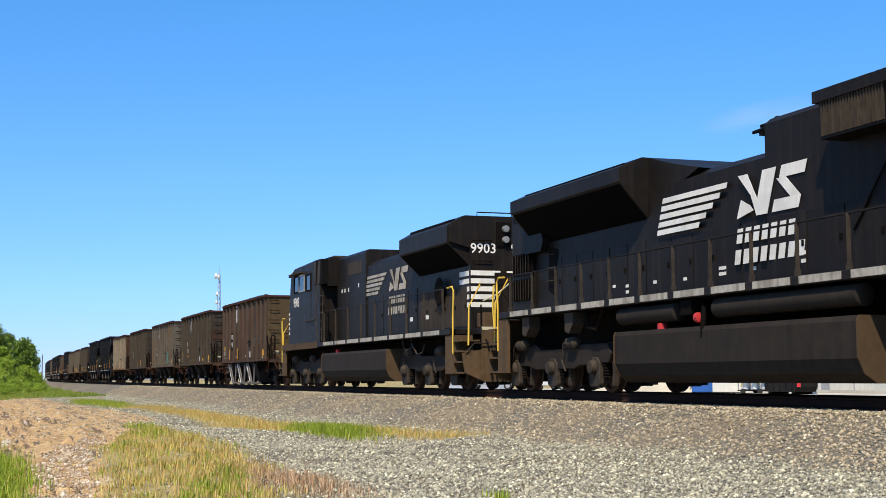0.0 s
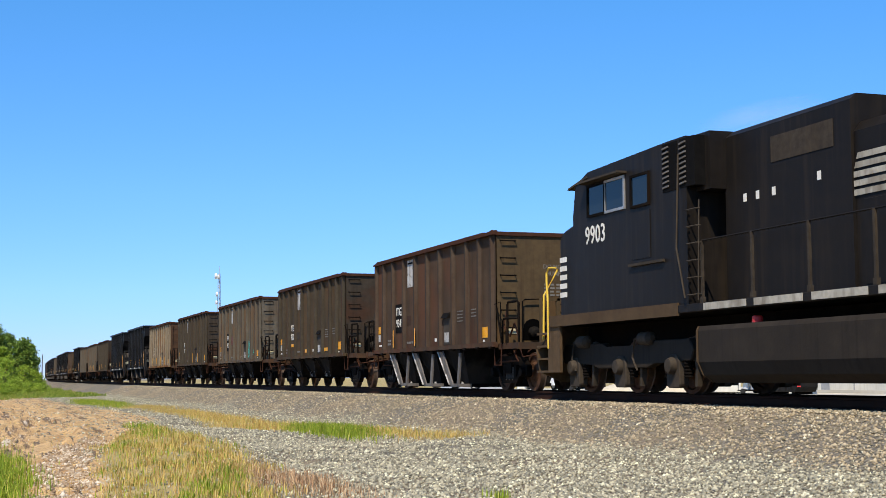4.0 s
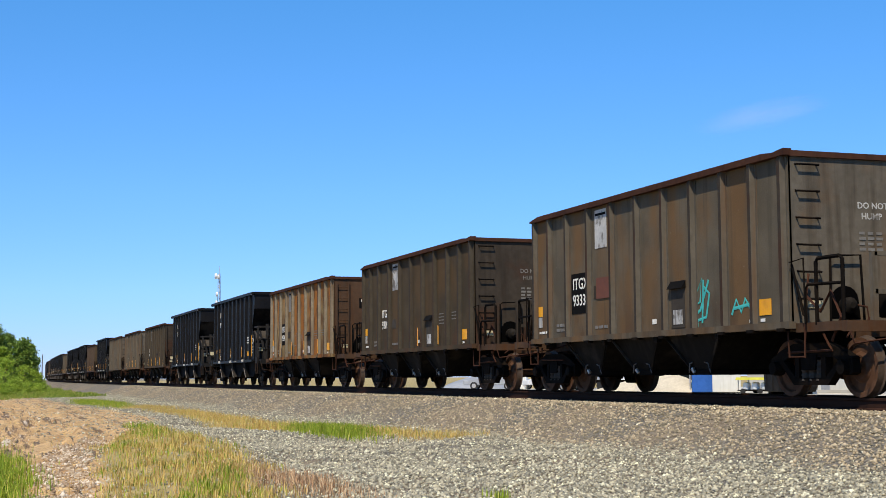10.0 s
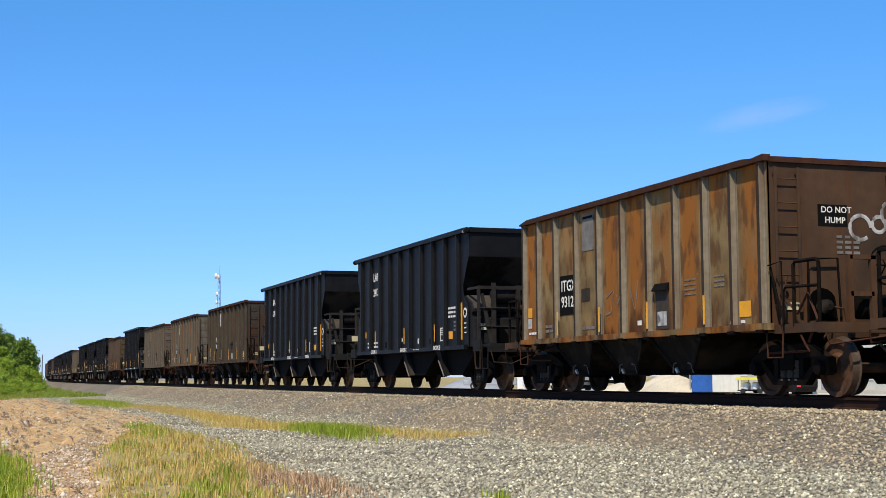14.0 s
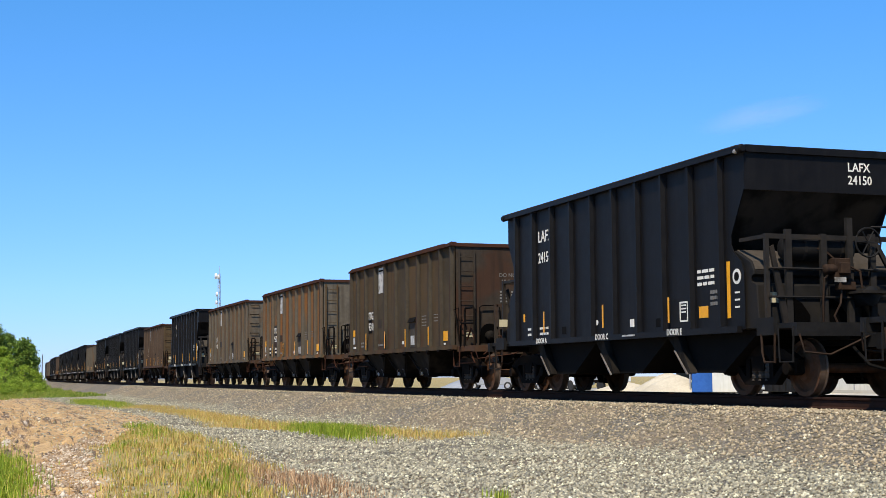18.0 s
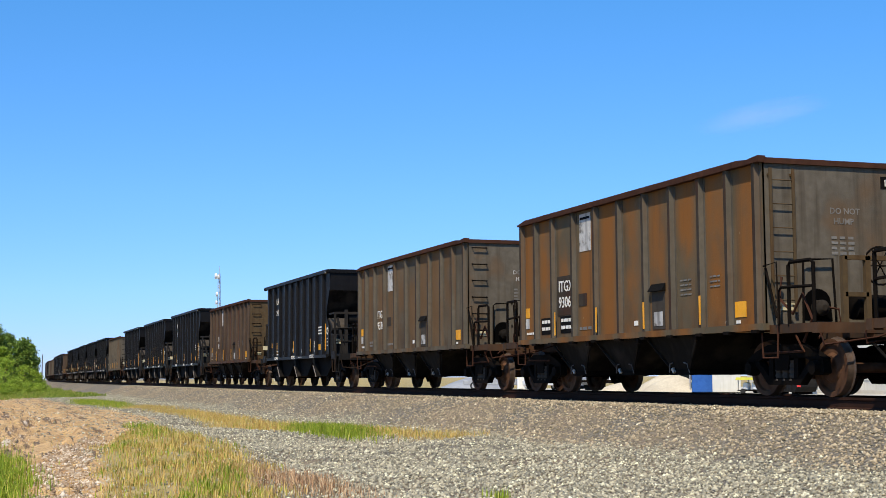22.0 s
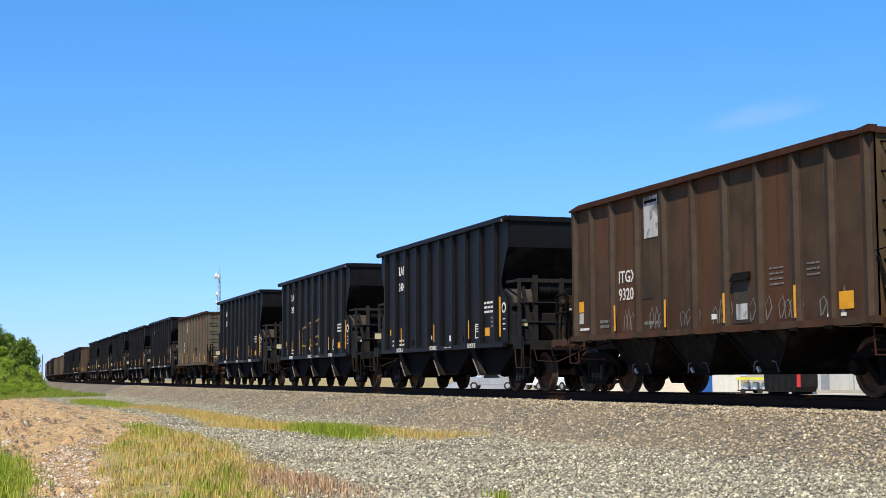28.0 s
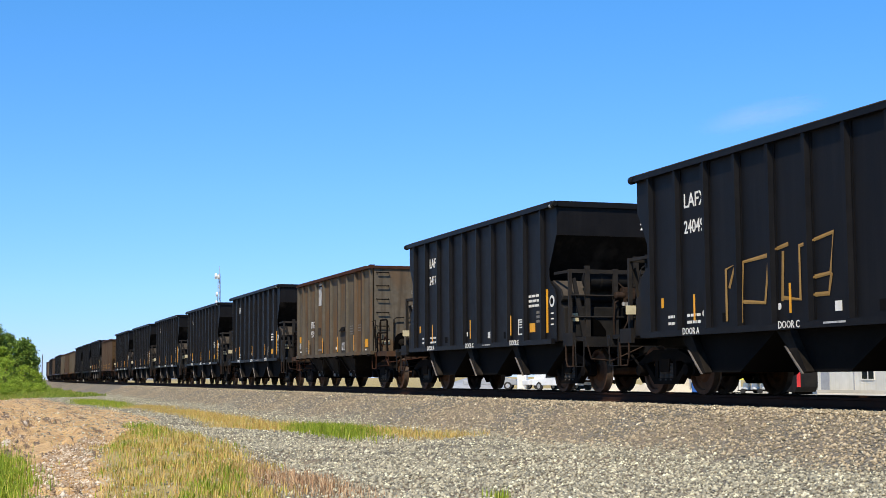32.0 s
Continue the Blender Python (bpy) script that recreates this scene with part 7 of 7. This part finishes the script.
part("lid", box(B(), -1.05, 1.05, -0.85, 0.85, 2.2, 2.3), ROOFM, shed)
part("skid", box(B(), -1.0, 1.0, -0.7, 0.7, 0.0, 0.08), UNDER, shed)
cart = thing("tank_trailer", "small trailer with white tanks under a yellow canopy", "trailer")
cart.matrix_basis = pose(-85.4, 52.2, far_z(-85.4, 52.2), 0, 0, 25)
part("bed", box(B(), -1.2, 1.2, -0.7, 0.7, 0.20, 0.28), UNDER, cart)
for x in (-0.75, 0.0, 0.75):
    part("tank", turned(B(), [(0.28, 0.24), (0.32, 0.28), (0.72, 0.28), (0.82, 0.12)], (x, -0.2, 0), "z", 16), CARWHITE, cart, smooth=True)
for x in (-1.15, 1.15):
    for y in (-0.65, 0.65):
        part("canopy_post", box(B(), x - 0.03, x + 0.03, y - 0.03, y + 0.03, 0.28, 0.96), GALV, cart)
    part("wheel_tyre", turned(B(), [(-0.06, 0.10), (-0.06, 0.18), (0.06, 0.18), (0.06, 0.10)], (x * 0.6, -0.77, 0.18), "y", 16), TYRE, cart)
    part("wheel_tyre", turned(B(), [(-0.06, 0.10), (-0.06, 0.18), (0.06, 0.18), (0.06, 0.10)], (x * 0.6, 0.77, 0.18), "y", 16), TYRE, cart)
part("canopy", prism(B(), [(-0.8, 0.96), (0.8, 0.96), (0.7, 1.14), (-0.7, 1.14)], "x", -1.3, 1.3), YELLOWGREEN, cart)
post = thing("red_marker_post", "red steel marker post with white base", "marker post")
post.matrix_basis = pose(-80.4, 53.2, far_z(-80.4, 53.2))
part("post", box(B(), -0.13, 0.13, -0.13, 0.13, 0.3, 2.6), RED, post, bevel=0.02)
part("base", box(B(), -0.45, 0.25, -0.3, 0.3, 0, 0.35), CARWHITE, post, bevel=0.03)


def heap(x, y, r, h, material, label, name="sand_mound"):
    n, m = 26, 9
    bm = B()
    rings = []
    for j in range(m):
        t = j / (m - 1)
        ring = []
        for k in range(n):
            a = k * math.tau / n
            rr = r * (1 - t) * (1 + 0.16 * noise.noise(Vector((math.cos(a) * 1.5 + x, math.sin(a) * 1.5, t))))
            ring.append(bm.verts.new((math.cos(a) * rr, math.sin(a) * rr, h * (1 - (1 - t) ** 1.3) + 0.06 * noise.noise(Vector((a * 3, t * 5, x))) - 0.08 * (j == 0))))
        rings.append(ring)
    for a, b2 in zip(rings, rings[1:]):
        for k in range(n):
            bm.faces.new((a[k], a[(k + 1) % n], b2[(k + 1) % n], b2[k]))
    me = mesh_of(name, bm, material, smooth=True)
    ob = tagged(new(name, me), label, "sand pile" if material is SAND else "stone pile")
    ob.matrix_basis = pose(x, y, far_z(x, y))


heap(-94.9, 51.0, 2.9, 1.35, SAND, "pale heaped sand pile on a lot")
heap(-101.8, 54.0, 3.0, 1.55, SAND, "pale heaped sand pile on a lot")
heap(-106.6, 52.5, 2.6, 0.8, SAND, "low pale sand pile on a lot")

annex = thing("metal_shed", "low grey metal shed with white roof edge", "shed")
annex.matrix_basis = pose(-97.2, 58.5, far_z(-97, 58.5))
part("wall", box(B(), 0, 11.5, 0, 0.2, 0, 3.2), CONCRETE, annex)
part("wall", box(B(), 0, 0.2, 0.2, 6.0, 0, 3.2), CONCRETE, annex)
part("wall", box(B(), 11.3, 11.5, 0.2, 6.0, 0, 3.2), CONCRETE, annex)
part("roof", prism(B(), [(-0.3, 3.2), (6.2, 3.6), (6.2, 3.7), (-0.3, 3.32)], "x", -0.3, 11.8), CARWHITE, annex)
part("base_kerb", box(B(), 0, 11.5, -0.10, 0, 0, 0.5), ROOFM, annex)
dumpster = thing("dumpster", "dark steel dumpster with a red end panel", "dumpster")
dumpster.matrix_basis = pose(-80.8, 51.9, far_z(-80.8, 52), 0, 0, 0)
part("bin", prism(B(), [(-1.95, 0.18), (1.7, 0.18), (1.95, 0.5), (1.95, 1.75), (-2.05, 1.75)], "y", -0.8, 0.8), SOOT, dumpster, bevel=0.03)
part("rim", box(B(), -2.1, 2.0, -0.85, 0.85, 1.70, 1.80), SOOT, dumpster)
part("end_panel", box(B(), 1.95, 2.0, -0.80, -0.55, 0.5, 1.7), RED, dumpster, "red end panel")
for x in (-1.5, 1.3):
    part("skid", box(B(), x - 0.15, x + 0.15, -0.7, 0.7, 0.0, 0.18), UNDER, dumpster)
for k in range(5):
    part("bin_rib", box(B(), -1.7 + 0.75 * k, -1.62 + 0.75 * k, -0.86, -0.80, 0.25, 1.70), SOOT, dumpster)
van = thing("trailer_box", "white box trailer parked on a lot", "trailer")
van.matrix_basis = pose(-131.0, 58.0, far_z(-131, 58))
part("body", box(B(), -1.5, 12.0, -1.2, 1.2, 0.75, 3.4), CARWHITE, van, bevel=0.03)
part("underframe", box(B(), -1.2, 11.7, -0.9, 0.9, 0.60, 0.74), UNDER, van)
for x in (0.2, 1.3, 9.8):
    for y in (-1.0, 1.0):
        part("tyre", turned(B(), [(-0.13, 0.28), (-0.13, 0.45), (0.13, 0.45), (0.13, 0.28)], (x, y, 0.45), "y", 16), TYRE, van)
flatbed = thing("flatbed_truck", "dark flatbed truck with tool rack", "truck")
flatbed.matrix_basis = pose(-111.0, 52.6, far_z(-111, 52.6), 0, 0, 8)
part("bed", box(B(), -2.8, 2.2, -1.0, 1.0, 0.75, 0.95), UNDER, flatbed)
part("side_board", box(B(), -2.8, 2.2, -1.02, -0.97, 0.95, 1.25), ROOFM, flatbed)
part("cab", prism(B(), [(-4.6, 0.5), (-4.6, 1.2), (-4.0, 1.3), (-3.7, 2.0), (-2.9, 2.0), (-2.9, 0.5)], "y", -0.95, 0.95), CARWHITE, flatbed, bevel=0.05)
part("side_glass", prism(B(), [(-3.9, 1.35), (-3.62, 1.88), (-3.0, 1.88), (-3.0, 1.35)], "y", -0.965, 0.965), GLASS, flatbed)
for x in (-2.4, -1.2, 0.0, 1.2, 2.1):
    part("rack_post", box(B(), x - 0.04, x + 0.04, -0.96, -0.88, 0.95, 2.1), UNDER, flatbed)
part("rack_rail", box(B(), -2.4, 2.1, -0.96, -0.90, 2.02, 2.1), UNDER, flatbed)
for x in (-3.9, 0.9):
    for y in (-0.85, 0.85):
        part("tyre", turned(B(), [(-0.14, 0.28), (-0.14, 0.46), (0.14, 0.46), (0.14, 0.28)], (x, y, 0.46), "y", 18), TYRE, flatbed)
cabin = thing("site_cabin", "small white site cabin", "cabin")
cabin.matrix_basis = pose(-128.2, 52.0, far_z(-128, 52), 0, 0, 55)
part("body", box(B(), -0.45, 0.45, -0.45, 0.45, 0.05, 2.2), CARWHITE, cabin, bevel=0.03)
part("door", box(B(), -0.3, 0.3, -0.475, -0.45, 0.1, 1.9), WALL, cabin)
part("roof", box(B(), -0.5, 0.5, -0.5, 0.5, 2.2, 2.28), ROOFM, cabin)
signpost = thing("steel_post", "thin grey steel post on a lot", "post")
signpost.matrix_basis = pose(-92.6, 50.9, far_z(-92.6, 51))
part("shaft", turned(B(), [(0, 0.06), (3.2, 0.05)], (0, 0, 0), "z", 8), GALV, signpost)
part("foot", box(B(), -0.15, 0.15, -0.15, 0.15, 0, 0.06), CONCRETE, signpost)
heap(-138.0, 50.5, 4.0, 1.3, ROOFM, "grey heap of broken concrete", "concrete_mound")

# pale concrete lot beyond the line
xs, ys = np.linspace(-135, -20, 30), np.linspace(38, 90, 14)
verts = [(x, y, ground_z(x, y) + 0.03) for x in xs for y in ys]
faces = [(i * 14 + j, (i + 1) * 14 + j, (i + 1) * 14 + j + 1, i * 14 + j + 1) for i in range(29) for j in range(13)]
me = bpy.data.meshes.new("pavement")
me.from_pydata(verts, [], faces)
me.materials.append(CONCRETE)
tagged(new("pavement", me), "pale concrete lot beyond the railway", "pavement", kind="structure")

# a mast and a pole on the skyline
mast = thing("radio_mast", "slender grey mast with white antenna drums on top", "mast")
mast.matrix_basis = pose(-348.6, 60.0, far_z(-348.6, 60))
LATTICE = mat("galvanised_mast", (0.38, 0.39, 0.40), (0.46, 0.47, 0.48), 0.5, scale=4)
H = 27.3
for a in range(3):
    c, s = math.cos(a * math.tau / 3), math.sin(a * math.tau / 3)
    part("leg", rod(B(), [(c * 0.75, s * 0.75, 0), (c * 0.28, s * 0.28, H)], 0.07, 6), LATTICE, mast)
for k in range(20):
    z0, z1 = H * k / 20, H * (k + 1) / 20
    r0, r1 = 0.75 - 0.47 * k / 20, 0.75 - 0.47 * (k + 1) / 20
    bm = B()
    for a in range(3):
        a0, a1 = a * math.tau / 3, (a + 1) * math.tau / 3
        rod(bm, [(r0 * math.cos(a0), r0 * math.sin(a0), z0), (r1 * math.cos(a1), r1 * math.sin(a1), z1)], 0.03, 4)
    part("lattice_bay", bm, LATTICE, mast)
for x, y, z, r in ((-0.6, -0.8, H - 0.6, 0.75), (0.9, -0.4, H - 0.9, 0.6), (0.6, -0.7, H - 5.2, 0.6), (-0.5, -0.6, H - 7.2, 0.5)):
    part("antenna_drum", turned(B(), [(-0.25, r * 0.6), (-0.2, r), (0.2, r), (0.25, r * 0.7)], (x, y, z), "y", 16), CARWHITE, mast, "white antenna drum")
part("top_spike", rod(B(), [(0, 0, H - 0.5), (0, 0, H + 1.8)], 0.06, 6), LATTICE, mast)
pole = thing("utility_pole", "plain weathered wooden pole beside the line", "utility pole")
pole.matrix_basis = pose(-262.0, 13.4, far_z(-262, 13.4))
part("shaft", turned(B(), [(0, 0.11), (5.4, 0.07)], (0, 0, 0), "z", 10), TIE, pole)
part("cap", turned(B(), [(0, 0.12), (0.06, 0.10)], (0, 0, 5.4), "z", 8), GALV, pole)


# a wisp of high cloud
m = bpy.data.materials.new("thin_cloud")
m.use_nodes = True
n, l = m.node_tree.nodes, m.node_tree.links.new
tc, no, no2 = n.new("ShaderNodeTexCoord"), n.new("ShaderNodeTexNoise"), n.new("ShaderNodeVectorMath")
no2.operation = "MULTIPLY"; no2.inputs[1].default_value = (3.0, 1.0, 7.0)
no.inputs["Scale"].default_value = 1.0; no.inputs["Detail"].default_value = 5
gr, gv = n.new("ShaderNodeTexGradient"), n.new("ShaderNodeVectorMath")
gr.gradient_type = "SPHERICAL"
gv.operation = "MULTIPLY_ADD"; gv.inputs[1].default_value = (2, 0, 2); gv.inputs[2].default_value = (-1, 0, -1)
mul, rg = n.new("ShaderNodeMath"), n.new("ShaderNodeMapRange")
mul.operation = "MULTIPLY"
rg.inputs[1].default_value = 0.10; rg.inputs[2].default_value = 0.75; rg.inputs[4].default_value = 0.15
l(tc.outputs["Generated"], no2.inputs[0]); l(no2.outputs[0], no.inputs["Vector"])
l(tc.outputs["Generated"], gv.inputs[0]); l(gv.outputs[0], gr.inputs[0])
l(gr.outputs["Fac"], mul.inputs[0]); l(no.outputs["Fac"], mul.inputs[1]); l(mul.outputs[0], rg.inputs[0])
b = n["Principled BSDF"]
b.inputs["Base Color"].default_value = (0.9, 0.85, 0.85, 1)
b.inputs["Roughness"].default_value = 1.0
l(rg.outputs[0], b.inputs["Alpha"])
me = mesh_of("cloud", box(B(), -300, 300, -3, 3, -36, 36), m)
cloud = tagged(new("cloud", me), "thin wisp of white cloud in a clear sky", "cloud", kind="structure")
cloud.matrix_basis = pose(-2268, 1400, 486, 0, 4, 0)
cloud.visible_shadow = False
# ================= what moves =================
# metres that the train has run, second by second
RUN = [0.0, 6.74, 13.48, 20.23, 26.99, 33.76, 40.55, 47.35, 54.16, 61.0, 67.87, 74.77, 81.7, 88.67, 95.67, 102.71, 109.78, 116.9, 124.05, 131.25, 138.52, 145.84, 153.24,
       160.69, 168.2, 175.78, 183.43, 191.14, 198.91, 206.75, 214.65, 222.6, 230.56]


def run_at(t):
    i = min(int(t), 31)
    p0, p1, p2, p3 = RUN[max(i - 1, 0)], RUN[i], RUN[i + 1], RUN[min(i + 2, 32)]
    if i == 0:
        p0 = 2 * p1 - p2
    if i == 31:
        p3 = 2 * p2 - p1
    u = t - i
    return 0.5 * (2 * p1 + (p2 - p0) * u + (2 * p0 - 5 * p1 + 4 * p2 - p3) * u * u + (3 * p1 - p0 - 3 * p2 + p3) * u ** 3)


def motions():
    for car, kind, paint, x0, number in CARS:
        walk(car, [(t, on_track(x0 + RUN[t])) for t in range(33)])
    for engine, x0 in ENGINES:
        walk(engine, [(t, on_track(x0 + RUN[t])) for t in range(33)])
    # wheels roll: each place on a truck is keyed once, alike wheels share its keys
    keyed = {}
    for ob in list(scene.objects):
        if ob.name.split(".")[0] != "wheel":
            continue
        m = ob.matrix_basis.copy()
        spot = tuple(round(v, 2) for v in m.translation) + (round(m.to_euler().z, 2),)
        if spot not in keyed:
            walk(ob, [(k / 15, Matrix.Translation(m.translation) @ Matrix.Rotation(run_at(k / 15) / m.translation.z, 4, "Y") @ m.to_3x3().to_4x4()) for k in range(481)])
            keyed[spot] = ob
        else:
            first = keyed[spot]
            ob.rotation_mode = "QUATERNION"
            ob.animation_data_create()
            ob.animation_data.action = first.animation_data.action
            ob.animation_data.action_slot = first.animation_data.action_slot


motions()
